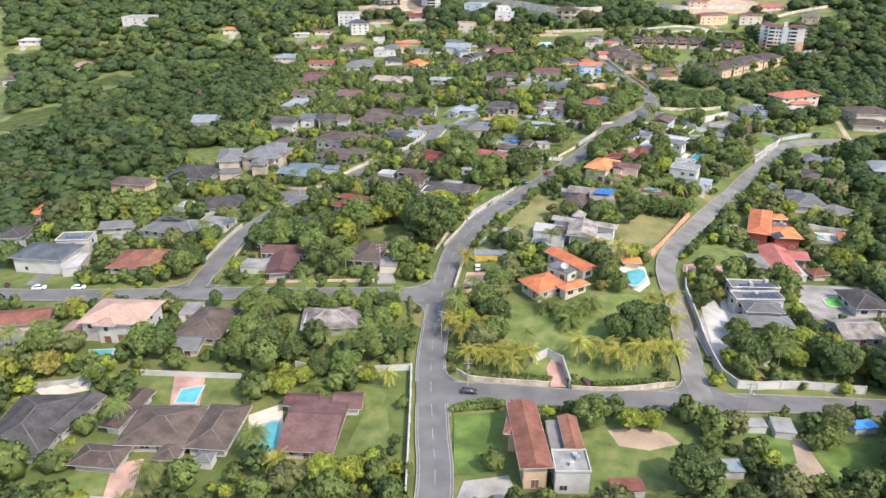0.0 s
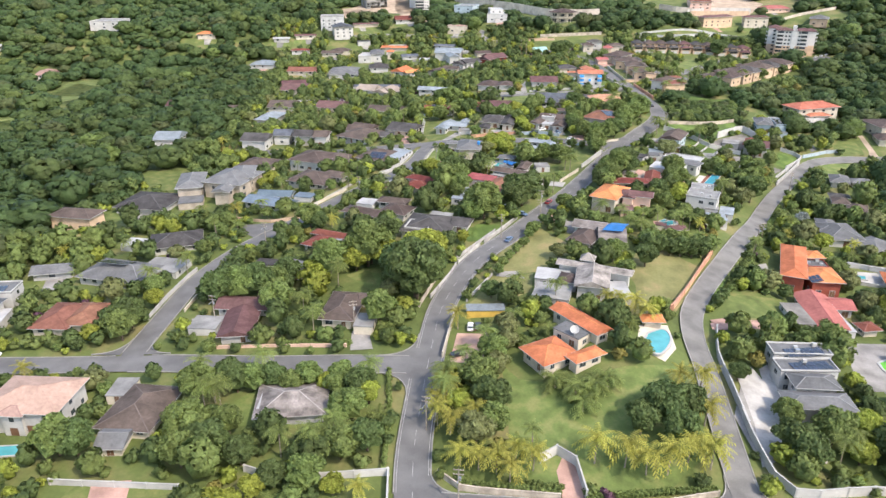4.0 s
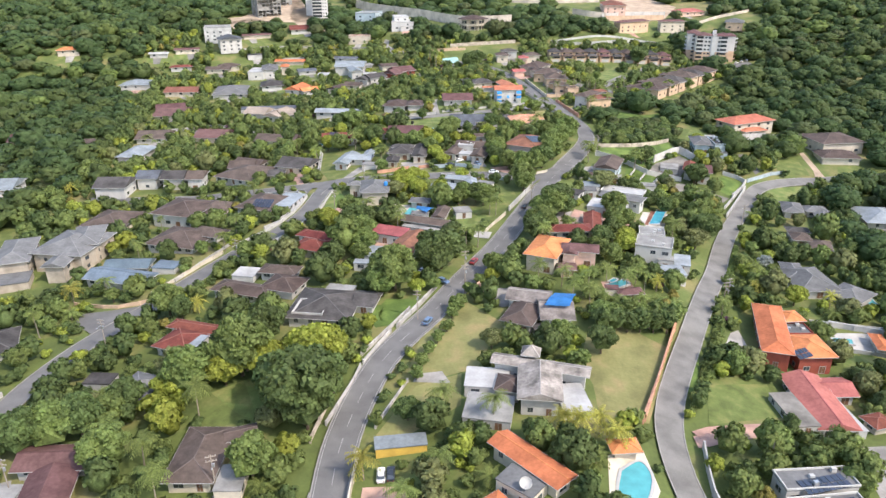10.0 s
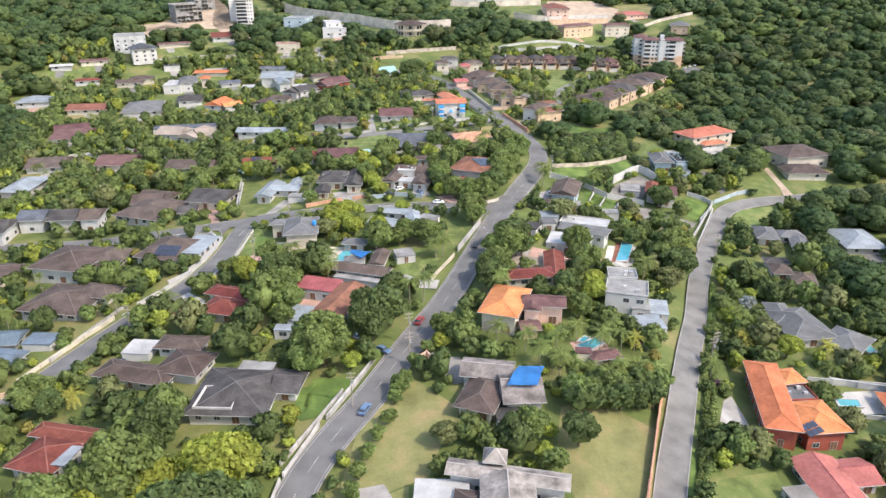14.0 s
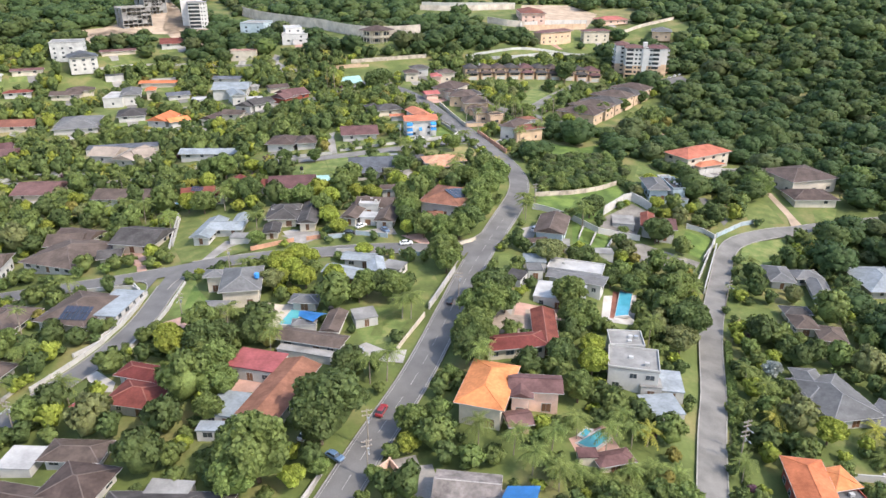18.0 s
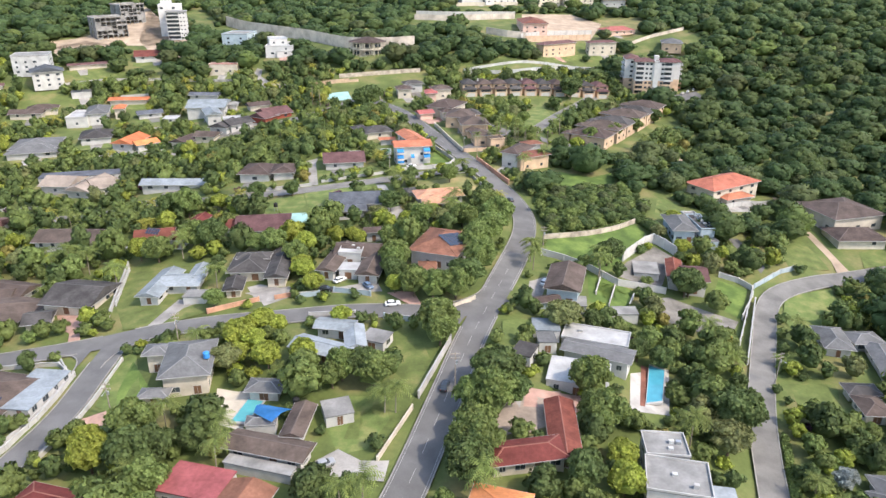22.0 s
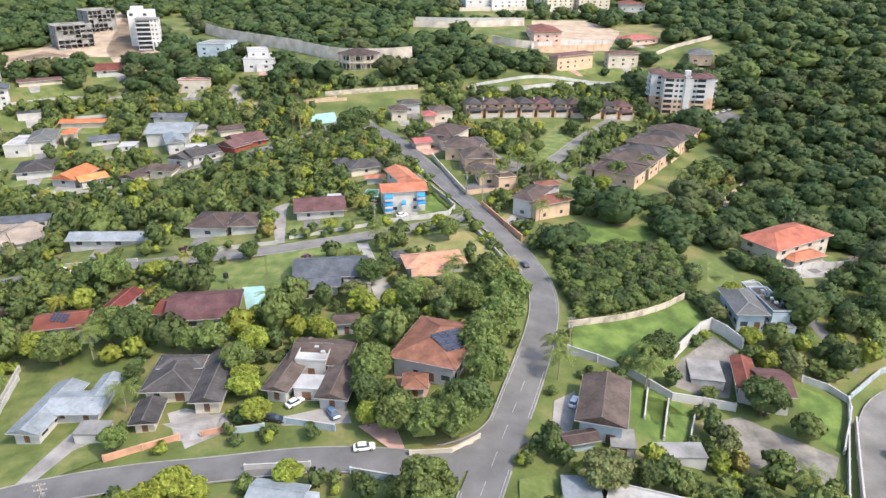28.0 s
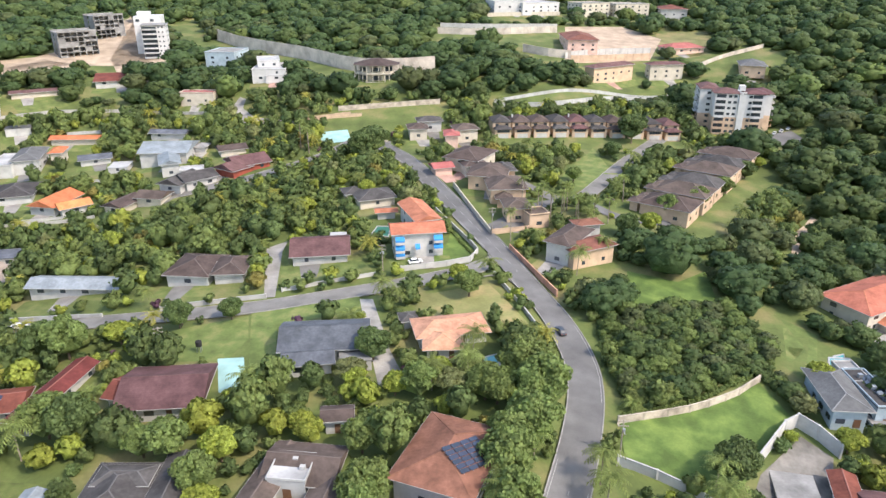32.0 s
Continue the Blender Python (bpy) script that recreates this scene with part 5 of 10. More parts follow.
house('house', 'single-storey cream house with a charcoal shingle roof', 'house', -57.8, 421.7, 0.0, [(0.0, 0.0, 11.9, 15.6, 0, 2.9, 'hip', R_DARK, CREAM), (9.6, -1.3, 7.2, 22.2, -0, 2.8, 'gableD', R_DARK, CREAM), (-2.2, -13.0, 6.0, 9.0, 4, 2.4, 'gableD', R_DARK, CREAM), (0.5, 3.4, 10.6, 5.8, -0, 3.5, 'hip', R_DARK, CREAM)], 0.40)
house('house', 'white house with brown roofs round a white atrium', 'house', -31.4, 423.0, -13.7, [(0.0, 0.0, 6.4, 22.1, 0, 2.7, 'gableD', R_BROWN, WHITE), (5.1, 6.1, 14.2, 11.9, 6, 2.7, 'gable', R_BROWN, WHITE), (12.4, -3.7, 7.6, 15.4, 4, 2.7, 'gableD', R_BROWN, WHITE), (6.0, -5.9, 5.9, 5.7, 7, 2.9, 'flat', R_WHITE, WHITE), (3.8, 3.5, 7.3, 7.6, 7, 4.0, 'flat', R_WHITE, WHITE)], 0.40)
house('house', 'two-storey white house with a red tiled hip roof and solar panels', 'house', 2.1, 427.7, -22.3, [(0.0, 0.0, 16.5, 21.1, 0, 4.8, 'hip', R_TERRA, WHITE), (-0.4, -13.3, 5.9, 6.8, 20, 2.5, 'hip', R_TERRA, WHITE)], 0.40)
solar_array([(1.6, 424.9), (5.1, 416.8), (9.4, 428.7), (5.2, 431.2)], 7.9, 6, 4)
house('house', 'single-storey white house with a blue-grey slate roof', 'house', -27.5, 470.9, 4.9, [(0.0, 0.0, 21.6, 14.9, 0, 3.3, 'gable', R_SLATE, WHITE), (7.3, -6.7, 7.6, 8.9, 2, 2.5, 'flat', R_CONC, WHITE), (-3.4, -8.4, 12.2, 8.0, 4, 3.0, 'gable', R_SLATE, WHITE)], 0.40)
house('house', 'single-storey white house with a peach tile roof', 'house', 2.6, 475.5, 11.1, [(0.0, 0.0, 18.6, 10.7, 0, 2.8, 'hip', R_PEACH, WHITE), (-3.0, -5.9, 9.8, 10.2, -9, 2.8, 'hip', R_PEACH, WHITE), (-9.3, 7.0, 4.9, 5.4, 2, 2.3, 'hip', R_DARK, WHITE)], 0.40)
house('house', 'single-storey white house with a maroon shingle roof', 'house', -37.3, 526.1, 7.5, [(0.0, 0.0, 18.5, 16.8, 0, 2.8, 'gable', R_MAROON, WHITE), (5.5, 8.5, 5.3, 5.0, -3, 2.6, 'flat', R_WHITE, WHITE)], 0.40)
house('house', 'white apartment house with coral tiled roofs and blue awnings', 'house', -7.0, 526.8, 9.0, [(0.0, 0.0, 17.1, 10.6, 0, 7.9, 'gable', R_SALMON, WHITE), (3.1, 19.3, 9.3, 20.7, 11, 6.3, 'gableD', R_SALMON, WHITE), (-7.0, 31.3, 8.2, 4.8, -1, 2.5, 'gable', R_SALMON, WHITE)], 0.40)
house('house', 'single-storey white house with a charcoal shingle roof', 'house', -72.7, 515.3, -5.8, [(0.0, 0.0, 14.5, 16.7, 0, 3.3, 'hip', R_BROWN, WHITE), (11.1, -0.3, 10.2, 14.0, 9, 3.1, 'hip', R_BROWN, WHITE)], 0.40)
house('house', 'single-storey white house with a pale blue-grey sheet roof', 'house', -107.5, 512.3, -1.7, [(0.0, 0.0, 28.7, 9.2, 0, 2.6, 'gable', R_PALE, WHITE)], 0.40)
solar_array([(-98.5, 448.4), (-93.9, 448.0), (-95.2, 451.4), (-99.4, 451.7)], 4.4, 5, 2)
house('cottage', 'small white garden cottage with a brown roof', 'house', -20.7, 441.3, 6.0, [(0.0, 0.0, 6.9, 5.6, 0, 3.3, 'gable', R_BROWN, WHITE)], 0.40)
house('house', 'single-storey white house with orange-red tiled gables', 'house', -155.2, 592.5, -10.7, [(0.0, 0.0, 12.8, 19.0, 0, 2.8, 'gableD', R_ORANGE, WHITE), (9.7, -2.5, 12.7, 9.4, 51, 2.8, 'gable', R_ORANGE, WHITE)], 0.45)
house('house', 'single-storey cream house with a brown shingle roof', 'house', -124.5, 585.4, -17.8, [(0.0, 0.0, 10.1, 14.6, 0, 2.8, 'gableD', R_BROWN, CREAM), (8.8, 7.1, 12.1, 10.7, 9, 2.6, 'gable', R_BROWN, CREAM)], 0.40)
house('house', 'single-storey white house with charcoal gabled roofs', 'house', -107.4, 602.7, -16.7, [(0.0, 0.0, 11.8, 17.3, 0, 3.2, 'gableD', R_DARK, WHITE), (5.2, 3.2, 15.7, 12.1, 62, 3.2, 'gable', R_DARK, WHITE), (-2.4, 11.4, 9.8, 7.3, 31, 3.4, 'flat', R_WHITE, WHITE)], 0.45)
house('house', 'brick house with a maroon shingle roof and gabled porch', 'house', -88.4, 614.0, -33.7, [(0.0, 0.0, 13.1, 12.0, 0, 2.8, 'gableD', R_MAROON, REDBRICK), (-1.2, 9.0, 16.6, 16.3, 70, 2.8, 'gable', R_MAROON, REDBRICK)], 0.45)
house('house', 'two-storey white house with a pale sheet roof', 'house', -126.5, 644.2, 4.0, [(0.0, 0.0, 22.8, 23.6, 0, 5.4, 'gable', R_PALE, WHITE), (5.2, -19.2, 9.4, 19.1, 18, 5.2, 'gableD', R_PALE, WHITE)], 0.40)
house('house', 'single-storey cream house with a bright orange tile roof', 'house', -179.9, 664.8, 3.6, [(0.0, 0.0, 24.3, 7.8, 0, 2.2, 'gable', R_ORANGE, CREAM), (0.5, -21.9, 6.9, 12.0, 10, 5.6, 'hip', R_ORANGE, CREAM)], 0.40)
house('house', 'two-storey white house with a grey shingle roof', 'house', -188.3, 637.3, 16.8, [(0.0, 0.0, 12.4, 24.5, 0, 5.6, 'hip', R_GREY, WHITE), (-8.8, -2.9, 11.7, 21.4, -10, 4.7, 'flat', R_WHITE, WHITE)], 0.40)
house('house', 'single-storey white house with a blue-grey slate roof', 'house', -161.0, 642.2, 24.6, [(0.0, 0.0, 14.8, 9.4, 0, 2.4, 'gable', R_SLATE, WHITE)], 0.40)
house('house', 'single-storey white house with a brick-red tile roof', 'house', -189.9, 740.9, 17.4, [(0.0, 0.0, 20.8, 28.9, 0, 2.4, 'gable', R_RED, WHITE)], 0.40)
house('house', 'single-storey cream house with a maroon shingle roof', 'house', -220.5, 708.5, 27.8, [(0.0, 0.0, 24.8, 6.9, 0, 2.2, 'gable', R_MAROON, CREAM)], 0.40)
house('house', 'two-storey cream house with a terracotta tile roof', 'house', -130.4, 706.2, -0.4, [(0.0, 0.0, 18.4, 7.9, 0, 5.6, 'flat', R_CORAL, CREAM)], 0.40)
house('house', 'white stepped modern villa with flat roofs', 'house', -97.6, 741.4, 2.9, [(0.0, 0.0, 19.1, 26.6, 0, 6.0, 'flat', R_WHITE, BRIGHT), (-3.2, 6.4, 12.8, 19.8, 11, 9.3, 'flat', R_WHITE, BRIGHT), (2.7, -2.3, 12.0, 23.5, 8, 2.8, 'flat', R_WHITE, BRIGHT)], 0.40)
house('house', 'two-storey pale blue house with a flat concrete roof', 'house', -136.0, 786.0, -7.6, [(0.0, 0.0, 19.7, 24.0, 0, 7.4, 'flat', R_CONC, BLUEWALL)], 0.40)
house('apartment_block', 'four-storey white building with a blue sheet roof', 'apartment building', -232.9, 677.8, 27.1, [(0.0, 0.0, 19.1, 17.2, 0, 9.3, 'gableD', R_SLATE, WHITE), (-6.2, 21.6, 21.2, 18.2, -10, 11.0, 'flat', R_CONC, GREYWALL)], 0.40)
house('house', 'two-storey peach house with a brown shingle roof', 'house', 25.1, 577.6, 4.3, [(0.0, 0.0, 15.1, 17.0, 0, 5.4, 'hip', R_BROWN, PEACH), (-1.7, -6.2, 6.8, 13.0, -6, 3.4, 'hip', R_BROWN, PEACH)], 0.45)
house('house', 'two-storey peach house with a brown shingle roof', 'house', 20.0, 591.8, -12.8, [(0.0, 0.0, 16.0, 19.0, 0, 5.4, 'hip', R_BROWN, PEACH), (4.4, 6.4, 9.6, 12.3, 22, 5.0, 'hip', R_DARK, PEACH)], 0.45)
house('house', 'two-storey cream house with a brown shingle roof', 'house', 13.4, 613.2, -27.7, [(0.0, 0.0, 16.5, 21.2, 0, 5.4, 'hip', R_BROWN, CREAM), (2.5, -5.7, 11.1, 17.9, 45, 4.2, 'hip', R_BROWN, CREAM)], 0.45)
house('house', 'two-storey pink house with a coral red sheet roof', 'house', 5.8, 648.3, 1.0, [(0.0, 0.0, 7.9, 12.7, 0, 5.6, 'hip', R_CORAL, PINK)], 0.40)
house('house', 'two-storey cream house with a brown shingle roof', 'house', 12.2, 656.4, 12.7, [(0.0, 0.0, 12.5, 11.8, 0, 5.6, 'hip', R_BROWN, CREAM)], 0.40)
house('house', 'single-storey pink house with a coral red sheet roof', 'house', 0.9, 604.1, 18.0, [(0.0, 0.0, 9.3, 8.7, 0, 2.9, 'gable', R_CORAL, PINK)], 0.40)
house('house', 'white and peach villa with brown and terracotta roofs', 'house', 41.3, 528.8, -34.6, [(0.0, 0.0, 9.6, 19.1, 0, 6.5, 'hip', R_BROWN, WHITE), (6.3, -0.8, 17.3, 9.7, 61, 5.6, 'hip', R_TERRA, PEACH), (-1.0, 15.6, 10.1, 6.5, 47, 5.6, 'hip', R_TERRA, WHITE)], 0.40)
house('house', 'two-storey cream villa with a salmon tiled hip roof', 'house', 127.4, 505.1, 27.6, [(0.0, 0.0, 30.5, 16.1, 0, 6.0, 'hip', R_SALMON, CREAM), (-2.1, -8.4, 15.2, 7.8, -7, 2.8, 'hip', R_SALMON, CREAM), (-9.8, -3.3, 8.2, 6.9, -4, 2.8, 'hip', R_SALMON, CREAM)], 0.40)
house('house', 'pale blue modern house with grey roofs and solar panels', 'house', 90.5, 457.2, -5.0, [(0.0, 0.0, 9.3, 17.4, 0, 4.7, 'hip', R_GREY, BLUEWALL), (8.1, 1.5, 5.5, 15.4, 5, 5.1, 'flat', R_DARK, BLUEWALL), (8.5, -5.5, 7.1, 7.0, 6, 2.5, 'flat', R_CONC, BLUEWALL), (7.1, 8.7, 5.1, 9.3, 5, 3.8, 'flat', R_CONC, WHITE)], 0.40)
solar_array([(97.5, 451.5), (102.0, 451.7), (107.4, 462.4), (102.9, 462.5)], 6.5, 3, 5)
pool([(96.3, 470.0), (99.5, 476.1), (104.2, 475.7), (100.9, 469.5)], WATER, 'turquoise garden swimming pool with a pale rim')
house('house', 'white house with maroon and red roofs inside a high wall', 'house', 83.8, 424.0, -9.7, [(0.0, 0.0, 8.1, 12.5, 0, 4.7, 'gable', R_MAROON, WHITE), (-5.7, 3.2, 5.5, 15.0, -7, 3.8, 'gableD', R_RED, WHITE)], 0.40)
house('house', 'two-storey pale blue house with a brown shingle roof', 'house', 37.9, 409.2, -18.5, [(0.0, 0.0, 10.9, 18.3, 0, 4.8, 'gableD', R_BROWN, BLUEWALL), (-4.0, -11.9, 8.1, 4.4, 30, 2.5, 'gable', R_BROWN, BLUEWALL), (4.6, -7.8, 5.2, 6.6, 7, 2.3, 'flat', R_CONC, WHITE)], 0.40)
house('house', 'two-storey pink house with a terracotta tile roof', 'house', 94.3, 815.6, -1.7, [(0.0, 0.0, 21.6, 45.0, 0, 7.4, 'hip', R_TERRA, PINK)], 0.40)
house('house', 'tall cream house with a flat concrete roof', 'house', 126.1, 946.0, 21.2, [(0.0, 0.0, 27.4, 23.3, 0, 9.3, 'flat', R_CONC, CREAM)], 0.40)
house('house', 'tall cream house with a flat concrete roof', 'house', 159.7, 948.9, 7.1, [(0.0, 0.0, 29.3, 24.4, 0, 9.3, 'flat', R_CONC, CREAM)], 0.40)
house('house', 'two-storey white house with a white coated flat roof', 'house', 54.6, 939.8, 10.8, [(0.0, 0.0, 26.2, 32.1, 0, 8.4, 'flat', R_WHITE, BRIGHT)], 0.40)
house('house', 'two-storey white house with a white coated flat roof', 'house', 76.8, 944.1, 23.2, [(0.0, 0.0, 34.8, 35.0, 0, 7.4, 'flat', R_WHITE, BRIGHT)], 0.40)
house('house', 'two-storey peach house with a maroon shingle roof', 'house', 102.9, 754.9, 32.9, [(0.0, 0.0, 34.8, 10.0, 0, 8.4, 'hip', R_MAROON, PEACH)], 0.40)
house('house', 'two-storey cream house with a maroon shingle roof', 'house', 140.1, 767.1, 10.2, [(0.0, 0.0, 23.9, 8.9, 0, 8.4, 'hip', R_MAROON, CREAM)], 0.40)
house('house', 'single-storey pink house with a coral red sheet roof', 'house', 166.1, 818.5, 11.2, [(0.0, 0.0, 28.2, 16.6, 0, 3.1, 'hip', R_CORAL, PINK)], 0.40)
house('house', 'two-storey peach house with a grey shingle roof', 'house', 196.1, 770.8, -16.9, [(0.0, 0.0, 16.2, 22.3, 0, 5.6, 'hip', R_GREY, PEACH)], 0.40)
house('house', 'two-storey white house with a terracotta tile roof', 'house', 194.6, 941.2, -5.1, [(0.0, 0.0, 23.5, 29.4, 0, 5.6, 'hip', R_TERRA, WHITE)], 0.40)
house('house', 'single-storey white house with a brown shingle roof', 'house', -130.1, 461.6, -3.1, [(0.0, 0.0, 22.7, 13.9, 0, 2.6, 'gable', R_BROWN, WHITE)], 0.40)
house('house', 'white house with dusty brown gabled roofs', 'house', -162.9, 529.6, -7.3, [(0.0, 0.0, 14.6, 16.1, 0, 3.2, 'gable', DUST, WHITE), (14.5, -2.9, 12.7, 21.1, -6, 3.2, 'gableD', DUST, WHITE), (18.4, -2.2, 10.1, 16.1, 46, 3.2, 'gable', DUST, WHITE)], 0.40)
house('house', 'single-storey white house with a grey shingle roof', 'house', -199.3, 580.6, 12.6, [(0.0, 0.0, 24.5, 17.2, 0, 2.4, 'hip', R_GREY, WHITE)], 0.40)
house('house', 'single-storey cream house with a brown shingle roof', 'house', -229.7, 639.3, 8.7, [(0.0, 0.0, 18.9, 10.7, 0, 2.4, 'gable', R_BROWN, CREAM)], 0.40)
house('house', 'single-storey white house with a pale blue-grey sheet roof', 'house', -198.9, 440.2, 0.4, [(0.0, 0.0, 12.9, 22.3, 0, 3.0, 'hip', R_PALE, WHITE)], 0.40)
house('house', 'single-storey white house with a brown shingle roof', 'house', -205.1, 474.6, 9.3, [(0.0, 0.0, 17.9, 19.9, 0, 2.4, 'gable', R_BROWN, WHITE)], 0.40)
house('house', 'single-storey cream house with a maroon shingle roof', 'house', -172.0, 478.1, 0.3, [(0.0, 0.0, 18.1, 20.1, 0, 2.4, 'gable', R_MAROON, CREAM)], 0.40)
house('town_house', 'white two-storey terrace house with a pale roof', 'house', -170.6, 393.2, 6.9, [(0.0, 4.0, 10.6, 13.0, 0, 5.1, 'gable', R_SLATE, WHITE)], 0.40)
house('town_house', 'white two-storey terrace house with a pale roof', 'house', -158.4, 392.9, 6.7, [(0.0, 4.0, 10.8, 13.0, 0, 5.1, 'gable', R_DARK, WHITE)], 0.40)
house('town_house', 'white two-storey terrace house with a pale roof', 'house', -147.9, 392.6, 8.7, [(0.0, 4.0, 8.2, 13.0, 0, 5.1, 'gable', R_BROWN, WHITE)], 0.40)
house('house', 'two-storey white house with a charcoal shingle roof', 'house', -181.8, 385.9, 5.0, [(0.0, 0.0, 14.8, 15.7, 0, 5.1, 'gable', R_DARK, WHITE)], 0.40)
house('house', 'single-storey white house with a pale blue-grey sheet roof', 'house', -275.6, 600.3, 9.2, [(0.0, 0.0, 23.2, 19.2, 0, 2.8, 'hip', R_PALE, WHITE)], 0.40)
house('house', 'single-storey cream house with a terracotta tile roof', 'house', -235.2, 584.3, 5.9, [(0.0, 0.0, 24.1, 15.4, 0, 2.4, 'gable', R_TERRA, CREAM)], 0.40)
house('house', 'single-storey cream house with a maroon shingle roof', 'house', -217.9, 528.7, 7.1, [(0.0, 0.0, 20.0, 26.9, 0, 2.4, 'gable', R_MAROON, CREAM)], 0.40)
house('house', 'single-storey white house with a grey shingle roof', 'house', -201.8, 589.5, 12.6, [(0.0, 0.0, 22.7, 23.7, 0, 2.4, 'hip', R_GREY, WHITE)], 0.40)

house('house', 'two-storey white house with a flat concrete roof', 'house', -444.7, 639.5, 10.7, [(0.0, 0.0, 26.0, 26.8, 0, 6.5, 'flat', R_CONC, WHITE)], 0.40)
house('house', 'single-storey cream house with a bright orange tile roof', 'house', -348.0, 639.3, 17.7, [(0.0, 0.0, 17.4, 11.7, 0, 2.8, 'hip', R_ORANGE, CREAM)], 0.40)
house('house', 'single-storey white house with a dusty pink tile roof', 'house', -438.8, 541.3, 29.4, [(0.0, 0.0, 16.4, 23.7, 0, 2.8, 'hip', R_PINK, WHITE)], 0.40)
house('house', 'single-storey white house with a white coated flat roof', 'house', -512.1, 567.8, 17.9, [(0.0, 0.0, 19.6, 12.1, 0, 2.8, 'hip', R_WHITE, WHITE)], 0.40)
house('house', 'single-storey white house with a brown shingle roof', 'house', -461.7, 487.9, 29.5, [(0.0, 0.0, 13.9, 40.8, 0, 2.8, 'hip', R_BROWN, WHITE)], 0.40)
house('house', 'two-storey white house with a charcoal shingle roof', 'house', -213.2, 207.2, 20.8, [(0.0, 0.0, 9.9, 13.0, 0, 4.7, 'hip', R_DARK, WHITE)], 0.40)
house('house', 'two-storey cream house with a brown shingle roof', 'house', 163.8, 477.2, 12.5, [(0.0, 0.0, 24.8, 22.3, 0, 5.6, 'hip', R_BROWN, CREAM), (-7.3, -15.8, 19.6, 14.9, -15, 2.7, 'hip', R_BROWN, CREAM)], 0.40)
house('house', 'single-storey white house with a pale blue-grey sheet roof', 'house', 150.4, 393.5, -3.2, [(0.0, 0.0, 16.2, 20.8, 0, 2.6, 'hip', R_PALE, WHITE)], 0.40)
house('house', 'single-storey white house with a weathered timber shingle roof', 'house', 82.1, 206.5, 12.0, [(0.0, 0.0, 13.4, 12.2, 0, 3.0, 'gable', R_WORN, WHITE)], 0.40)
house('house', 'single-storey white house with a charcoal shingle roof', 'house', 89.9, 226.6, 12.5, [(0.0, 0.0, 12.0, 14.2, 0, 3.0, 'hip', R_DARK, WHITE)], 0.40)
house('shed', 'small bare concrete garden shed', 'shed', 43.2, 149.4, 12.1, [(0.0, 0.0, 5.3, 3.4, 0, 1.9, 'flat', R_CONC, GREYWALL)], 0.40)
house('shed', 'small bare concrete garden shed', 'shed', 49.8, 150.3, 2.7, [(0.0, 0.0, 4.9, 6.1, 0, 2.0, 'flat', R_CONC, GREYWALL)], 0.40)
house('shed', 'small shed under a blue sheet roof', 'shed', 69.7, 157.1, 19.7, [(0.0, 0.0, 6.2, 3.3, 0, 1.9, 'flat', TARP, GREYWALL)], 0.40)
house('shed', 'small shed with a pale sheet roof', 'shed', 35.1, 132.0, 12.1, [(0.0, 0.0, 5.5, 4.3, 0, 1.9, 'flat', R_PALE, GREYWALL)], 0.40)
house('shed', 'low shed with rusty patched sheets', 'shed', 13.1, 121.4, 14.7, [(0.0, 0.0, 7.2, 4.0, 0, 1.8, 'flat', R_TERRA, GREYWALL)], 0.40)
patch('lawn', [(-23.9, 196.8), (-18.6, 190.8), (-6.6, 189.3), (7.8, 198.3), (21.6, 203.8), (25.3, 195.9), (26.8, 176.4), (15.8, 160.3), (-16.2, 155.4), (-20.2, 181.5)], LAWN, 0.05, 'broad mown lawn behind the orange villa', 'lawn')
patch('lawn', [(14.3, 273.7), (25.0, 278.2), (33.5, 271.3), (36.0, 269.4), (23.9, 234.7), (12.5, 231.6), (12.5, 246.8), (10.2, 255.8)], DRY, 0.05, 'sun-dried pale grass field', 'lawn')
patch('lawn', [(-31.3, 274.4), (-21.8, 286.7), (-10.6, 275.3), (-5.4, 268.6), (-13.4, 261.8), (-16.0, 252.1), (-30.4, 245.0), (-33.6, 249.2)], DRY, 0.05, 'sun-dried sloping grass', 'lawn')
patch('lawn', [(-37.9, 225.6), (-30.9, 243.9), (-20.0, 249.7), (-19.4, 236.9), (-35.9, 220.6)], DRY, 0.05, 'sun-dried grass behind a low wall', 'lawn')
patch('lawn', [(38.7, 446.6), (76.1, 463.7), (79.7, 451.1), (65.5, 438.1), (56.0, 427.7), (37.1, 435.1)], RICH, 0.05, 'lush bright-green meadow', 'lawn')
patch('lawn', [(94.6, 428.6), (102.8, 423.6), (92.8, 406.9), (86.8, 415.1)], RICH, 0.05, 'green walled lawn', 'lawn')
patch('lawn', [(48.9, 426.1), (62.1, 418.3), (55.6, 406.4), (44.9, 405.7)], RICH, 0.05, 'green lawn beside a white wall', 'lawn')
patch('lawn', [(-51.8, 537.3), (-45.9, 518.7), (-24.0, 521.1), (-19.9, 513.5), (-44.6, 502.5), (-52.7, 532.8)], LAWN, 0.05, 'mown green lawn', 'lawn')
patch('lawn', [(-71.5, 480.9), (-50.5, 487.3), (-47.7, 475.8), (-50.7, 466.0), (-68.8, 467.6)], LAWN, 0.05, 'mown green lawn', 'lawn')
patch('lawn', [(-50.6, 491.0), (-22.4, 497.5), (-20.8, 490.0), (-41.6, 480.8), (-36.7, 454.0), (-42.0, 452.2)], LAWN, 0.05, 'mown green lawn', 'lawn')
patch('lawn', [(-4.3, 497.0), (14.2, 503.8), (25.0, 479.7), (17.5, 477.1), (12.1, 483.6), (-5.6, 485.0)], DRY, 0.05, 'straw-green lawn beside the road', 'lawn')
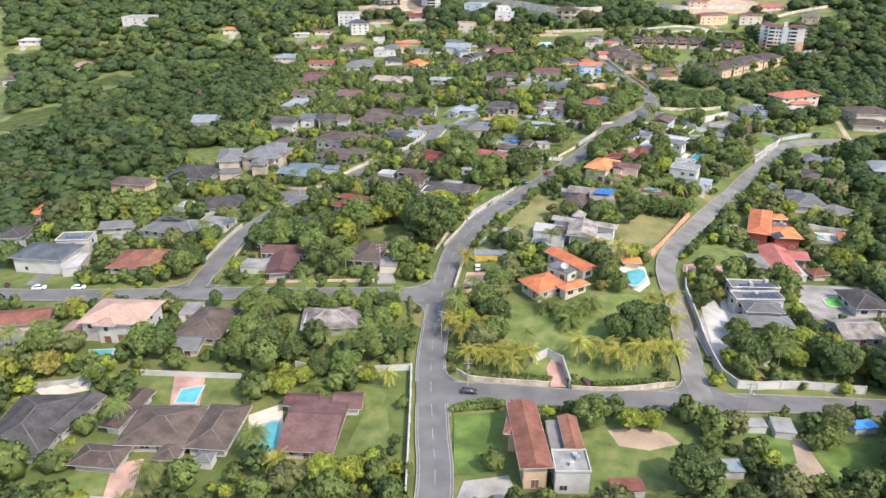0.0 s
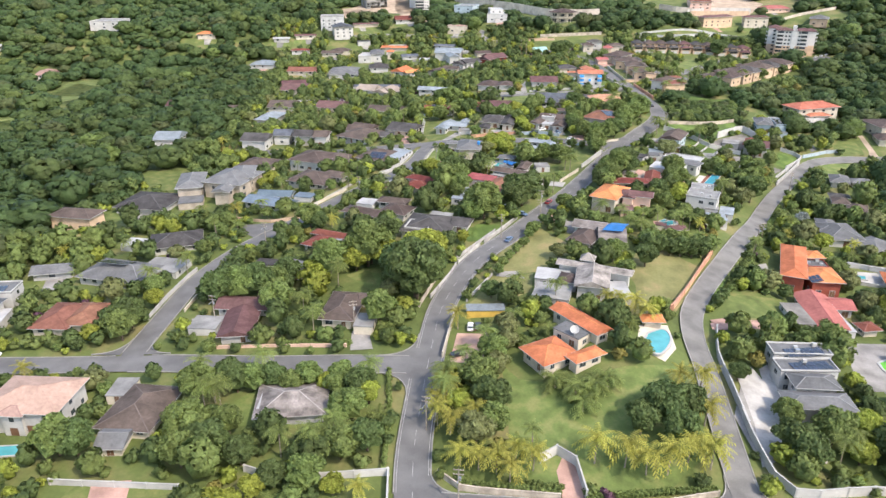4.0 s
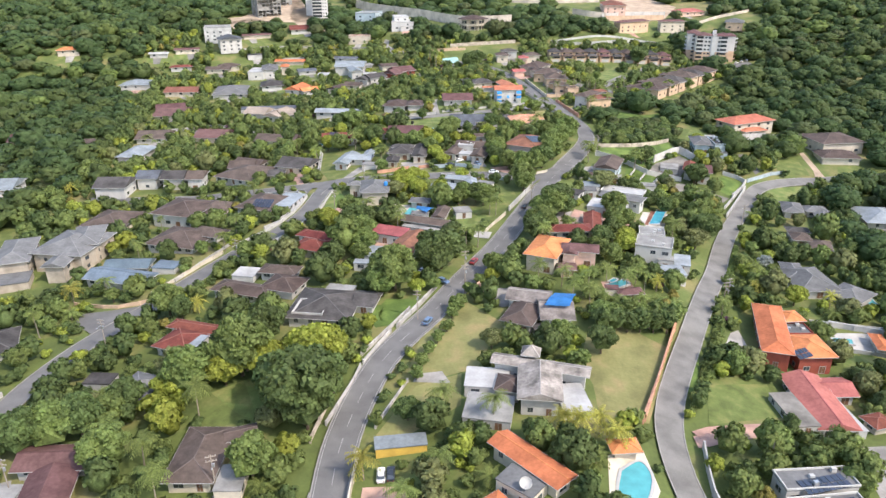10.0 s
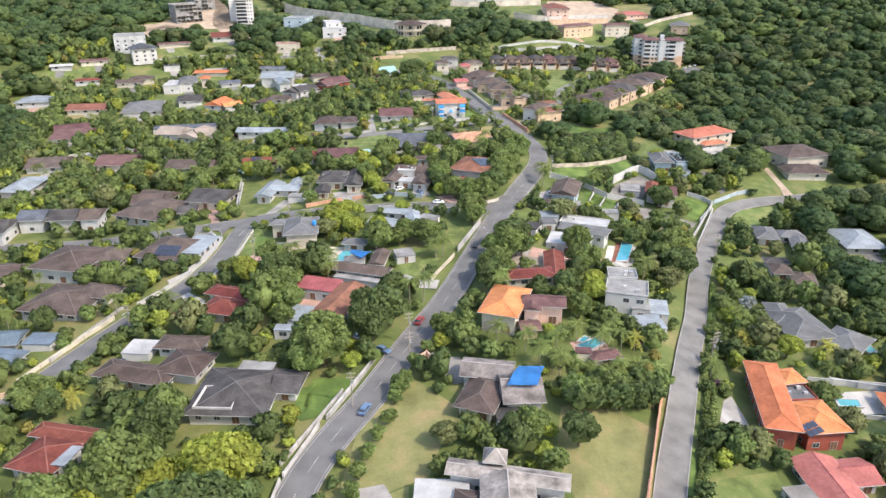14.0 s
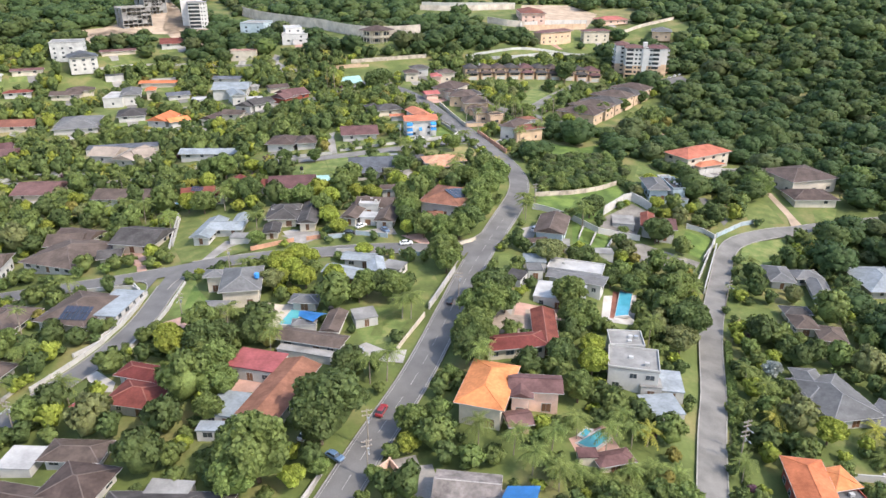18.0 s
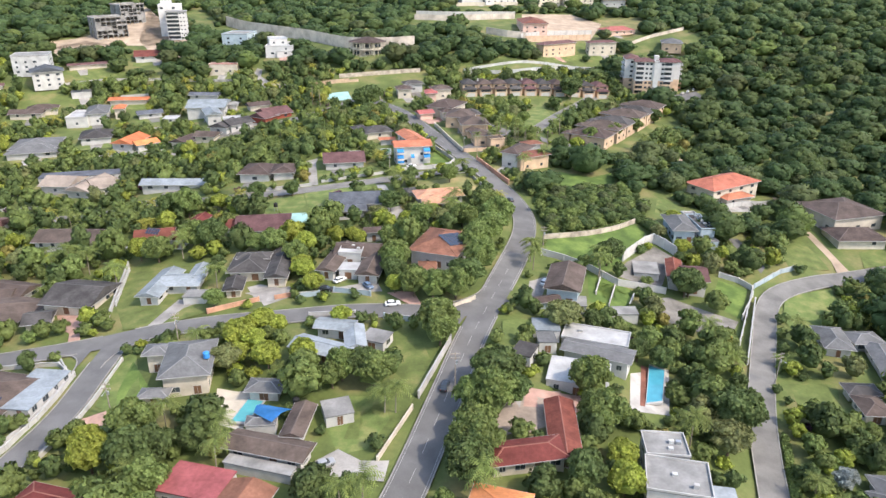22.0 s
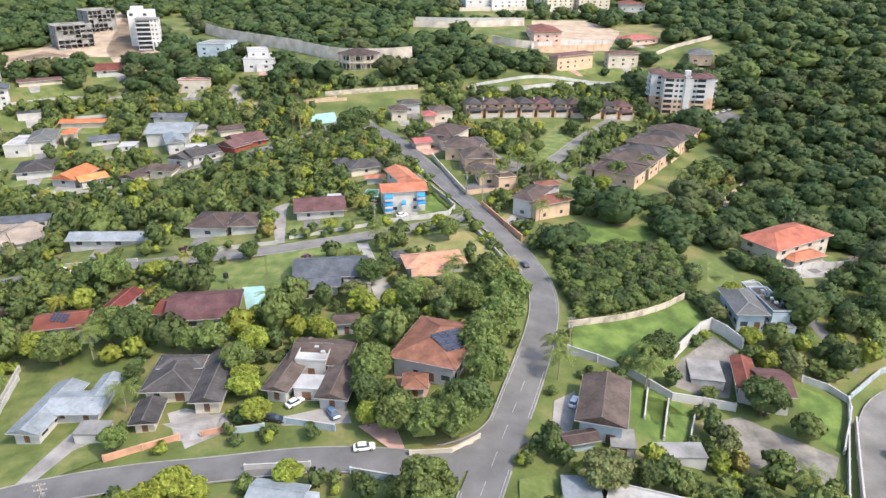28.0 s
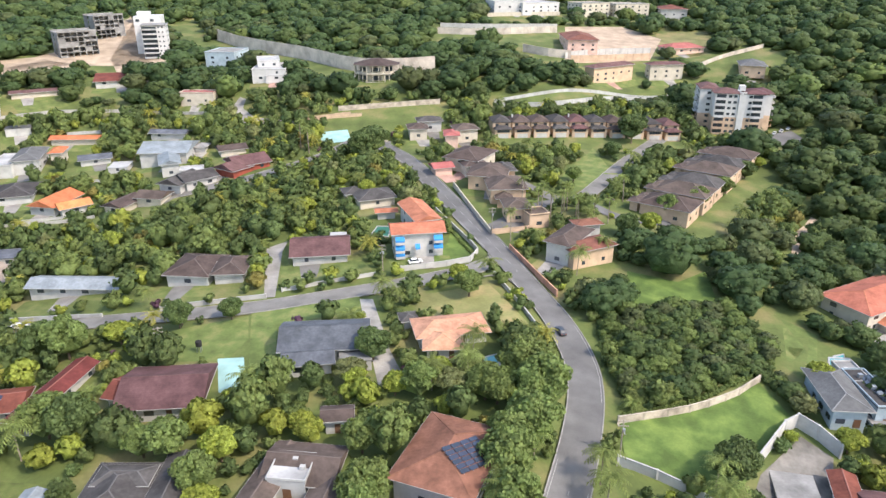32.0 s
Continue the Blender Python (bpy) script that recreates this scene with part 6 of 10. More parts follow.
patch('lawn', [(-7.2, 515.6), (8.9, 522.2), (12.1, 525.7), (4.0, 549.5), (2.9, 533.8)], RICH, 0.05, 'green lawn inside a white wall', 'lawn')
patch('lawn', [(-94.8, 407.8), (-99.1, 428.3), (-95.7, 431.3), (-73.4, 427.6), (-64.9, 398.2), (-76.6, 391.8), (-86.5, 391.4)], LAWN, 0.05, 'mown green lawn', 'lawn')
patch('lawn', [(-21.3, 352.0), (-2.4, 370.2), (-13.3, 341.7), (-23.3, 341.9)], LAWN, 0.05, 'mown green lawn', 'lawn')
patch('lawn', [(-48.2, 273.9), (-44.5, 286.0), (-34.4, 285.6), (-39.5, 271.9), (-45.2, 269.8)], RICH, 0.05, 'small bright-green front garden', 'lawn')
patch('lawn', [(-109.2, 132.6), (-107.6, 139.3), (-85.2, 142.4), (-80.4, 131.3), (-98.7, 127.5)], LAWN, 0.05, 'mown green lawn', 'lawn')
patch('lawn', [(-108.1, 97.2), (-104.5, 103.4), (-94.3, 102.0), (-88.4, 96.4), (-103.4, 93.2)], LAWN, 0.05, 'mown green lawn', 'lawn')
patch('lawn', [(-54.1, 146.1), (-47.5, 145.0), (-41.9, 130.6), (-42.9, 116.6), (-49.7, 120.8), (-49.8, 137.6)], LAWN, 0.05, 'mown green lawn', 'lawn')
patch('lawn', [(-27.9, 138.7), (-16.5, 142.5), (-14.5, 128.3), (-18.1, 120.1), (-23.8, 118.8)], RICH, 0.05, 'fresh green lawn beside the road', 'lawn')
patch('lawn', [(3.4, 140.3), (13.7, 145.0), (27.5, 145.4), (30.6, 138.0), (28.3, 128.2), (17.9, 121.5), (6.3, 118.4), (3.7, 126.5)], LAWN, 0.05, 'patchy worn grass plot', 'lawn')
patch('bare_soil', [(9.1, 140.6), (16.3, 143.1), (22.8, 142.9), (25.8, 139.6), (18.6, 135.5), (11.7, 135.6)], SOIL, 0.07, 'worn bare soil in a grass plot', 'soil')
patch('lawn', [(41.2, 146.7), (51.1, 151.9), (52.9, 143.6), (47.7, 136.3), (41.4, 140.6)], RICH, 0.05, 'rough green grass plot', 'lawn')
patch('lawn', [(55.5, 144.4), (74.3, 154.4), (67.9, 135.6), (57.3, 133.1)], RICH, 0.05, 'rough green grass plot', 'lawn')
patch('lawn', [(42.6, 254.7), (60.3, 261.8), (58.5, 246.8), (38.5, 238.2)], LAWN, 0.05, 'mown green lawn', 'lawn')
patch('lawn', [(88.3, 282.4), (99.2, 283.5), (95.2, 275.9), (86.3, 275.0)], LAWN, 0.05, 'mown green lawn', 'lawn')
patch('lawn', [(-81.1, 239.0), (-71.5, 246.7), (-63.3, 227.3), (-71.5, 231.3)], LAWN, 0.05, 'mown green lawn', 'lawn')
patch('lawn', [(-79.3, 227.8), (-73.9, 243.2), (-65.6, 228.2), (-69.8, 225.9)], LAWN, 0.05, 'mown green lawn', 'lawn')
patch('lawn', [(-367.0, 366.5), (-364.9, 414.5), (-345.9, 396.5), (-337.8, 347.5), (-350.9, 348.9)], RICH, 0.05, 'grass clearing between the woods', 'lawn')
patch('lawn', [(-391.1, 477.9), (-399.2, 523.9), (-375.0, 515.9), (-360.4, 483.7)], RICH, 0.05, 'grass clearing between the woods', 'lawn')
patch('lawn', [(114.6, 421.7), (134.1, 427.5), (128.2, 413.1), (107.3, 398.1), (107.1, 407.6)], LAWN, 0.05, 'mown green lawn', 'lawn')
patch('lawn', [(91.9, 374.1), (105.4, 374.7), (98.0, 360.0), (87.5, 359.6)], LAWN, 0.05, 'mown green lawn', 'lawn')
patch('lawn', [(48.1, 597.8), (73.5, 649.1), (74.4, 616.5), (76.7, 610.6), (59.7, 591.8), (52.1, 584.5)], LAWN, 0.05, 'mown green lawn', 'lawn')
patch('lawn', [(57.9, 518.9), (72.0, 513.3), (84.0, 522.8), (79.5, 500.7), (52.7, 497.5)], RICH, 0.05, 'overgrown green clearing', 'lawn')
patch('lawn', [(95.6, 495.3), (101.9, 487.4), (90.3, 464.1), (85.9, 470.3)], LAWN, 0.05, 'mown green lawn', 'lawn')
patch('lawn', [(-47.7, 274.8), (-47.5, 282.0), (-40.8, 284.1), (-39.6, 275.9), (-42.1, 271.2)], RICH, 0.05, 'green front garden', 'lawn')
patch('lawn', [(-77.4, 362.2), (-78.2, 375.3), (-68.8, 361.1), (-74.2, 352.5)], RICH, 0.05, 'green front garden', 'lawn')
patch('lawn', [(16.2, 387.6), (27.3, 391.7), (23.9, 380.7), (15.0, 378.4)], LAWN, 0.05, 'mown green lawn', 'lawn')
patch('lawn', [(-81.1, 181.2), (-68.6, 168.2), (-82.0, 162.9), (-89.6, 167.0)], LAWN, 0.05, 'mown green lawn', 'lawn')
patch('lawn', [(-59.4, 167.9), (-52.8, 171.3), (-50.2, 161.1), (-58.9, 159.7)], LAWN, 0.05, 'mown green lawn', 'lawn')
patch('driveway', [(-214.0, 791.0), (-246.1, 919.0), (-193.9, 802.8), (-158.7, 741.2), (-186.9, 741.0)], SOIL, 0.075, 'bare cut earth of a building site', 'driveway')
patch('driveway', [(-265.9, 756.7), (-250.5, 780.5), (-223.2, 774.8), (-237.8, 754.4), (-253.6, 734.1)], SOIL, 0.075, 'bare cut earth of a building site', 'driveway')
patch('driveway', [(97.1, 885.9), (144.3, 900.4), (163.4, 856.4), (138.2, 793.1), (79.3, 774.2)], SOIL, 0.075, 'bare peach-coloured terrace of earth', 'driveway')
patch('driveway', [(-80.7, 391.0), (-77.7, 390.6), (-73.0, 400.9), (-68.4, 404.1), (-75.8, 406.3), (-78.5, 398.5)], CONCRETE, 0.075, 'pale concrete driveway', 'driveway')
patch('driveway', [(-57.1, 407.5), (-43.6, 410.5), (-43.9, 403.3), (-50.0, 399.3), (-52.7, 404.6)], CONCRETE, 0.075, 'pale concrete driveway', 'driveway')
patch('driveway', [(27.9, 410.6), (33.9, 415.5), (28.3, 399.6), (22.0, 397.6)], CONCRETE, 0.075, 'pale concrete driveway', 'driveway')
patch('driveway', [(-21.8, 494.8), (-18.2, 494.6), (-11.9, 469.2), (-7.0, 455.3), (-13.2, 453.3), (-17.8, 474.3)], CONCRETE, 0.075, 'pale concrete driveway', 'driveway')
patch('driveway', [(-56.1, 533.2), (-50.2, 538.5), (-50.3, 530.1), (-45.7, 497.7), (-48.8, 497.4)], CONCRETE, 0.075, 'pale concrete driveway', 'driveway')
patch('driveway', [(9.2, 348.4), (28.8, 358.3), (20.6, 344.7), (10.0, 341.3)], DUST, 0.075, 'bare dusty yard', 'driveway')
patch('driveway', [(-37.4, 195.7), (-38.0, 209.8), (-29.4, 210.6), (-26.3, 198.9), (-31.6, 196.3)], PAVING, 0.075, 'reddish paved forecourt', 'driveway')
patch('driveway', [(-54.1, 361.6), (-43.8, 358.2), (-46.9, 347.3), (-52.3, 349.8)], CREAM, 0.075, 'cream paved pool deck', 'driveway')
patch('driveway', [(-16.5, 293.5), (-8.4, 294.1), (-6.4, 284.1), (-10.0, 282.5)], CONCRETE, 0.075, 'pale concrete driveway', 'driveway')
patch('driveway', [(-99.2, 106.0), (-93.5, 109.1), (-88.9, 97.6), (-94.8, 96.4)], PAVING, 0.075, 'reddish paved forecourt', 'driveway')
patch('driveway', [(-21.3, 117.2), (-12.0, 121.0), (-8.6, 113.5), (-21.9, 110.7)], CONCRETE, 0.075, 'pale concrete driveway', 'driveway')
patch('driveway', [(38.6, 207.5), (46.3, 195.0), (45.0, 179.2), (36.9, 176.6), (33.8, 190.5)], CONCRETE, 0.075, 'pale concrete driveway', 'driveway')
patch('driveway', [(33.7, 233.3), (55.2, 243.2), (55.8, 239.6), (34.0, 229.5)], PAVING, 0.075, 'reddish paved drive', 'driveway')
patch('driveway', [(65.1, 435.8), (78.6, 447.2), (83.1, 441.6), (73.6, 423.5), (64.9, 423.7), (58.9, 426.3)], STAINED, 0.075, 'dark stained concrete yard', 'driveway')
patch('driveway', [(62.6, 413.5), (73.8, 417.4), (91.6, 405.2), (85.3, 396.4), (70.3, 400.5)], STAINED, 0.075, 'stained concrete storm channel', 'driveway')
patch('driveway', [(51.5, 148.2), (54.2, 149.0), (56.6, 134.6), (51.1, 129.7), (45.2, 133.8), (50.7, 138.9)], SOIL, 0.075, 'bare earth track', 'driveway')
patch('driveway', [(-137.6, 126.7), (-126.0, 133.7), (-122.2, 129.8), (-132.0, 124.1)], CREAM, 0.075, 'cream paved pool deck', 'driveway')
patch('driveway', [(-105.0, 140.5), (-96.9, 142.7), (-91.1, 128.6), (-98.8, 127.9)], PAVING, 0.075, 'reddish paved pool deck', 'driveway')
patch('driveway', [(-77.5, 128.5), (-71.2, 134.3), (-63.1, 118.0), (-66.3, 114.4), (-71.3, 116.2)], CREAM, 0.075, 'cream paved pool deck', 'driveway')
patch('driveway', [(12.3, 220.0), (20.5, 224.0), (21.9, 212.4), (18.2, 203.9), (10.9, 207.0)], CREAM, 0.075, 'cream paved pool deck', 'driveway')
patch('driveway', [(46.8, 370.1), (59.1, 375.9), (51.8, 354.9), (41.8, 354.0)], PALECONC, 0.075, 'pale paved pool deck', 'driveway')
patch('driveway', [(21.2, 301.6), (30.9, 308.2), (32.3, 300.2), (22.4, 294.7)], PAVING, 0.075, 'paved pool deck', 'driveway')
patch('driveway', [(-15.5, 404.0), (-8.1, 405.6), (-5.6, 396.9), (-8.0, 396.1)], PAVING, 0.075, 'reddish paved driveway', 'driveway')
patch('driveway', [(-81.8, 353.4), (-71.9, 357.9), (-68.8, 351.8), (-72.1, 350.0), (-80.2, 351.0)], PAVING, 0.075, 'reddish paved driveway', 'driveway')
patch('driveway', [(-53.0, 467.4), (-46.7, 467.5), (-42.9, 453.9), (-48.9, 453.9)], COURT, 0.075, 'faded blue-green sports court', 'driveway')
patch('driveway', [(-60.4, 665.9), (-45.8, 668.1), (-42.4, 654.7), (-55.7, 652.1)], COURT, 0.075, 'fenced green sports court', 'driveway')
pool([(-99.1, 134.2), (-94.5, 136.9), (-92.8, 129.8), (-97.7, 128.9)], WATER, 'turquoise garden swimming pool with a pale rim')
pool([(-72.4, 122.7), (-71.3, 126.5), (-68.9, 127.1), (-65.6, 119.0), (-66.8, 116.2), (-70.5, 118.0)], WATER, 'turquoise garden swimming pool with a pale rim')
pool([(14.5, 215.5), (18.7, 218.5), (20.1, 213.3), (16.9, 205.7), (13.1, 208.4)], WATER, 'turquoise garden swimming pool with a pale rim')
pool([(-135.1, 145.9), (-129.0, 147.7), (-127.4, 144.7), (-132.9, 143.0)], WATER, 'turquoise garden swimming pool with a pale rim')
pool([(89.7, 291.1), (95.0, 290.6), (94.3, 287.8), (89.2, 288.3)], WATER, 'turquoise garden swimming pool with a pale rim')
pool([(110.0, 320.3), (113.5, 321.7), (113.3, 314.0), (110.7, 313.2)], WATER, 'turquoise garden swimming pool with a pale rim')
pool([(47.1, 358.2), (51.2, 358.8), (56.3, 372.0), (53.2, 374.4)], POOLBLUE, 'deep blue swimming pool with a pale rim')
pool([(22.9, 300.5), (28.6, 304.5), (30.0, 301.7), (25.7, 298.1)], WATER, 'turquoise garden swimming pool with a pale rim')
pool([(23.9, 303.2), (25.7, 305.3), (26.9, 304.6), (25.1, 302.3)], POOLBLUE, 'round blue whirlpool with a pale rim')
pool([(-48.0, 348.6), (-44.5, 348.1), (-42.3, 355.7), (-45.9, 356.8)], WATER, 'turquoise garden swimming pool with a pale rim')
pool([(8.3, 464.5), (13.5, 467.0), (13.7, 462.7), (8.7, 460.8)], WATER, 'turquoise garden swimming pool with a pale rim')
pool([(101.0, 476.8), (104.0, 478.0), (101.1, 471.6), (98.5, 470.2)], WATER, 'turquoise garden swimming pool with a pale rim')
pool([(-22.3, 541.4), (-21.2, 548.0), (-16.9, 547.6), (-17.0, 538.6)], GREENWATER, 'dark green pool with a white rim')
pool([(-105.6, 448.2), (-102.6, 449.6), (-101.0, 446.9), (-103.7, 445.5)], WATER, 'turquoise garden swimming pool with a pale rim')
garden_wall([(34.9, 229.2), (33.3, 215.2), (34.7, 202.3), (36.4, 187.0)], 2.2, WHITE, 'tall white painted garden wall')
garden_wall([(35.7, 191.3), (37.6, 177.6), (42.4, 167.1), (60.1, 173.4), (76.5, 176.7)], 2.2, WHITE, 'tall white painted garden wall')
garden_wall([(-49.9, 228.7), (-46.6, 245.5), (-46.1, 251.1)], 1.0, BOUNDARY, 'painted masonry garden wall')
garden_wall([(-45.6, 252.9), (-40.7, 268.0)], 1.0, BOUNDARY, 'painted masonry garden wall')
garden_wall([(-39.3, 270.7), (-30.5, 292.8)], 1.0, BOUNDARY, 'painted masonry garden wall')
garden_wall([(-38.4, 228.2), (-33.2, 245.4)], 0.9, BOUNDARY, 'painted masonry garden wall')
garden_wall([(-7.2, 355.2), (1.5, 377.8)], 1.8, WHITE, 'white painted roadside wall')
garden_wall([(-15.9, 335.2), (-8.7, 351.3)], 1.0, CREAM, 'painted masonry garden wall')
garden_wall([(-38.8, 271.3), (-33.7, 283.8), (-30.2, 293.7)], 1.1, BOUNDARY, 'painted masonry garden wall')
garden_wall([(40.9, 283.6), (23.0, 235.2)], 2.0, TERRAWALL, 'peach garden wall along a lane')
garden_wall([(22.3, 234.4), (39.6, 279.5)], 1.8, TERRAWALL, 'painted masonry garden wall')
garden_wall([(38.3, 446.6), (55.5, 452.2), (69.3, 459.2), (76.2, 464.4)], 1.8, STONEWALL, 'long pale rubble-stone wall')
garden_wall([(63.9, 436.3), (70.7, 443.4), (78.8, 450.0), (84.4, 441.7)], 3.6, WHITE, 'high white curved compound wall')
garden_wall([(35.3, 434.2), (48.6, 427.8), (57.8, 420.0), (65.7, 420.0), (73.2, 419.2)], 2.2, WHITE, 'weathered white compound wall')
garden_wall([(95.6, 430.5), (104.0, 423.6), (93.4, 406.6)], 1.8, WHITE, 'painted masonry garden wall')
garden_wall([(105.6, 425.1), (119.4, 435.0), (125.6, 437.8)], 1.6, BLUEWALL, 'pale blue and white garden wall')
garden_wall([(-65.2, 397.2), (-52.0, 402.3)], 1.3, TERRAWALL, 'painted masonry garden wall')
garden_wall([(-47.4, 402.8), (-42.3, 404.3)], 1.3, TERRAWALL, 'painted masonry garden wall')
garden_wall([(-41.5, 403.3), (-35.0, 404.1)], 1.5, BLUEWALL, 'painted masonry garden wall')
garden_wall([(-30.9, 405.8), (-20.2, 402.9)], 1.5, BLUEWALL, 'painted masonry garden wall')
garden_wall([(-4.5, 394.9), (3.7, 395.3), (9.7, 399.3)], 1.0, CREAM, 'painted masonry garden wall')
garden_wall([(-93.7, 405.7), (-98.0, 428.8)], 1.3, WHITE, 'painted masonry garden wall')
garden_wall([(-36.4, 392.5), (-24.0, 392.6)], 1.2, WHITE, 'painted masonry garden wall')
garden_wall([(-15.9, 390.5), (-7.3, 388.1)], 1.3, BLUEWALL, 'painted masonry garden wall')
garden_wall([(22.6, 529.8), (33.4, 501.2)], 1.8, TERRAWALL, 'orange rendered roadside wall')
garden_wall([(5.7, 588.1), (17.2, 541.9)], 1.8, CREAM, 'painted masonry garden wall')
garden_wall([(17.2, 541.9), (30.6, 546.6)], 1.6, PEACH, 'painted masonry garden wall')
garden_wall([(-11.3, 512.5), (2.2, 516.3), (9.5, 519.6), (12.1, 526.2), (-1.1, 561.8)], 1.5, WHITE, 'white roadside garden wall')
garden_wall([(-44.4, 501.0), (-18.2, 509.9)], 1.0, WHITE, 'painted masonry garden wall')
garden_wall([(-76.4, 494.1), (-48.3, 497.6)], 1.0, WHITE, 'painted masonry garden wall')
garden_wall([(16.2, 509.9), (26.4, 479.8)], 1.0, WHITE, 'painted masonry garden wall')
garden_wall([(-119.8, 496.5), (-92.2, 492.6)], 1.0, WHITE, 'painted masonry garden wall')
garden_wall([(-99.3, 339.8), (-94.5, 345.3), (-92.1, 354.5), (-91.6, 366.8), (-93.1, 372.3), (-96.9, 376.2), (-113.7, 377.2)], 1.0, WHITE, 'painted masonry garden wall')
garden_wall([(-42.8, 154.6), (-40.2, 144.1), (-35.5, 123.9), (-32.3, 109.8)], 1.8, WHITE, 'painted masonry garden wall')
garden_wall([(-73.9, 149.7), (-70.3, 149.1)], 1.8, WHITE, 'painted masonry garden wall')
garden_wall([(-56.8, 150.5), (-42.9, 154.5)], 1.8, WHITE, 'painted masonry garden wall')
garden_wall([(-113.5, 138.3), (-85.2, 142.1)], 1.5, WHITE, 'painted masonry garden wall')
garden_wall([(-111.4, 92.8), (-91.8, 95.7)], 1.2, WHITE, 'painted masonry garden wall')
garden_wall([(-10.7, 164.1), (-7.5, 167.1), (-3.2, 164.6), (-0.7, 155.4)], 2.6, WHITE, 'sweeping white entrance wall')
garden_wall([(-32.1, 156.7), (-26.8, 153.5), (-6.1, 154.8)], 1.2, STONEWALL, 'low stone wall under a hedge')
garden_wall([(-0.0, 154.4), (12.5, 156.2), (26.3, 162.8)], 1.2, STONEWALL, 'low stone wall under a hedge')
garden_wall([(-161.1, 850.8), (-121.1, 810.5), (-85.5, 781.1), (-53.2, 750.5), (-25.8, 744.2), (-2.5, 749.0)], 8.0, RETAIN, 'tall pale hillside retaining wall')
garden_wall([(-52.4, 688.5), (-26.0, 691.6), (0.2, 695.0)], 2.5, STONEWALL, 'painted masonry garden wall')
garden_wall([(1.1, 872.5), (35.0, 870.3), (89.6, 879.8)], 3.0, WHITE, 'painted masonry garden wall')
garden_wall([(37.6, 914.1), (99.7, 931.7)], 3.0, CREAM, 'painted masonry garden wall')
garden_wall([(-68.7, 678.7), (-46.0, 683.3)], 2.0, PEACH, 'painted masonry garden wall')
garden_wall([(83.5, 778.0), (138.9, 795.7)], 4.0, PEACH, 'painted masonry garden wall')
garden_wall([(29.4, 696.8), (140.9, 742.2)], 1.6, GREYWALL, 'painted masonry garden wall')
garden_wall([(-189.9, 566.4), (-163.3, 573.9), (-134.4, 579.5)], 1.2, WHITE, 'painted masonry garden wall')
garden_wall([(-224.1, 481.7), (-176.8, 506.4)], 1.2, WHITE, 'painted masonry garden wall')
garden_wall([(-191.2, 518.2), (-179.1, 520.6)], 1.5, WHITE, 'painted masonry garden wall')
garden_wall([(-181.6, 499.8), (-153.3, 505.1)], 1.2, WHITE, 'painted masonry garden wall')
garden_wall([(-52.1, 222.6), (-50.5, 242.6)], 1.2, STONEWALL, 'painted masonry garden wall')
garden_wall([(-46.8, 256.2), (-36.9, 279.9)], 1.0, BOUNDARY, 'painted masonry garden wall')
garden_wall([(-39.7, 197.7), (-40.6, 218.3)], 1.8, CREAM, 'painted masonry garden wall')
garden_wall([(-102.8, 192.0), (-90.2, 194.3), (-67.2, 198.2)], 0.8, PINK, 'painted masonry garden wall')
garden_wall([(84.7, 298.2), (106.1, 296.0)], 1.8, WHITE, 'painted masonry garden wall')
garden_wall([(84.3, 383.1), (102.0, 416.7)], 1.8, WHITE, 'painted masonry garden wall')
garden_wall([(83.3, 387.4), (104.5, 424.0)], 1.6, WHITE, 'painted masonry garden wall')
garden_wall([(-142.7, 284.4), (-127.2, 281.7), (-115.8, 286.8)], 1.0, PEACH, 'painted masonry garden wall')
hedge([(-26.9, 154.4), (-6.2, 156.0)], 1.8, 'clipped green garden hedge')
hedge([(-0.1, 155.4), (26.3, 163.5)], 1.8, 'clipped green garden hedge')
hedge([(-86.2, 195.8), (-67.5, 199.1)], 1.6, 'clipped green garden hedge')
hedge([(35.2, 241.2), (54.9, 289.8)], 1.5, 'clipped green garden hedge')
hedge([(60.2, 303.8), (73.9, 336.7)], 1.5, 'clipped green garden hedge')
hedge([(-28.6, 140.2), (-17.8, 143.7)], 1.4, 'clipped green garden hedge')
hedge([(-15.0, 144.1), (2.9, 146.5)], 1.4, 'clipped green garden hedge')
hedge([(64.3, 315.4), (79.0, 352.3)], 1.4, 'clipped green garden hedge')
hedge([(40.0, 448.9), (56.2, 454.9), (76.3, 467.0)], 1.2, 'clipped green garden hedge')
hedge([(-104.8, 300.5), (-95.7, 312.0), (-89.9, 322.2)], 1.2, 'clipped green garden hedge')
hedge([(2.5, 548.5), (11.0, 522.7)], 1.0, 'clipped green garden hedge')
utility_pole(-21.2, 290.9, 9.5)
utility_pole(59.4, 300.6, 9.5)
utility_pole(36.0, 435.8, 9.5)
utility_pole(-37.8, 169.7, 9.5)
utility_pole(1.3, 358.5, 9.5)
utility_pole(-74.9, 352.6, 9.5)
utility_pole(-68.5, 381.2, 9.5)
utility_pole(-118.6, 258.7, 9.5)
utility_pole(-109.9, 204.4, 9.5)
utility_pole(-26.4, 149.2, 9.5)
utility_pole(42.3, 154.9, 9.5)
utility_pole(17.6, 541.5, 9.5)
utility_pole(-16.6, 510.4, 9.5)
utility_pole(-21.6, 300.0, 9.5)
utility_pole(-33.9, 274.7, 9.5)
utility_pole(-98.9, 309.2, 9.5)
utility_pole(-66.0, 467.3, 9.5)
utility_pole(-67.5, 206.9, 9.5)
utility_pole(61.7, 304.4, 9.5)
utility_pole(87.7, 374.0, 9.5)
car(-19.2, 310.7, 71, CAR_RED, 'red saloon car driving on the road')
car(-1.1, 358.4, 76, CAR_BLACK, 'black saloon car driving on the road')
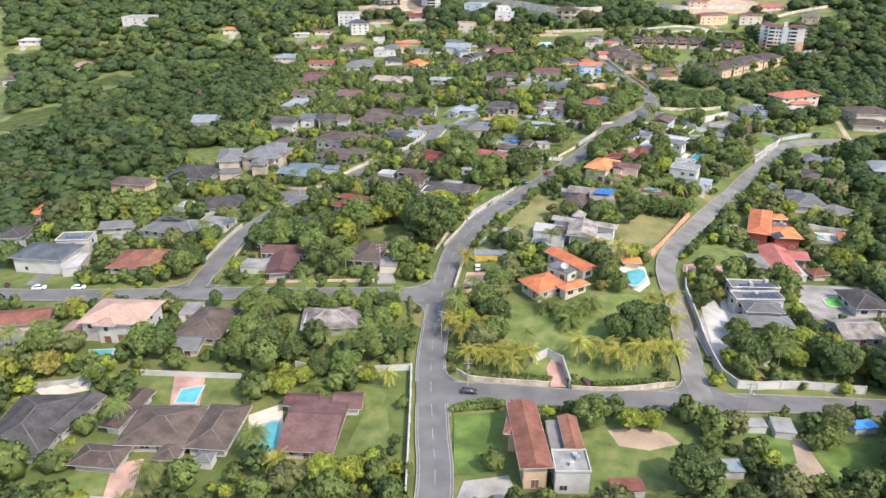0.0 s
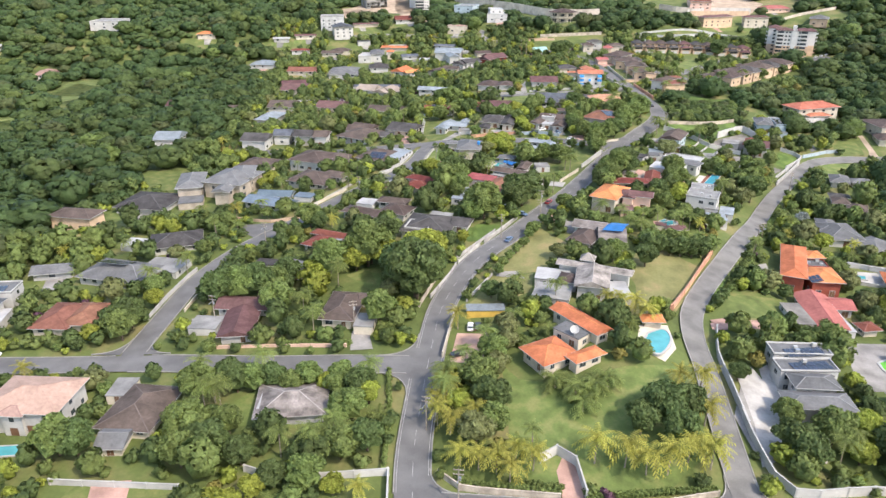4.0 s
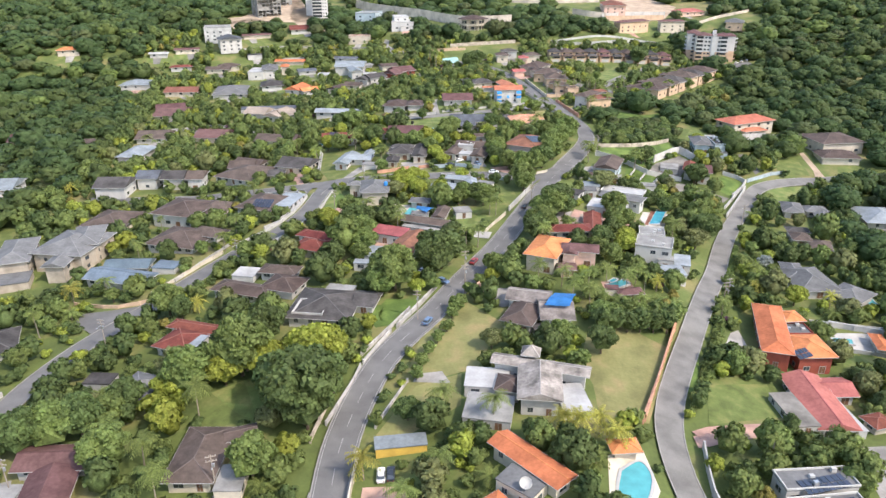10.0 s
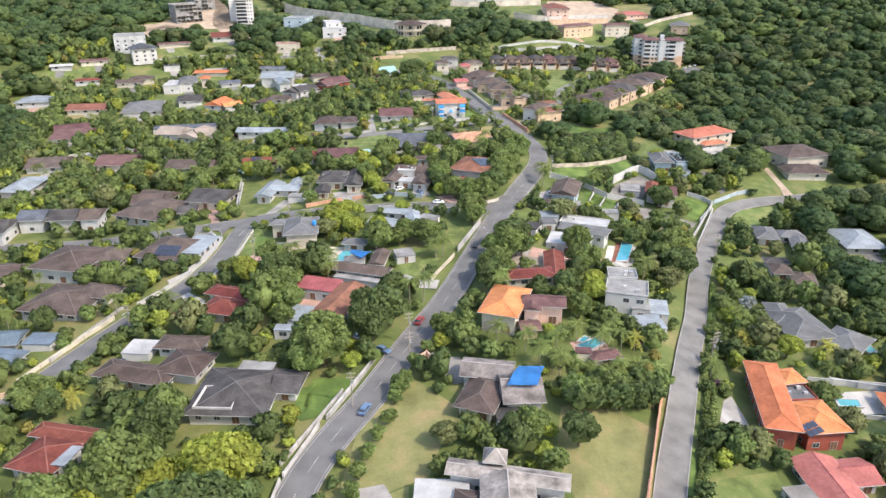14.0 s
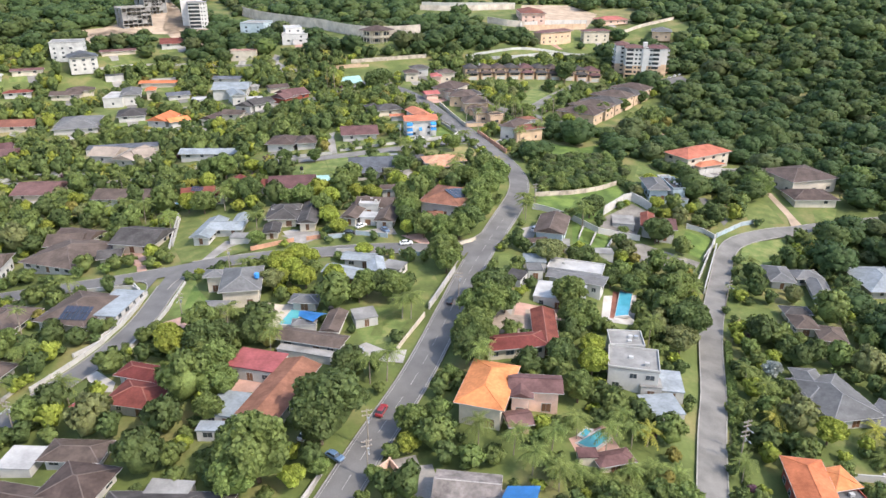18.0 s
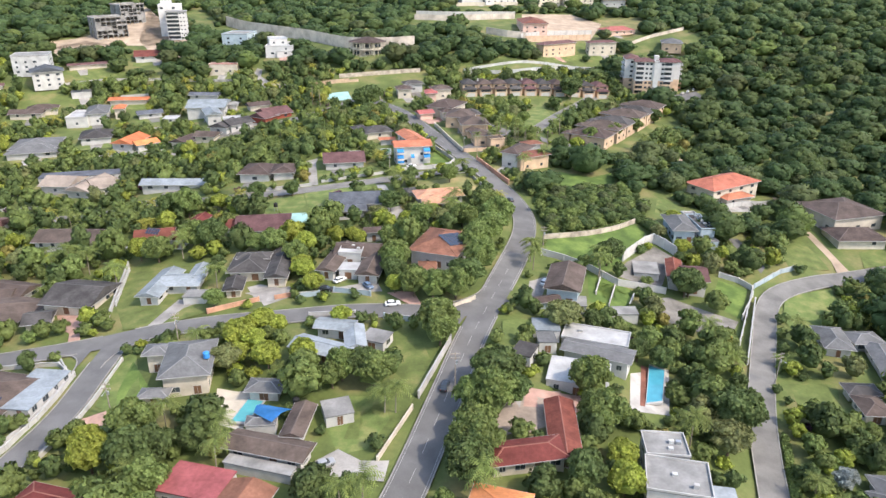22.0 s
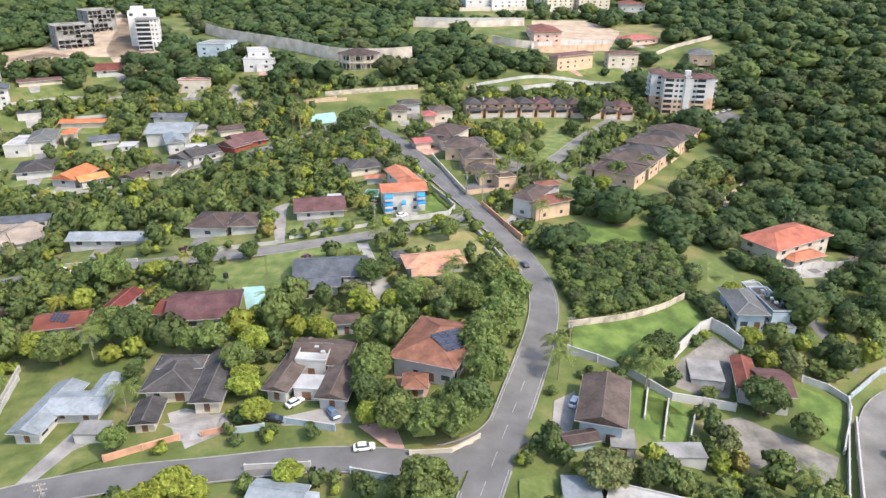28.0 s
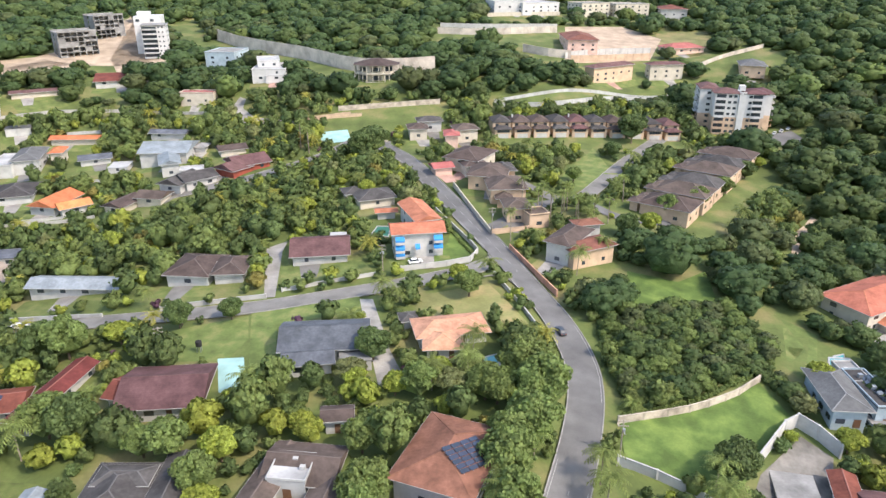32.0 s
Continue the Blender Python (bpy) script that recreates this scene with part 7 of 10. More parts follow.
car(-34.7, 212.8, 98, CAR_WHITE, 'white van parked on a paved forecourt')
car(-32.7, 213.1, 97, CAR_BLACK, 'black car parked on a paved forecourt')
car(-35.7, 198.9, 32, CAR_BLACK, 'dark car parked by a gate')
car(4.9, 150.6, 7, CAR_WHITE, 'white car on the side road')
car(-25.7, 147.9, 7, CAR_BLACK, 'black car at the side road')
car(-13.7, 396.9, 7, CAR_WHITE, 'white estate car parked at the kerb')
car(-29.7, 412.0, 44, CAR_WHITE, 'white pickup parked on a drive')
car(-21.0, 407.7, -60, CAR_BLUE, 'dark blue car parked on a drive')
car(-33.2, 406.8, -16, CAR_BLACK, 'black car parked at a gate')
car(-97.4, 295.4, 46, CAR_BLACK, 'dark car parked on a drive')
car(-28.3, 296.8, -38, CAR_BLUE, 'light blue car parked at the kerb')
car(-35.2, 303.8, 66, CAR_WHITE, 'white car parked under a tree')
car(-26.4, 334.3, 25, CAR_GREY, 'grey car parked in a yard')
car(-114.5, 491.3, -0, CAR_WHITE, 'white pickup parked in a lane')
car(96.3, 640.7, 52, CAR_WHITE, 'white car parked on the estate')
car(86.4, 629.8, 54, CAR_BLACK, 'dark car parked on the estate')
car(174.1, 680.4, 56, CAR_WHITE, 'white car parked beside the tower')
car(178.7, 682.9, 56, CAR_WHITE, 'white car parked beside the tower')
car(183.3, 685.4, 56, CAR_WHITE, 'white car parked beside the tower')
car(32.5, 413.6, 62, CAR_WHITE, 'white car parked in a yard')
car(54.0, 239.9, 18, CAR_GREY, 'grey car parked on a drive')
car(-177.6, 176.2, 20, CAR_WHITE, 'white van parked in the lane')
car(-164.3, 178.7, 20, CAR_WHITE, 'white car parked in the lane')
car(-7.3, 518.0, 18, CAR_WHITE, 'white car parked behind a wall')
car(-30.9, 273.0, 72, CAR_BLUE, 'dark blue car on the road')
car(31.4, 481.5, 103, CAR_BLACK, 'black car driving on the road')
house('house', 'single-storey white house with a maroon shingle roof', 'house', -225.0, 539.8, 23.9, [(0.0, 0.0, 18.3, 15.7, 0, 2.4, 'gable', R_MAROON, WHITE)], 0.40)
house('house', 'single-storey white house with a brick-red tile roof', 'house', -258.5, 636.8, 19.6, [(0.0, 0.0, 17.0, 7.9, 0, 2.4, 'hip', R_RED, WHITE)], 0.40)
house('house', 'single-storey cream house with a maroon shingle roof', 'house', -263.8, 663.8, 21.9, [(0.0, 0.0, 19.9, 7.0, 0, 2.4, 'gable', R_MAROON, CREAM)], 0.40)
house('house', 'single-storey white house with a white coated flat roof', 'house', -282.1, 651.6, 15.7, [(0.0, 0.0, 15.1, 6.4, 0, 2.4, 'gable', R_WHITE, WHITE)], 0.40)
house('house', 'single-storey cream house with a brown shingle roof', 'house', -224.1, 646.5, 19.1, [(0.0, 0.0, 17.4, 12.3, 0, 2.4, 'hip', R_BROWN, CREAM)], 0.40)
house('house', 'single-storey white house with a maroon shingle roof', 'house', -272.9, 463.5, 11.0, [(0.0, 0.0, 18.3, 14.5, 0, 2.4, 'gable', R_MAROON, WHITE)], 0.40)
house('house', 'single-storey cream house with a brown shingle roof', 'house', -230.1, 456.4, 9.3, [(0.0, 0.0, 11.5, 14.5, 0, 2.4, 'gable', R_BROWN, CREAM)], 0.40)
house('house', 'two-storey white house with a pale blue-grey sheet roof', 'house', -231.8, 381.6, 13.2, [(0.0, 0.0, 14.3, 17.8, 0, 4.7, 'gable', R_PALE, WHITE)], 0.40)
house('house', 'single-storey white house with a charcoal shingle roof', 'house', -176.8, 602.8, 17.6, [(0.0, 0.0, 16.2, 19.9, 0, 2.4, 'hip', R_DARK, WHITE)], 0.40)
awning(-12.0, 520.8, 27.64, 9.0, 2.8)
awning(-12.0, 520.8, 24.94, 9.0, 2.8)
awning(-12.0, 520.9, 22.94, 9.0, 2.8)
awning(-0.4, 522.8, 27.56, 9.0, 2.8)
awning(-0.4, 522.9, 24.87, 9.0, 2.8)
awning(-6.7, 521.8, 25.00, 9.0, 1.5)
water_tank(-56.6, 365.0, 19.44, TANKBLUE, 'bright blue plastic water tank on a roof')
dish(-5.5, 204.2, 12.09)
water_tank(-34.3, 352.2, 14.81, BLACK, 'black plastic water tank on a stand')
water_tank(-17.7, 472.3, 21.19, BLACK, 'black plastic water tank on a stand')
water_tank(-58.3, 470.7, 19.70, BLACK, 'black plastic water tank on a stand')
patch('driveway', [(-260.3, 785.7), (-253.8, 802.3), (-242.8, 841.8), (-249.9, 889.0), (-251.0, 922.4), (-230.0, 887.8), (-204.9, 833.0), (-168.7, 803.8), (-157.6, 785.9), (-192.3, 776.8), (-232.2, 771.5), (-262.1, 749.7), (-275.3, 773.9)], SOIL, 0.075, 'bare peach-coloured earth of a building site', 'driveway')
patch('lawn', [(-210.1, 899.4), (-202.1, 931.0), (-174.8, 869.6), (-158.6, 797.7), (-168.9, 806.9)], GRASS, 0.05, 'rough green slope beside the tower', 'lawn')
patch('lawn', [(-268.5, 761.5), (-250.5, 773.4), (-237.0, 770.6), (-237.0, 739.6), (-248.9, 725.6)], LAWN, 0.05, 'open green slope below the building site', 'lawn')
patch('lawn', [(-227.0, 695.8), (-206.1, 708.1), (-198.1, 699.9), (-195.9, 691.2), (-215.3, 683.2)], LAWN, 0.05, 'mown lawn before a long house', 'lawn')
garden_wall([(-224.8, 679.6), (-211.4, 687.2), (-194.4, 694.6), (-162.2, 696.5)], 1.6, BOUNDARY, 'painted masonry garden wall')
garden_wall([(-162.0, 695.8), (-130.8, 692.5), (-109.1, 689.7)], 1.4, BOUNDARY, 'painted masonry garden wall')
patch('driveway', [(-106.4, 688.2), (-110.5, 697.9), (-109.3, 709.6), (-105.4, 706.3), (-104.6, 695.9), (-96.2, 685.3), (-74.5, 679.1), (-73.8, 674.9), (-100.9, 679.8)], CONCRETE, 0.075, 'pale lane climbing the hillside', 'driveway')
patch('lawn', [(31.4, 842.9), (85.9, 855.1), (76.2, 789.3), (68.4, 800.0), (46.7, 809.7)], GRASS, 0.05, 'rough grass terrace on the hillside', 'lawn')
garden_wall([(-0.9, 848.9), (33.7, 846.8), (87.1, 863.1)], 4.5, RETAIN, 'pale stepped retaining wall on the hillside')
garden_wall([(55.0, 798.0), (70.5, 788.2), (84.8, 785.8)], 5.0, RETAIN, 'pale stepped retaining wall on the hillside')
garden_wall([(81.0, 784.9), (105.6, 798.3), (143.1, 811.6)], 4.0, WHITE, 'white retaining wall below a building site')
patch('lawn', [(164.5, 875.7), (203.4, 877.0), (198.3, 849.4), (175.3, 804.2), (164.3, 799.3), (161.4, 808.5), (151.3, 813.2)], DRY, 0.05, 'dry grassy slope between hillside houses', 'lawn')
garden_wall([(168.7, 783.6), (192.7, 800.3), (222.0, 817.4)], 2.5, RETAIN, 'pale wall along a hillside lane')
patch('lawn', [(68.6, 706.3), (144.2, 747.9), (161.1, 758.6), (159.0, 751.5), (140.4, 734.8), (66.8, 694.2)], GRASS, 0.05, 'grassy bank behind the terrace', 'lawn')
garden_wall([(30.6, 691.9), (67.3, 697.4), (110.6, 723.4), (153.8, 745.8)], 2.2, GREYWALL, 'grey wall behind the terrace')
patch('driveway', [(167.9, 679.4), (184.2, 683.6), (185.3, 673.0), (178.0, 662.8), (163.1, 667.6)], ASPHALT, 0.075, 'asphalt car park beside the tower', 'driveway')
garden_wall([(-63.1, 680.1), (-40.1, 682.4)], 1.6, PEACH, 'painted masonry garden wall')
hedge([(-120.0, 250.7), (-116.5, 261.3), (-112.4, 274.4)], 1.2, 'clipped green garden hedge')
hedge([(-84.1, 196.5), (-75.7, 198.0), (-66.5, 199.6)], 1.5, 'tall clipped green box hedge')
patch('driveway', [(-68.0, 205.9), (-63.1, 206.4), (-59.4, 198.2), (-65.4, 196.5)], CONCRETE, 0.075, 'pale concrete driveway', 'driveway')
patch('driveway', [(-118.8, 205.9), (-112.7, 208.6), (-109.3, 202.9), (-112.5, 199.2)], CONCRETE, 0.075, 'pale concrete driveway', 'driveway')
hedge([(79.1, 351.8), (67.6, 320.0), (57.2, 291.5), (47.6, 267.9), (40.8, 252.4)], 1.6, 'loose green hedgerow along a lane')
house('house', 'single-storey white house with a blue-grey slate roof', 'house', -160.7, 542.8, 11.7, [(0.0, 0.0, 34.8, 9.0, 0, 2.7, 'flat', R_SLATE, WHITE)], 0.40)
patch('driveway', [(119.2, 498.0), (142.7, 502.3), (138.7, 487.8), (113.3, 480.8)], CONCRETE, 0.075, 'pale concrete driveway', 'driveway')
patch('driveway', [(14.0, 354.6), (16.8, 355.8), (15.3, 350.5)], CONCRETE, 0.075, 'pale concrete driveway', 'driveway')
house('shed', 'low unfinished concrete shed in a walled yard', 'shed', 70.3, 431.5, -13.0, [(0.0, 0.0, 8.3, 10.0, 0, 1.3, 'flat', R_CONC, GREYWALL)], 0.40)
patch('driveway', [(-109.9, 403.8), (-107.4, 405.9), (-101.0, 401.9), (-97.5, 393.5), (-98.3, 391.6), (-96.0, 386.5), (-99.3, 386.5), (-101.3, 392.1), (-105.9, 396.6)], PAVING, 0.075, 'reddish paved turning drive', 'driveway')
garden_wall([(-99.7, 432.8), (-92.8, 397.1)], 1.6, WHITE, 'painted masonry garden wall')
garden_wall([(-96.9, 377.5), (-94.2, 373.9), (-91.9, 359.7), (-94.1, 350.9), (-96.3, 345.7)], 1.0, WHITE, 'painted masonry garden wall')
patch('lawn', [(-82.3, 375.7), (-79.4, 380.6), (-72.1, 362.5), (-77.4, 355.7), (-80.7, 357.6)], LAWN, 0.05, 'mown green lawn beside a drive', 'lawn')
patch('driveway', [(-82.2, 353.2), (-77.4, 355.7), (-72.0, 360.3), (-70.6, 353.9), (-78.3, 349.8)], PAVING, 0.075, 'reddish paved drive', 'driveway')
patch('lawn', [(-30.2, 352.6), (-25.4, 356.5), (-15.1, 355.9), (-13.7, 347.6), (-18.2, 338.7), (-23.9, 337.3), (-26.1, 342.7)], LAWN, 0.05, 'mown green lawn by a courtyard house', 'lawn')
patch('lawn', [(-12.7, 379.8), (-6.2, 379.5), (-3.7, 369.0), (-7.3, 357.6), (-12.6, 364.7)], LAWN, 0.05, 'mown green lawn by the roadside', 'lawn')
patch('driveway', [(-28.4, 335.9), (-24.1, 339.0), (-19.2, 335.4), (-13.5, 335.1), (-14.5, 329.4), (-28.0, 331.8)], CONCRETE, 0.075, 'pale concrete driveway', 'driveway')
hedge([(-28.3, 141.6), (-22.5, 145.2), (-16.8, 145.8)], 1.2, 'clipped green garden hedge')
hedge([(8.9, 147.5), (22.0, 150.2)], 1.3, 'clipped green garden hedge')
hedge([(26.1, 150.6), (33.6, 152.3), (40.5, 152.5)], 1.3, 'clipped green garden hedge')
hedge([(-16.6, 157.8), (-5.7, 157.7)], 1.0, 'clipped green garden hedge')
hedge([(-52.2, 188.9), (-47.5, 172.0), (-44.1, 155.2)], 1.6, 'loose green hedgerow beside the main road')
patch('driveway', [(71.8, 238.9), (94.5, 243.3), (93.0, 220.4), (70.2, 213.8)], CONCRETE, 0.075, 'pale stained paved yard', 'driveway')
pool([(79.5, 229.5), (83.2, 232.0), (89.1, 232.7), (90.4, 229.7), (87.4, 226.7), (80.5, 225.1)], GREENPOOL, 'bright green garden pool')
house('house', 'single-storey white house with a broad grey shingle roof', 'house', 94.6, 324.2, 6.4, [(0.0, 0.0, 14.5, 19.1, 0, 2.8, 'hip', R_GREY, WHITE), (-2.1, 6.0, 7.1, 14.6, -14, 2.7, 'hip', R_GREY, WHITE), (10.0, -9.2, 11.0, 12.7, -56, 2.6, 'hip', R_GREY, WHITE)], 0.40)
house('house', 'white two-storey house with slate roofs and solar panels', 'house', -186.8, 192.7, 4.5, [(0.0, 0.0, 20.2, 14.4, 0, 5.6, 'hip', R_SLATE, WHITE), (2.9, 12.4, 12.0, 8.1, 12, 6.0, 'flat', R_GREY, WHITE), (11.1, -1.1, 5.7, 12.8, 15, 3.0, 'flat', R_WHITE, WHITE)], 0.40)
solar_array([(-186.6, 201.1), (-179.9, 203.3), (-182.7, 206.9), (-188.8, 204.6)], 6.5, 5, 2)
house('house', 'single-storey cream house with a bright orange tile roof', 'house', -222.6, 235.2, 17.8, [(0.0, 0.0, 10.8, 13.0, 0, 2.6, 'hip', R_ORANGE, CREAM)], 0.40)
house('house', 'single-storey grey concrete house with a grey shingle roof', 'house', -182.5, 227.0, 22.4, [(0.0, 0.0, 14.2, 8.8, 0, 2.4, 'gable', R_GREY, GREYWALL)], 0.40)
patch('driveway', [(-142.2, 128.6), (-130.9, 132.8), (-127.3, 138.9), (-124.2, 137.0), (-126.5, 129.5), (-139.5, 125.7)], CONCRETE, 0.075, 'pale concrete driveway', 'driveway')
patch('driveway', [(-57.1, 411.1), (-53.5, 412.5), (-44.4, 408.4), (-42.2, 406.5), (-47.1, 402.1), (-52.5, 401.7)], CONCRETE, 0.075, 'pale concrete forecourt', 'driveway')
patch('driveway', [(28.0, 414.1), (33.9, 418.6), (30.3, 407.6), (26.7, 398.8), (24.0, 396.5)], CONCRETE, 0.075, 'pale concrete driveway', 'driveway')
patch('driveway', [(109.2, 456.8), (113.6, 457.2), (115.4, 438.0), (112.1, 434.0)], ASPHALT, 0.075, 'narrow asphalt lane behind a wall', 'driveway')
patch('driveway', [(-8.3, 425.2), (0.4, 418.7), (-1.6, 410.4), (-6.8, 415.1)], PAVING, 0.075, 'reddish paved drive', 'driveway')
patch('driveway', [(-23.0, 410.4), (-18.5, 411.1), (-16.8, 405.0), (-31.3, 405.0), (-32.9, 407.6)], CONCRETE, 0.075, 'pale concrete driveway', 'driveway')
garden_wall([(115.4, 481.6), (130.7, 492.2), (146.9, 496.7)], 2.2, WHITE, 'white terrace wall beside a villa')
patch('lawn', [(92.8, 497.3), (101.3, 490.6), (91.2, 471.4), (81.8, 464.7)], GRASS, 0.05, 'rough grass beside the wood', 'lawn')
patch('driveway', [(117.2, 536.1), (131.7, 564.2), (147.5, 582.8), (148.6, 579.7), (133.6, 561.8), (119.6, 534.1)], SOIL, 0.075, 'pale dirt track into the wood', 'driveway')
patch('lawn', [(47.9, 420.6), (54.6, 423.3), (61.5, 416.5), (55.2, 403.4), (48.4, 403.7), (46.1, 408.4)], RICH, 0.05, 'rough green grass between low walls', 'lawn')
garden_wall([(52.3, 421.8), (48.3, 411.4)], 1.0, BOUNDARY, 'painted masonry garden wall')
garden_wall([(56.6, 419.1), (50.7, 405.1)], 1.0, BOUNDARY, 'painted masonry garden wall')
garden_wall([(62.7, 417.2), (55.9, 403.6)], 1.4, GREYWALL, 'painted masonry garden wall')
house('outbuilding', 'low roofless white outbuilding', 'outbuilding', 52.1, 400.2, -3.0, [(0.0, 0.0, 11.0, 5.1, 0, 1.8, 'flat', R_CONC, WHITE)], 0.40)
house('house', 'single-storey white house with a blue-grey slate roof', 'house', -135.1, 669.5, -3.6, [(0.0, 0.0, 19.1, 8.0, 0, 2.4, 'gable', R_SLATE, WHITE)], 0.40)
house('house', 'two-storey cream house with a brown shingle roof', 'house', -10.6, 659.4, 7.6, [(0.0, 0.0, 10.3, 11.8, 0, 4.7, 'hip', R_BROWN, CREAM)], 0.40)
house('house', 'single-storey white house with a grey shingle roof', 'house', -210.7, 670.2, 23.3, [(0.0, 0.0, 11.6, 7.4, 0, 2.8, 'flat', R_GREY, WHITE)], 0.40)
house('house', 'single-storey white house with a white coated flat roof', 'house', -145.4, 632.6, 7.8, [(0.0, 0.0, 8.5, 10.5, 0, 2.4, 'flat', R_WHITE, WHITE)], 0.40)
house('house', 'single-storey white house with a flat concrete roof', 'house', -113.8, 651.5, 1.4, [(0.0, 0.0, 6.7, 8.2, 0, 2.4, 'hip', R_CONC, WHITE)], 0.40)
house('house', 'single-storey cream house with a brown shingle roof', 'house', -97.7, 645.6, 26.9, [(0.0, 0.0, 13.6, 9.7, 0, 2.4, 'gable', R_BROWN, CREAM)], 0.40)
house('house', 'single-storey cream house with a charcoal shingle roof', 'house', -28.2, 655.9, 8.2, [(0.0, 0.0, 8.1, 7.9, 0, 2.4, 'hip', R_DARK, CREAM)], 0.40)
garden_wall([(-187.8, 672.1), (-171.6, 674.4)], 1.5, WHITE, 'painted masonry garden wall')
garden_wall([(-161.4, 577.6), (-147.9, 581.1)], 1.0, WHITE, 'painted masonry garden wall')
garden_wall([(-165.7, 615.0), (-132.5, 620.0)], 1.2, WHITE, 'painted masonry garden wall')
patch('driveway', [(-6.0, 167.4), (-2.5, 164.5), (-1.1, 155.2), (-5.4, 154.4), (-7.2, 162.3)], PAVING, 0.075, 'reddish paved entrance drive', 'driveway')
patch('driveway', [(43.9, 213.7), (49.4, 220.2), (51.8, 217.2), (51.1, 198.4), (57.3, 192.8), (52.4, 180.3), (45.6, 186.4), (43.7, 198.0)], PALECONC, 0.075, 'pale concrete drive beside a villa', 'driveway')
patch('lawn', [(47.1, 284.5), (49.0, 285.8), (38.7, 250.3), (35.2, 249.7)], RICH, 0.05, 'green verge between a wall and a lane', 'lawn')
patch('lawn', [(-373.6, 383.2), (-365.1, 409.3), (-342.2, 397.2), (-337.4, 361.0), (-354.8, 357.6)], GRASS, 0.05, 'open grassy clearing in the wood', 'lawn')
patch('lawn', [(-366.4, 460.3), (-362.1, 481.4), (-344.0, 463.1), (-341.7, 434.8)], GRASS, 0.05, 'open grassy clearing in the wood', 'lawn')
patch('driveway', [(-31.1, 248.9), (-25.0, 250.3), (-22.4, 245.3), (-31.9, 245.5)], CONCRETE, 0.075, 'worn concrete forecourt', 'driveway')
patch('driveway', [(-20.6, 294.6), (-11.8, 297.0), (-9.8, 289.5), (-10.6, 287.1), (-15.6, 293.3)], CONCRETE, 0.075, 'pale concrete driveway', 'driveway')
hedge([(-108.0, 287.7), (-104.0, 294.6), (-102.3, 301.0), (-100.0, 310.7)], 1.1, 'clipped green garden hedge')
hedge([(29.4, 322.5), (37.1, 327.1)], 1.2, 'clipped green garden hedge')
garden_wall([(-116.4, 298.8), (-112.8, 310.8), (-107.8, 326.1)], 0.8, BOUNDARY, 'painted masonry garden wall')
garden_wall([(-19.2, 292.1), (-17.0, 294.5), (-14.8, 290.8)], 1.6, PINK, 'pink rendered gateway wall')
patch('lawn', [(-217.3, 319.9), (-210.9, 337.5), (-197.4, 346.2), (-186.2, 311.2), (-206.5, 311.8)], LAWN, 0.05, 'sloping lawn behind a mansion', 'lawn')


# ---- the large buildings on the far slope ----
def shell(name, label, category, x, y, rz, size, group=""):
    """An empty thing on the land, its ground kept free of trees also before it."""
    w, d = size
    c, sn = math.cos(radians(rz)), math.sin(radians(rz))
    keep_box(x - sn * d / 2, y + c * d / 2, rz, w, d, 2.0)
    keep_box(x + sn * 8, y - c * 8, rz, w, 18, 1.0)
    return thing(name, x, y, ground(x, y), rz, label, category, group)


def prism(bm, ring, z0, z1, ring_top=None):
    loft(bm, [[(px, py, z0) for px, py in ring], [(px, py, z1) for px, py in (ring_top or ring)]])


def roof_part(t, cx, cy, w, d, z, rise, kind, roof, turn=0):
    bm = bmesh.new()
    hip_roof(bm, w, d, z, rise, kind)
    bmesh.ops.recalc_face_normals(bm, faces=bm.faces[:])
    ob = part("roof", bm, roof, t)
    ob.matrix_basis = pose(cx, cy, 0, 0, 0, turn)
    return ob


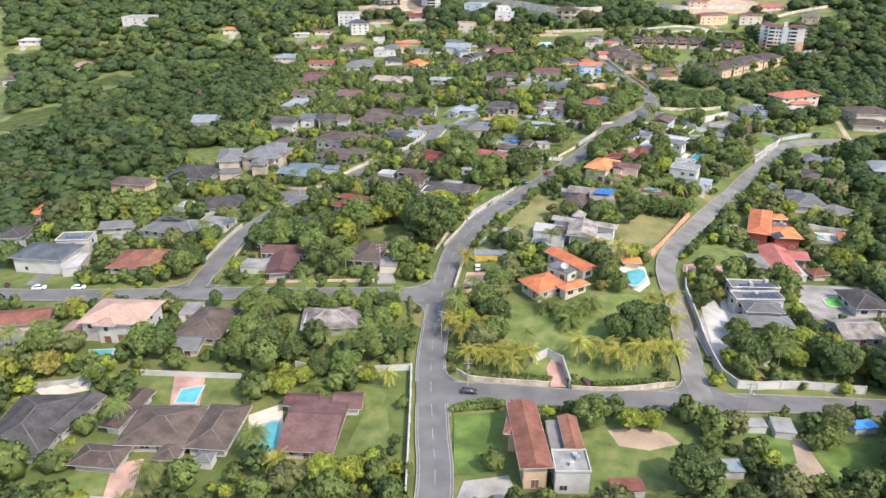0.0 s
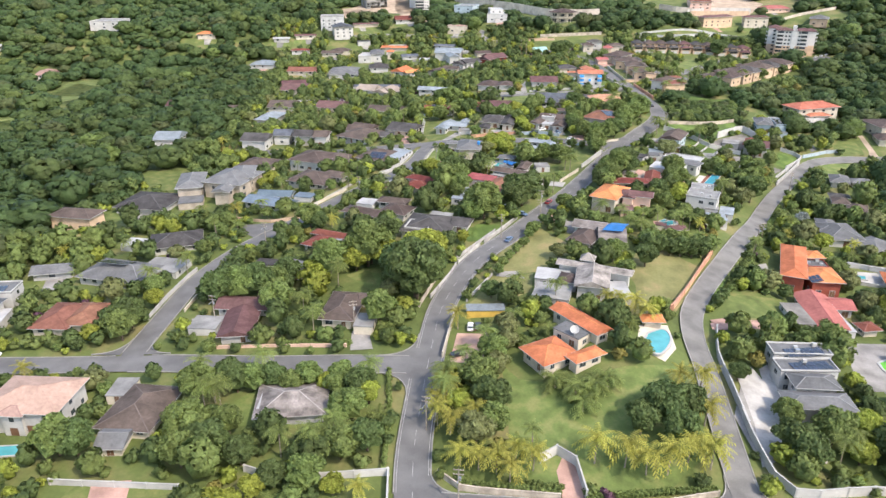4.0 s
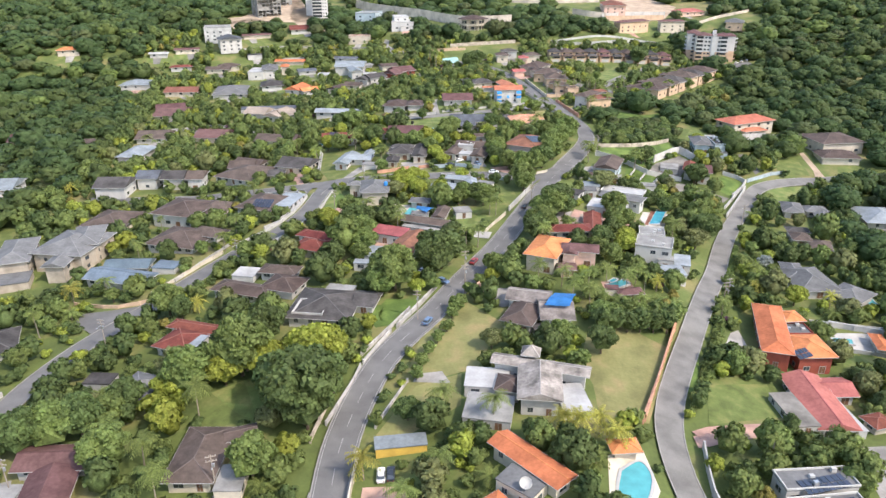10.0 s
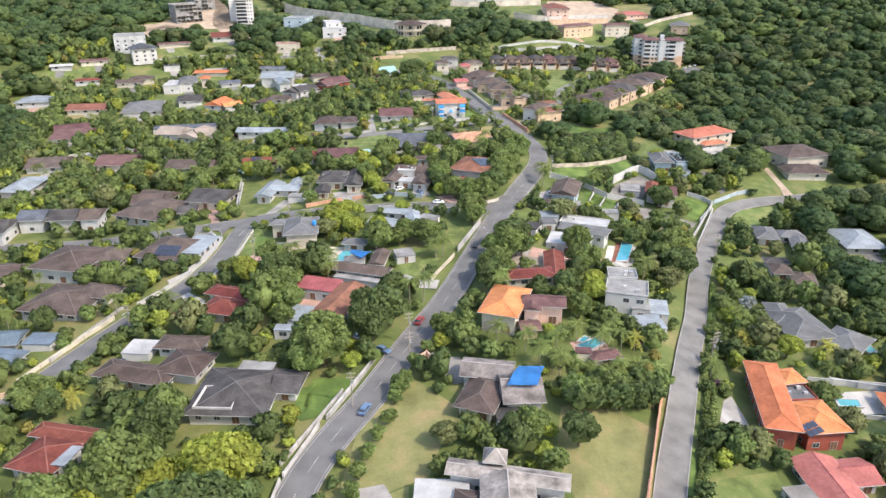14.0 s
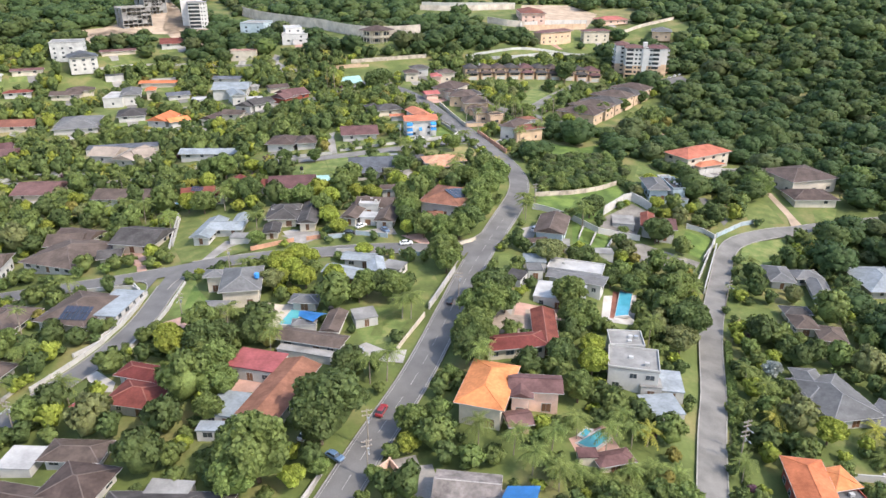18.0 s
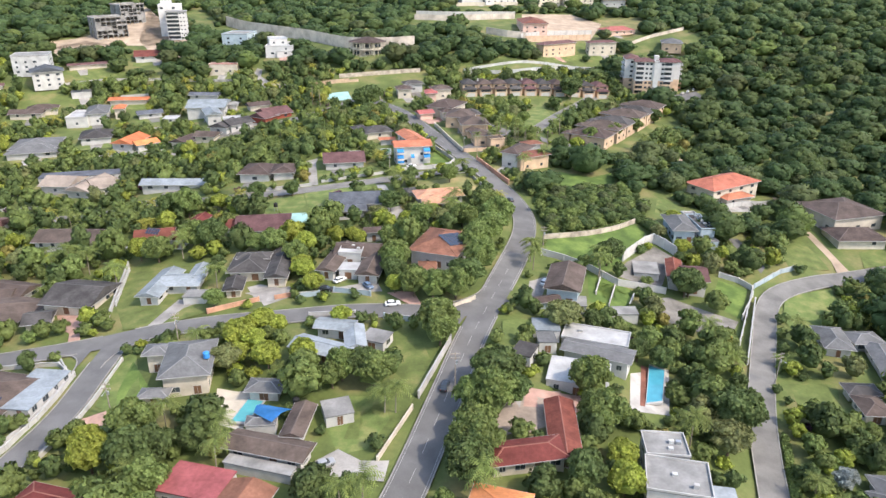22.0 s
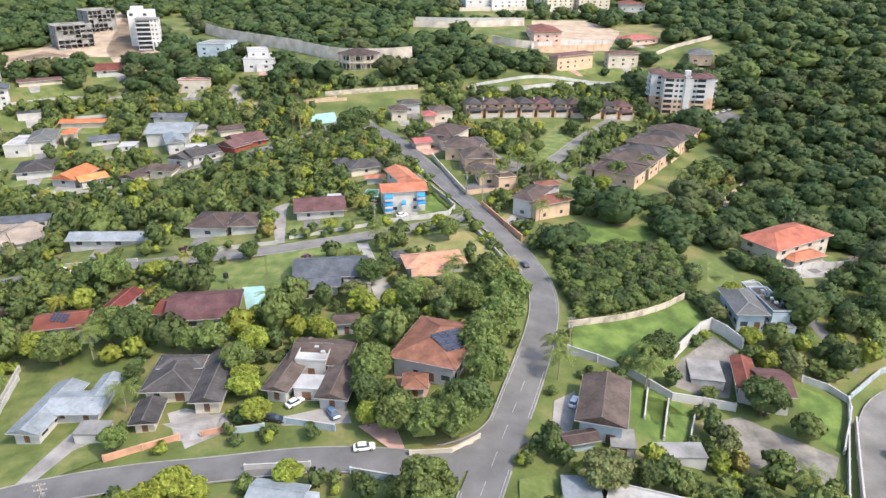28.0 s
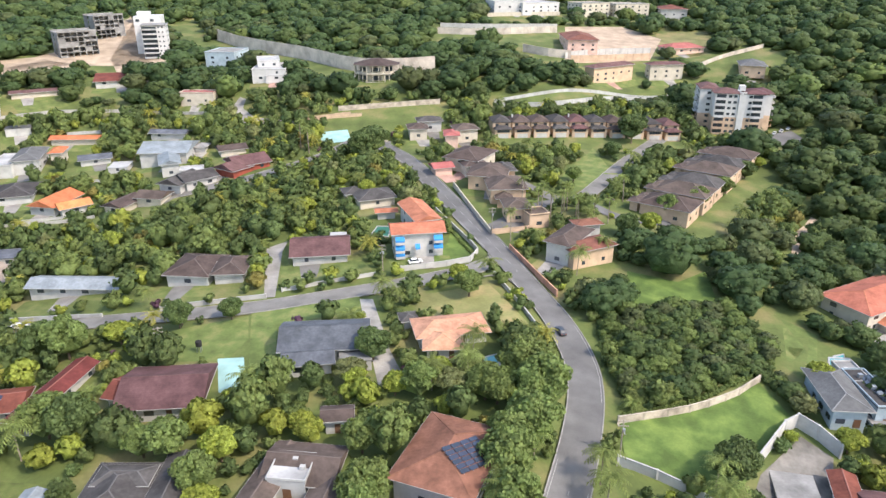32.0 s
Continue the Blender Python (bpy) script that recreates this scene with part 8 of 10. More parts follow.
def garden_tower(x, y, rz):
    """White over peach apartment tower: balconies before dark panels drawn for shaded recesses, a white stair shaft,
    low hip roofs.
    """
    t = shell("apartment_tower", "white and peach seven-storey apartment tower with brown roofs", "apartment building", x, y, rz, (34, 28))
    for x0, y0, x1, y1, top in ((-12.4, 0, 12.4, 13, 21.0), (-18.5, 9, -9, 25, 21.6), (9, 8, 17.5, 20, 20.2)):
        part("lower_wall", boxes((x0, y0, -2, x1, y1, 9.0)), PEACH, t)
        part("upper_wall", boxes((x0, y0, 9.003, x1, y1, top)), BRIGHT, t)
    part("stair_shaft", boxes((-0.6, -0.5, -1, 2.6, -0.004, 22.0)), BRIGHT, t, "smooth white stair shaft")
    for s in range(7):
        z = s * 3.0
        wall = PEACH if s < 3 else BRIGHT
        for u in (-9.3, 8.4):
            # no recess is cut: a flat dark panel stands for its shade
            box_part("balcony_recess", u - 2.3, -0.05, z + 0.9, u + 2.3, 0.1, z + 2.6, GLASS, t)
            part("balcony", boxes((u - 2.5, -1.4, z - 0.1, u + 2.5, -0.06, z + 0.08), (u - 2.5, -1.4, z + 0.08, u + 2.5, -1.28, z + 0.95)), wall, t)
        for u in (-5.0, -2.4, 4.9):
            box_part("window", u - 0.8, -0.05, z + 1.0, u + 0.8, 0.1, z + 2.3, GLASS, t)
        for v in (11.5, 15.5, 20.5):
            box_part("window", -18.55, v - 0.9, z + 1.0, -18.4, v + 0.9, z + 2.3, GLASS, t)
        part("balcony", boxes((-20.0, 12.5, z - 0.1, -18.55, 18.5, z + 0.08), (-20.0, 12.5, z + 0.08, -19.88, 18.5, z + 0.95)), wall, t)
        part("balcony", boxes((17.55, 9.5, z - 0.1, 19.2, 16, z + 0.08), (19.08, 9.5, z + 0.08, 19.2, 16, z + 0.95)), wall, t)
        box_part("window", -14.8, 8.94, z + 1.0, -12.9, 9.1, z + 2.3, GLASS, t)
    for cx, cy, w, d, top, kind in ((-6.6, 6.5, 13.4, 14.4, 21.0, "hip"), (7.4, 6.5, 12.4, 14.4, 21.0, "hip"), (-13.7, 17, 10.6, 17.2, 21.6, "hip"), (13.2, 14, 9.6, 13, 20.2, "hip")):
        roof_part(t, cx, cy, w, d, top + 0.004, 1.9, kind, R_MAROON)
    part("roof_plant", boxes((-0.4, 3, 22.0, 2.4, 7, 24.6)), BRIGHT, t)
    return t


def bare_frame(x, y, rz, w, d, floors, label):
    """A concrete skeleton: slabs, columns, a few walls built up, open floors between."""
    t = shell("apartment_block", label, "apartment building", x, y, rz, (w, d))
    rng = random.Random(int(x))
    for s in range(floors + 1):
        z = s * 3.1
        part("floor_slab", boxes((-w / 2, 0, z - 0.3, w / 2, d, z)), R_CONC, t)
        if s == floors:
            part("parapet", boxes((-w / 2, 0, z + 0.003, w / 2, 0.3, z + 0.9), (-w / 2, d - 0.3, z + 0.003, w / 2, d, z + 0.9)), R_CONC, t)
            break
        n = 7
        for i in range(n):
            u = -w / 2 + 0.4 + i * (w - 0.8) / (n - 1)
            for v in (0.4, d / 2, d - 0.4):
                box_part("column", u - 0.25, v - 0.25, z, u + 0.25, v + 0.25, z + 2.797, R_CONC, t)
            if i < n - 1 and rng.random() < 0.45:
                box_part("infill_wall", u + 0.25, 0.25, z, u + (w - 0.8) / (n - 1) - 0.25, 0.45, z + (2.797 if rng.random() < 0.4 else 1.1), R_CONC, t)
        part("core_wall", boxes((-w / 2 + 0.6, d * 0.55, z, w / 2 - 0.6, d * 0.55 + 0.2, z + 2.797)), R_CONC, t)
        for u in (-w / 2 + 0.1, w / 2 - 0.3):
            for a, b in ((1.2, d * 0.45), (d * 0.62, d - 1)):
                box_part("end_wall", u, a, z, u + 0.2, b, z + 2.797, R_CONC, t)
    return t


def glass_tower(x, y, rz):
    """White stepped tower with a dark glazed front and a white flank of small windows."""
    t = shell("apartment_tower", "white stepped apartment tower with a dark glazed front", "apartment building", x, y, rz, (20, 34))
    part("rear_wall", boxes((-13, 14, -3, 4, 34, 25.5)), BRIGHT, t)
    part("front_wall", boxes((-7, 0, -3, 8, 13.9, 21.0)), BRIGHT, t)
    part("penthouse", boxes((-11, 18, 25.503, -3, 26, 28.2)), BRIGHT, t)
    part("glass_front", boxes((-6.6, -0.3, 0.5, 2.2, -0.003, 20.2)), GLASS, t, "dark glazed front")
    part("roof_slab", boxes((-7.3, -0.8, 21.003, 8.3, 13.8, 21.4)), R_CONC, t)
    for s in range(7):
        z = 0.6 + s * 2.95
        part("balcony", boxes((-6.8, -1.5, z - 0.15, 2.4, -0.304, z), (-6.8, -1.5, z, 2.4, -1.42, z + 0.85)), GREYWALL, t)
        for u in (3.6, 6.0):
            box_part("window", u - 0.5, -0.05, z + 1.0, u + 0.5, 0.1, z + 2.0, GLASS, t)
        for v in (3, 7, 11):
            box_part("window", 7.95, v - 0.6, z + 1.0, 8.05, v + 0.6, z + 2.0, GLASS, t)
        for v in (18, 23, 28):
            box_part("window", -13.05, v - 1.0, z + 1.0, -12.9, v + 1.0, z + 2.2, GLASS, t)
    for u in (-10.5, -1.5):
        box_part("window", u - 1.2, 13.95, 22.3, u + 1.2, 14.1, 23.9, GLASS, t)
    return t


def round_villa(x, y, rz):
    """A many-sided cream villa of two storeys behind colonnades, under a broad low roof."""
    t = shell("hillside_villa", "many-sided cream hillside villa with colonnades and a grey roof", "house", x, y, rz, (26, 18))
    ring = [(10.5 * math.cos(radians(a)), 9.5 + 8.5 * math.sin(radians(a))) for a in range(22, 382, 45)]
    big = [(px * 1.13, 9.5 + (py - 9.5) * 1.13) for px, py in ring]
    tip = [(px * 0.22, 9.5 + (py - 9.5) * 0.22) for px, py in ring]
    for name, a, b, r, m in (("wall", -1.5, 7.4, [(px * 0.86, 9.5 + (py - 9.5) * 0.86) for px, py in ring], CREAM), ("terrace_slab", 3.45, 3.8, big, CREAM), ("base_slab", -1.6, 0.2, big, PALECONC)):
        bm = bmesh.new()
        prism(bm, r, a, b)
        part(name, bm, m, t)
    bm = bmesh.new()
    prism(bm, [(px * 1.06, 9.5 + (py - 9.5) * 1.06) for px, py in big], 7.4, 9.7, tip)
    part("roof", bm, R_BROWN, t)
    for i, (px, py) in enumerate(big):
        qx, qy = big[(i + 1) % 8]
        for k in range(3):
            ux, uy = px + (qx - px) * k / 3, py + (qy - py) * k / 3
            for z in (0.2, 3.8):
                box_part("column", ux - 0.22, uy - 0.22, z, ux + 0.22, uy + 0.22, z + 3.25 if z < 1 else 7.39, CREAM, t)
        ang = math.degrees(math.atan2(qy - py, qx - px))
        for z in (0.9, 4.6):
            o = box_part("window", -2.2, -0.06, z, 2.2, 0.06, z + 1.9, GLASS, t)
            mx, my = ((px + qx) / 2) * 0.815, 9.5 + ((py + qy) / 2 - 9.5) * 0.815
            o.matrix_basis = pose(mx, my, z, 0, 0, ang)
    for c in t.children:
        c.matrix_basis = Matrix.Diagonal((1.12, 1.12, 1.25, 1)) @ c.matrix_basis
    part("annex", boxes((13.5, 8, -1, 20, 13, 3.0)), CREAM, t)
    roof_part(t, 16.75, 10.5, 8, 6.4, 3.004, 1.0, "hip", R_DARK)
    return t


def terrace_house(x, y, rz, roof, k):
    """A peach terrace house: high hip roof, lower hip over the bay, white garage door."""
    t = shell("town_house", "peach terrace house with a brown roof and white garage door", "house", x, y, rz, (9.2, 14), "estate terrace")
    part("wall", boxes((-4.5, 4.0, -1.5, 4.5, 16, 6.9)), PEACH, t)
    part("bay", boxes((-3.9, 0, -1.5, 3.9, 3.996, 4.4)), PEACH, t)
    box_part("garage_door", -2.6, -0.08, 0.1, 2.6, -0.004, 2.2, WHITE, t)
    box_part("window", -3.0, -0.06, 2.9, 3.0, -0.003, 4.1, GLASS, t)
    for u in (-2.4, 2.4):
        box_part("window", u - 0.8, 3.92, 5.2, u + 0.8, 4.05, 6.4, GLASS, t)
    roof_part(t, 0, 10.0, 9.4, 13.6, 6.904, 2.3, "hip", roof)
    roof_part(t, 0, 1.7, 8.6, 5.4, 4.404, 1.5, "hip", roof)
    if k % 3 == 1:
        part("chimney", boxes((-3.4, 11, 6.8, -2.8, 11.8, 9.4)), BRIGHT, t)
    return t


house('house', 'two-storey peach house with a brown shingle roof', 'house', 27.1, 557.9, 6.2, [(0.0, 0.0, 9.8, 11.9, 0, 5.0, 'hip', R_BROWN, PEACH), (5.7, -6.3, 7.7, 7.3, 11, 4.6, 'flat', R_BROWN, PEACH)], 0.45)
house('house', 'small white house with a charcoal hip roof', 'house', -5.0, 668.0, 10.0, [(0.0, 0.0, 13.0, 10.0, 0, 4.6, 'hip', R_DARK, WHITE)], 0.40)
house('house', 'dark-roofed house half hidden by trees', 'house', -24.5, 572.0, 20.0, [(0.0, 0.0, 15.0, 13.0, 0, 3.0, 'hip', R_DARK, CREAM), (-6.0, 7.0, 9.0, 9.0, 0, 3.0, 'hip', R_DARK, CREAM)], 0.40)
for k in range(6):
    u, h = 8 + 16.6 * k, (5.0, 5.8, 5.2, 6.2, 5.4, 6.0)[k]
    roof = (R_BROWN, R_BROWN, R_DARK, R_BROWN, R_DARK, R_BROWN)[k]
    house('town_house', 'peach terrace house with a brown hip roof', 'house', 81.1 + 0.588 * u, 562.3 + 0.809 * u, 54.0,
          [(0, 0, 15.6, 20.0 + k % 2, 0, h, 'hip', roof, PEACH), (-4.0, 11.6, 6.6, 5.0, 0, h - 1.4, 'hip', roof, PEACH), (4.0, 11.2, 6.6, 4.2, 0, h - 1.8, 'hip', roof, PEACH)], 0.45, 'estate terrace')
garden_tower(153.6, 680.4, -10.9)
bare_frame(-234, 794, 40.8, 24, 15, 5, "unfinished grey concrete apartment block with open floors")
bare_frame(-236, 848, 51.2, 22, 15, 5, "unfinished grey concrete block behind a building site")
glass_tower(-186, 797, 13.5)
round_villa(-35.5, 722, 1.7)
for k in range(10):
    terrace_house(31.1 + 9.53 * k, 657.5 + 1.0 * k, 6.0, (R_DARK, R_BROWN, R_BROWN, R_DARK, R_MAROON)[k % 5], k)


patch('driveway', [(91.1, 294.1), (105.1, 295.5), (101.2, 285.5), (89.2, 285.3)], PALECONC, 0.07, 'pale paved pool terrace', 'driveway')
garden_wall([(91.3, 298.2), (98.1, 296.3), (106.0, 294.8)], 1.8, GREYWALL, 'grey boundary wall beside a pool terrace')
garden_wall([(89.1, 284.1), (97.6, 282.9), (101.0, 282.1)], 1.2, WHITE, 'low white terrace wall')
house('pool_hut', 'small poolside hut with an orange tiled roof', 'hut', 100.7, 286.4, -8.3, [(0.0, 0.0, 4.0, 10.0, 0, 2.4, 'hip', R_ORANGE, CREAM)], 0.40)
patch('driveway', [(57.8, 286.1), (60.9, 288.9), (61.1, 276.6), (58.5, 269.8), (53.5, 268.7), (52.7, 275.6)], CONCRETE, 0.07, 'pale paved yard beside a brick house', 'driveway')
patch('driveway', [(37.2, 209.3), (42.0, 214.0), (45.3, 205.0), (47.4, 192.5), (43.2, 179.1), (37.2, 174.2), (38.3, 189.3)], PALECONC, 0.08, 'pale concrete drive beside a villa', 'driveway')
patch('driveway', [(33.9, 235.1), (37.7, 237.4), (56.7, 244.0), (56.3, 240.7), (36.4, 230.4)], PAVING, 0.078, 'reddish paved drive', 'driveway')
for x, y, wx, wy in ((-214, 768, 40, 16), (-196, 776, 22, 16), (-150, 770, 16, 14)):
    KEEP.append((x, y, 1, 0, wx / 2 + 4, wy / 2 + 4))
LANE = smooth_line([(-124.7, 182.4), (-127.8, 205), (-130.5, 228), (-129.5, 246), (-125.5, 262), (-119, 276.5), (-113.5, 292), (-106.5, 309), (-99.5, 324), (-92, 338), (-87.2, 355), (-86.2, 371), (-85.5, 386)], 4.0)
for a, b, off, high, surface, words in ((202, 240, -4.6, 1.0, WHITE, 'low white wall along a winding lane'), (286, 322, -5.6, 0.9, CREAM, 'low cream wall along a winding lane'),
                                        (325, 376, -4.8, 1.0, WHITE, 'low white wall along a winding lane'), (340, 380, 4.9, 0.9, WHITE, 'low white wall along a winding lane'),
                                        (206, 226, 5.0, 0.8, CREAM, 'low cream garden wall by a lane')):
    run = [(q.x, q.y) for q in sides(LANE, off) if a < q.y < b]
    garden_wall(run[::3] + [run[-1]], high, surface, words)
for a, b in ((236, 258), (264, 284), (292, 318)):
    run = [(q.x, q.y) for q in sides(LANE, 5.2) if a < q.y < b]
    hedge(run[::3] + [run[-1]], 1.2, 'clipped green hedge along a winding lane')
patch('lane', [(151.2, 506.3), (154.7, 506.2), (148.2, 478.3), (147.2, 460.0), (146.8, 442.9), (147.0, 436.5), (141.4, 435.3), (143.9, 446.1), (144.4, 460.1), (145.6, 477.2)], SOIL, 0.07, 'worn dirt lane between trees', 'road')
patch('lawn', [(132.0, 456.6), (141.7, 460.2), (140.2, 440.0), (124.4, 437.0), (125.8, 446.2)], LAWN, 0.05, 'open grass slope beside a lane', 'lawn')
patch('lawn', [(157.5, 451.2), (169.7, 454.1), (162.5, 442.4), (153.6, 440.9)], LAWN, 0.05, 'green lawn before a villa', 'lawn')
patch('driveway', [(45.1, 356.8), (46.3, 356.7), (53.3, 374.7), (51.2, 375.1)], R_TERRA, 0.09, 'terracotta tiled poolside deck', 'driveway')
patch('driveway', [(-51.6, 348.9), (-51.2, 359.8), (-43.5, 360.2), (-41.9, 357.4), (-45.4, 346.1)], PALECONC, 0.06, 'pale paved pool terrace', 'driveway')
patch('driveway', [(-55.0, 320.3), (-47.5, 319.7), (-46.7, 325.2), (-53.8, 325.7)], PAVING, 0.06, 'reddish tiled patio', 'driveway')
patch('driveway', [(-92.3, 330.4), (-90.9, 332.8), (-83.8, 326.8), (-83.1, 323.0), (-87.5, 323.5)], PALECONC, 0.06, 'pale concrete drive beside a red-roofed house', 'driveway')
patch('driveway', [(8.9, 342.6), (11.4, 354.5), (26.4, 358.9), (23.1, 347.1), (15.1, 341.5)], DUST, 0.06, 'dusty paved forecourt', 'driveway')
patch('driveway', [(18.0, 358.3), (42.1, 357.6), (40.3, 352.3), (16.2, 351.1)], PAVING, 0.06, 'stained reddish yard before a white house', 'driveway')
patch('road_spur', [(-115.5, 284.0), (-128.1, 280.5), (-137.0, 279.0), (-136.5, 273.0), (-124.5, 264.5), (-118.0, 274.0)], ASPHALT, 0.06, 'asphalt turning place before a mansion', 'road')
patch('lawn', [(-372.0, 362.0), (-374.0, 401.0), (-365.0, 430.0), (-335.0, 384.0), (-318.0, 346.0), (-330.0, 326.0)], LAWN, 0.05, 'open sloping pasture in the wood', 'lawn')
patch('lawn', [(-392.0, 476.0), (-409.0, 528.0), (-390.0, 542.0), (-356.0, 490.0), (-356.0, 458.0)], LAWN, 0.05, 'open sloping pasture in the wood', 'lawn')


# ---- trees ----
ICO = {}
for k in (1, 2):
    bm = bmesh.new()
    bmesh.ops.create_icosphere(bm, subdivisions=k, radius=1)
    ICO[k] = (np.array([v.co[:] for v in bm.verts]), [[v.index for v in f.verts] for f in bm.faces])
    bm.free()


def fast_mesh(name, verts, loops, totals):
    """A mesh from arrays: places, corner indices, corners a face."""
    me = bpy.data.meshes.new(name)
    me.vertices.add(len(verts))
    me.vertices.foreach_set("co", np.ascontiguousarray(verts, dtype=np.float32).ravel())
    me.loops.add(len(loops))
    me.loops.foreach_set("vertex_index", np.ascontiguousarray(loops, dtype=np.int32))
    me.polygons.add(len(totals))
    starts = np.concatenate([[0], np.cumsum(totals)[:-1]])
    me.polygons.foreach_set("loop_start", starts.astype(np.int32))
    me.update(calc_edges=True)
    return me


def set_normals(me, normals):
    """Leaves take the light as the rounded crown does."""
    at = me.attributes.new("custom_normal", "FLOAT_VECTOR", "POINT")
    at.data.foreach_set("vector", np.ascontiguousarray(normals, dtype=np.float32).ravel())


def spread(name, protos, spots, lift=0.0):
    """One mesh of many plants: protos are (places, faces, normals); spots are (x, y, size)."""
    pk = [(v, np.concatenate([np.array(q) for q in f]), np.array([len(q) for q in f]), nn) for v, f, nn in protos]
    vv, ll, tt, ns, n = [], [], [], [], 0
    for x, y, s in spots:
        v, lo, to, nn = pk[random.randrange(len(pk))]
        a = random.uniform(0, 6.28)
        c, sn = math.cos(a), math.sin(a)
        vv.append(v @ np.array([[c * s, sn * s, 0], [-sn * s, c * s, 0], [0, 0, s * random.uniform(0.85, 1.2)]]) + np.array([x, y, ground(x, y) + lift]))
        if nn is not None:
            ns.append(nn @ np.array([[c, sn, 0], [-sn, c, 0], [0, 0, 1]]))
        ll.append(lo + n)
        tt.append(to)
        n += len(v)
    me = fast_mesh(name, np.concatenate(vv), np.concatenate(ll), np.concatenate(tt))
    if ns:
        set_normals(me, np.concatenate(ns))
    return me


def unit(a):
    return a / (np.linalg.norm(a, axis=1)[:, None] + 1e-9)


def crown_data(rng, radius, height, base, lumps, leaves, leaf, sub=1, flat=0.75, loose=1.0, puff=0.6):
    """Vertices, faces and normals of a crown: a dome of uneven boughs, with many small leaf clumps standing off them."""
    iv, ifs = ICO[sub]
    i = np.arange(lumps) + 0.5
    up = 1 - i / lumps * 1.12
    az = i * 2.39996 + rng.uniform(0, 6.28) + 0.5 * rng.standard_normal(lumps)
    flatr = np.sqrt(np.clip(1 - up ** 2, 0, 1))
    reach = rng.uniform(0.58, 0.74, lumps)
    size = radius * rng.uniform(0.28, 0.42, lumps) * (3.2 / math.sqrt(lumps)) ** 0.6
    half = height / 2
    c = np.stack([np.cos(az) * flatr * radius * reach, np.sin(az) * flatr * radius * reach, base + half * (0.95 + up * reach * 1.25)], 1)
    mid = np.array([0, 0, base + half * 0.75])
    verts, normals, faces, nv = [], [], [], 0
    for k in range(lumps):
        v = iv * (1 + 0.13 * rng.standard_normal((len(iv), 1))) * np.array([1, 1, flat]) * size[k] * 0.86
        verts.append(v + c[k])
        normals.append(unit(puff * iv + 0.8 * unit(v + c[k] - mid) + 0.2 * rng.standard_normal(iv.shape)))
        faces += [[j + nv for j in f] for f in ifs]
        nv += len(v)
    v = iv * (1 + 0.1 * rng.standard_normal((len(iv), 1))) * np.array([radius * 0.74, radius * 0.74, half * 0.9]) + mid
    verts.append(v)
    normals.append(iv)
    faces += [[j + nv for j in f] for f in ifs]
    nv += len(v)
    many = leaves * 2
    w = size ** 2 * (1.15 - 0.3 * i / lumps)
    k = rng.choice(lumps, many, p=w / w.sum())
    d = rng.standard_normal((many, 3))
    d[:, 2] = np.abs(d[:, 2]) * 1.1 - 0.35
    d = unit(d)
    pos = c[k] + d * size[k][:, None] * np.array([1, 1, flat]) * rng.uniform(0.86, 1.0 + 0.22 * loose, (many, 1))
    near = np.linalg.norm((pos[:, None, :] - c[None]) / np.array([1, 1, flat]), axis=2) / size[None]
    near[np.arange(many), k] = 9
    ok = np.nonzero(near.min(1) > 0.82)[0][:leaves]
    pos, d, leaves = pos[ok], d[ok], len(ok)
    shade = unit(puff * d + 0.8 * unit(pos - mid) + 0.36 * rng.standard_normal(d.shape))
    d = unit(d + 0.55 * rng.standard_normal(d.shape))
    t1 = unit(np.cross(d, rng.standard_normal(d.shape)))
    t2 = np.cross(d, t1)
    s = leaf * rng.uniform(0.6, 1.4, (leaves, 1))
    verts.append(np.stack([pos - t1 * s, pos - t2 * s * 0.75, pos + t1 * s, pos + t2 * s * 0.75], 1).reshape(-1, 3))
    normals.append(np.repeat(shade, 4, 0))
    faces += [[nv + 4 * i, nv + 4 * i + 1, nv + 4 * i + 2, nv + 4 * i + 3] for i in range(leaves)]
    return np.concatenate(verts), faces, np.concatenate(normals)


def crown_mesh(name, data):
    me = pydata(name, data[0], data[1])
    set_normals(me, data[2])
    return me


def cone(bm, p, q, r0, r1, seg=7):
    p, q = Vector(p), Vector(q)
    m = Matrix.Translation((p + q) / 2) @ (q - p).to_track_quat("Z", "Y").to_matrix().to_4x4()
    bmesh.ops.create_cone(bm, cap_ends=True, segments=seg, radius1=r0, radius2=r1, depth=(q - p).length, matrix=m)


def trunk_mesh(rng, height, radius, r0):
    bm = bmesh.new()
    top = Vector((rng.uniform(-0.3, 0.3), rng.uniform(-0.3, 0.3), height * 0.5))
    cone(bm, (0, 0, -1.2), top, r0, r0 * 0.7)
    for i in range(5):
        a = i * 1.26 + rng.uniform(0, 0.6)
        cone(bm, top, (radius * 0.5 * math.cos(a), radius * 0.5 * math.sin(a), height * rng.uniform(0.68, 0.85)), r0 * 0.5, r0 * 0.15, 5)
    me = bpy.data.meshes.new("trunk")
    bm.to_mesh(me)
    bm.free()
    me.materials.append(BARK)
    return me


def make_tree(seed, name, label, radius, height, leafmat, leaves=1500, lumps=20, leaf=0.31, flat=0.75, clear=0.22):
    rng = np.random.default_rng(seed)
    t = thing(name, 0, -900, ground(0, -900), 0, label, "tree")
    link_mesh("trunk", trunk_mesh(rng, height, radius, 0.05 * radius + 0.08), None, t)
    data = crown_data(rng, radius, height * (1 - clear), height * clear, lumps, leaves, leaf, 1, flat)
    link_mesh("crown", crown_mesh("crown", data), leafmat, t)
    return t


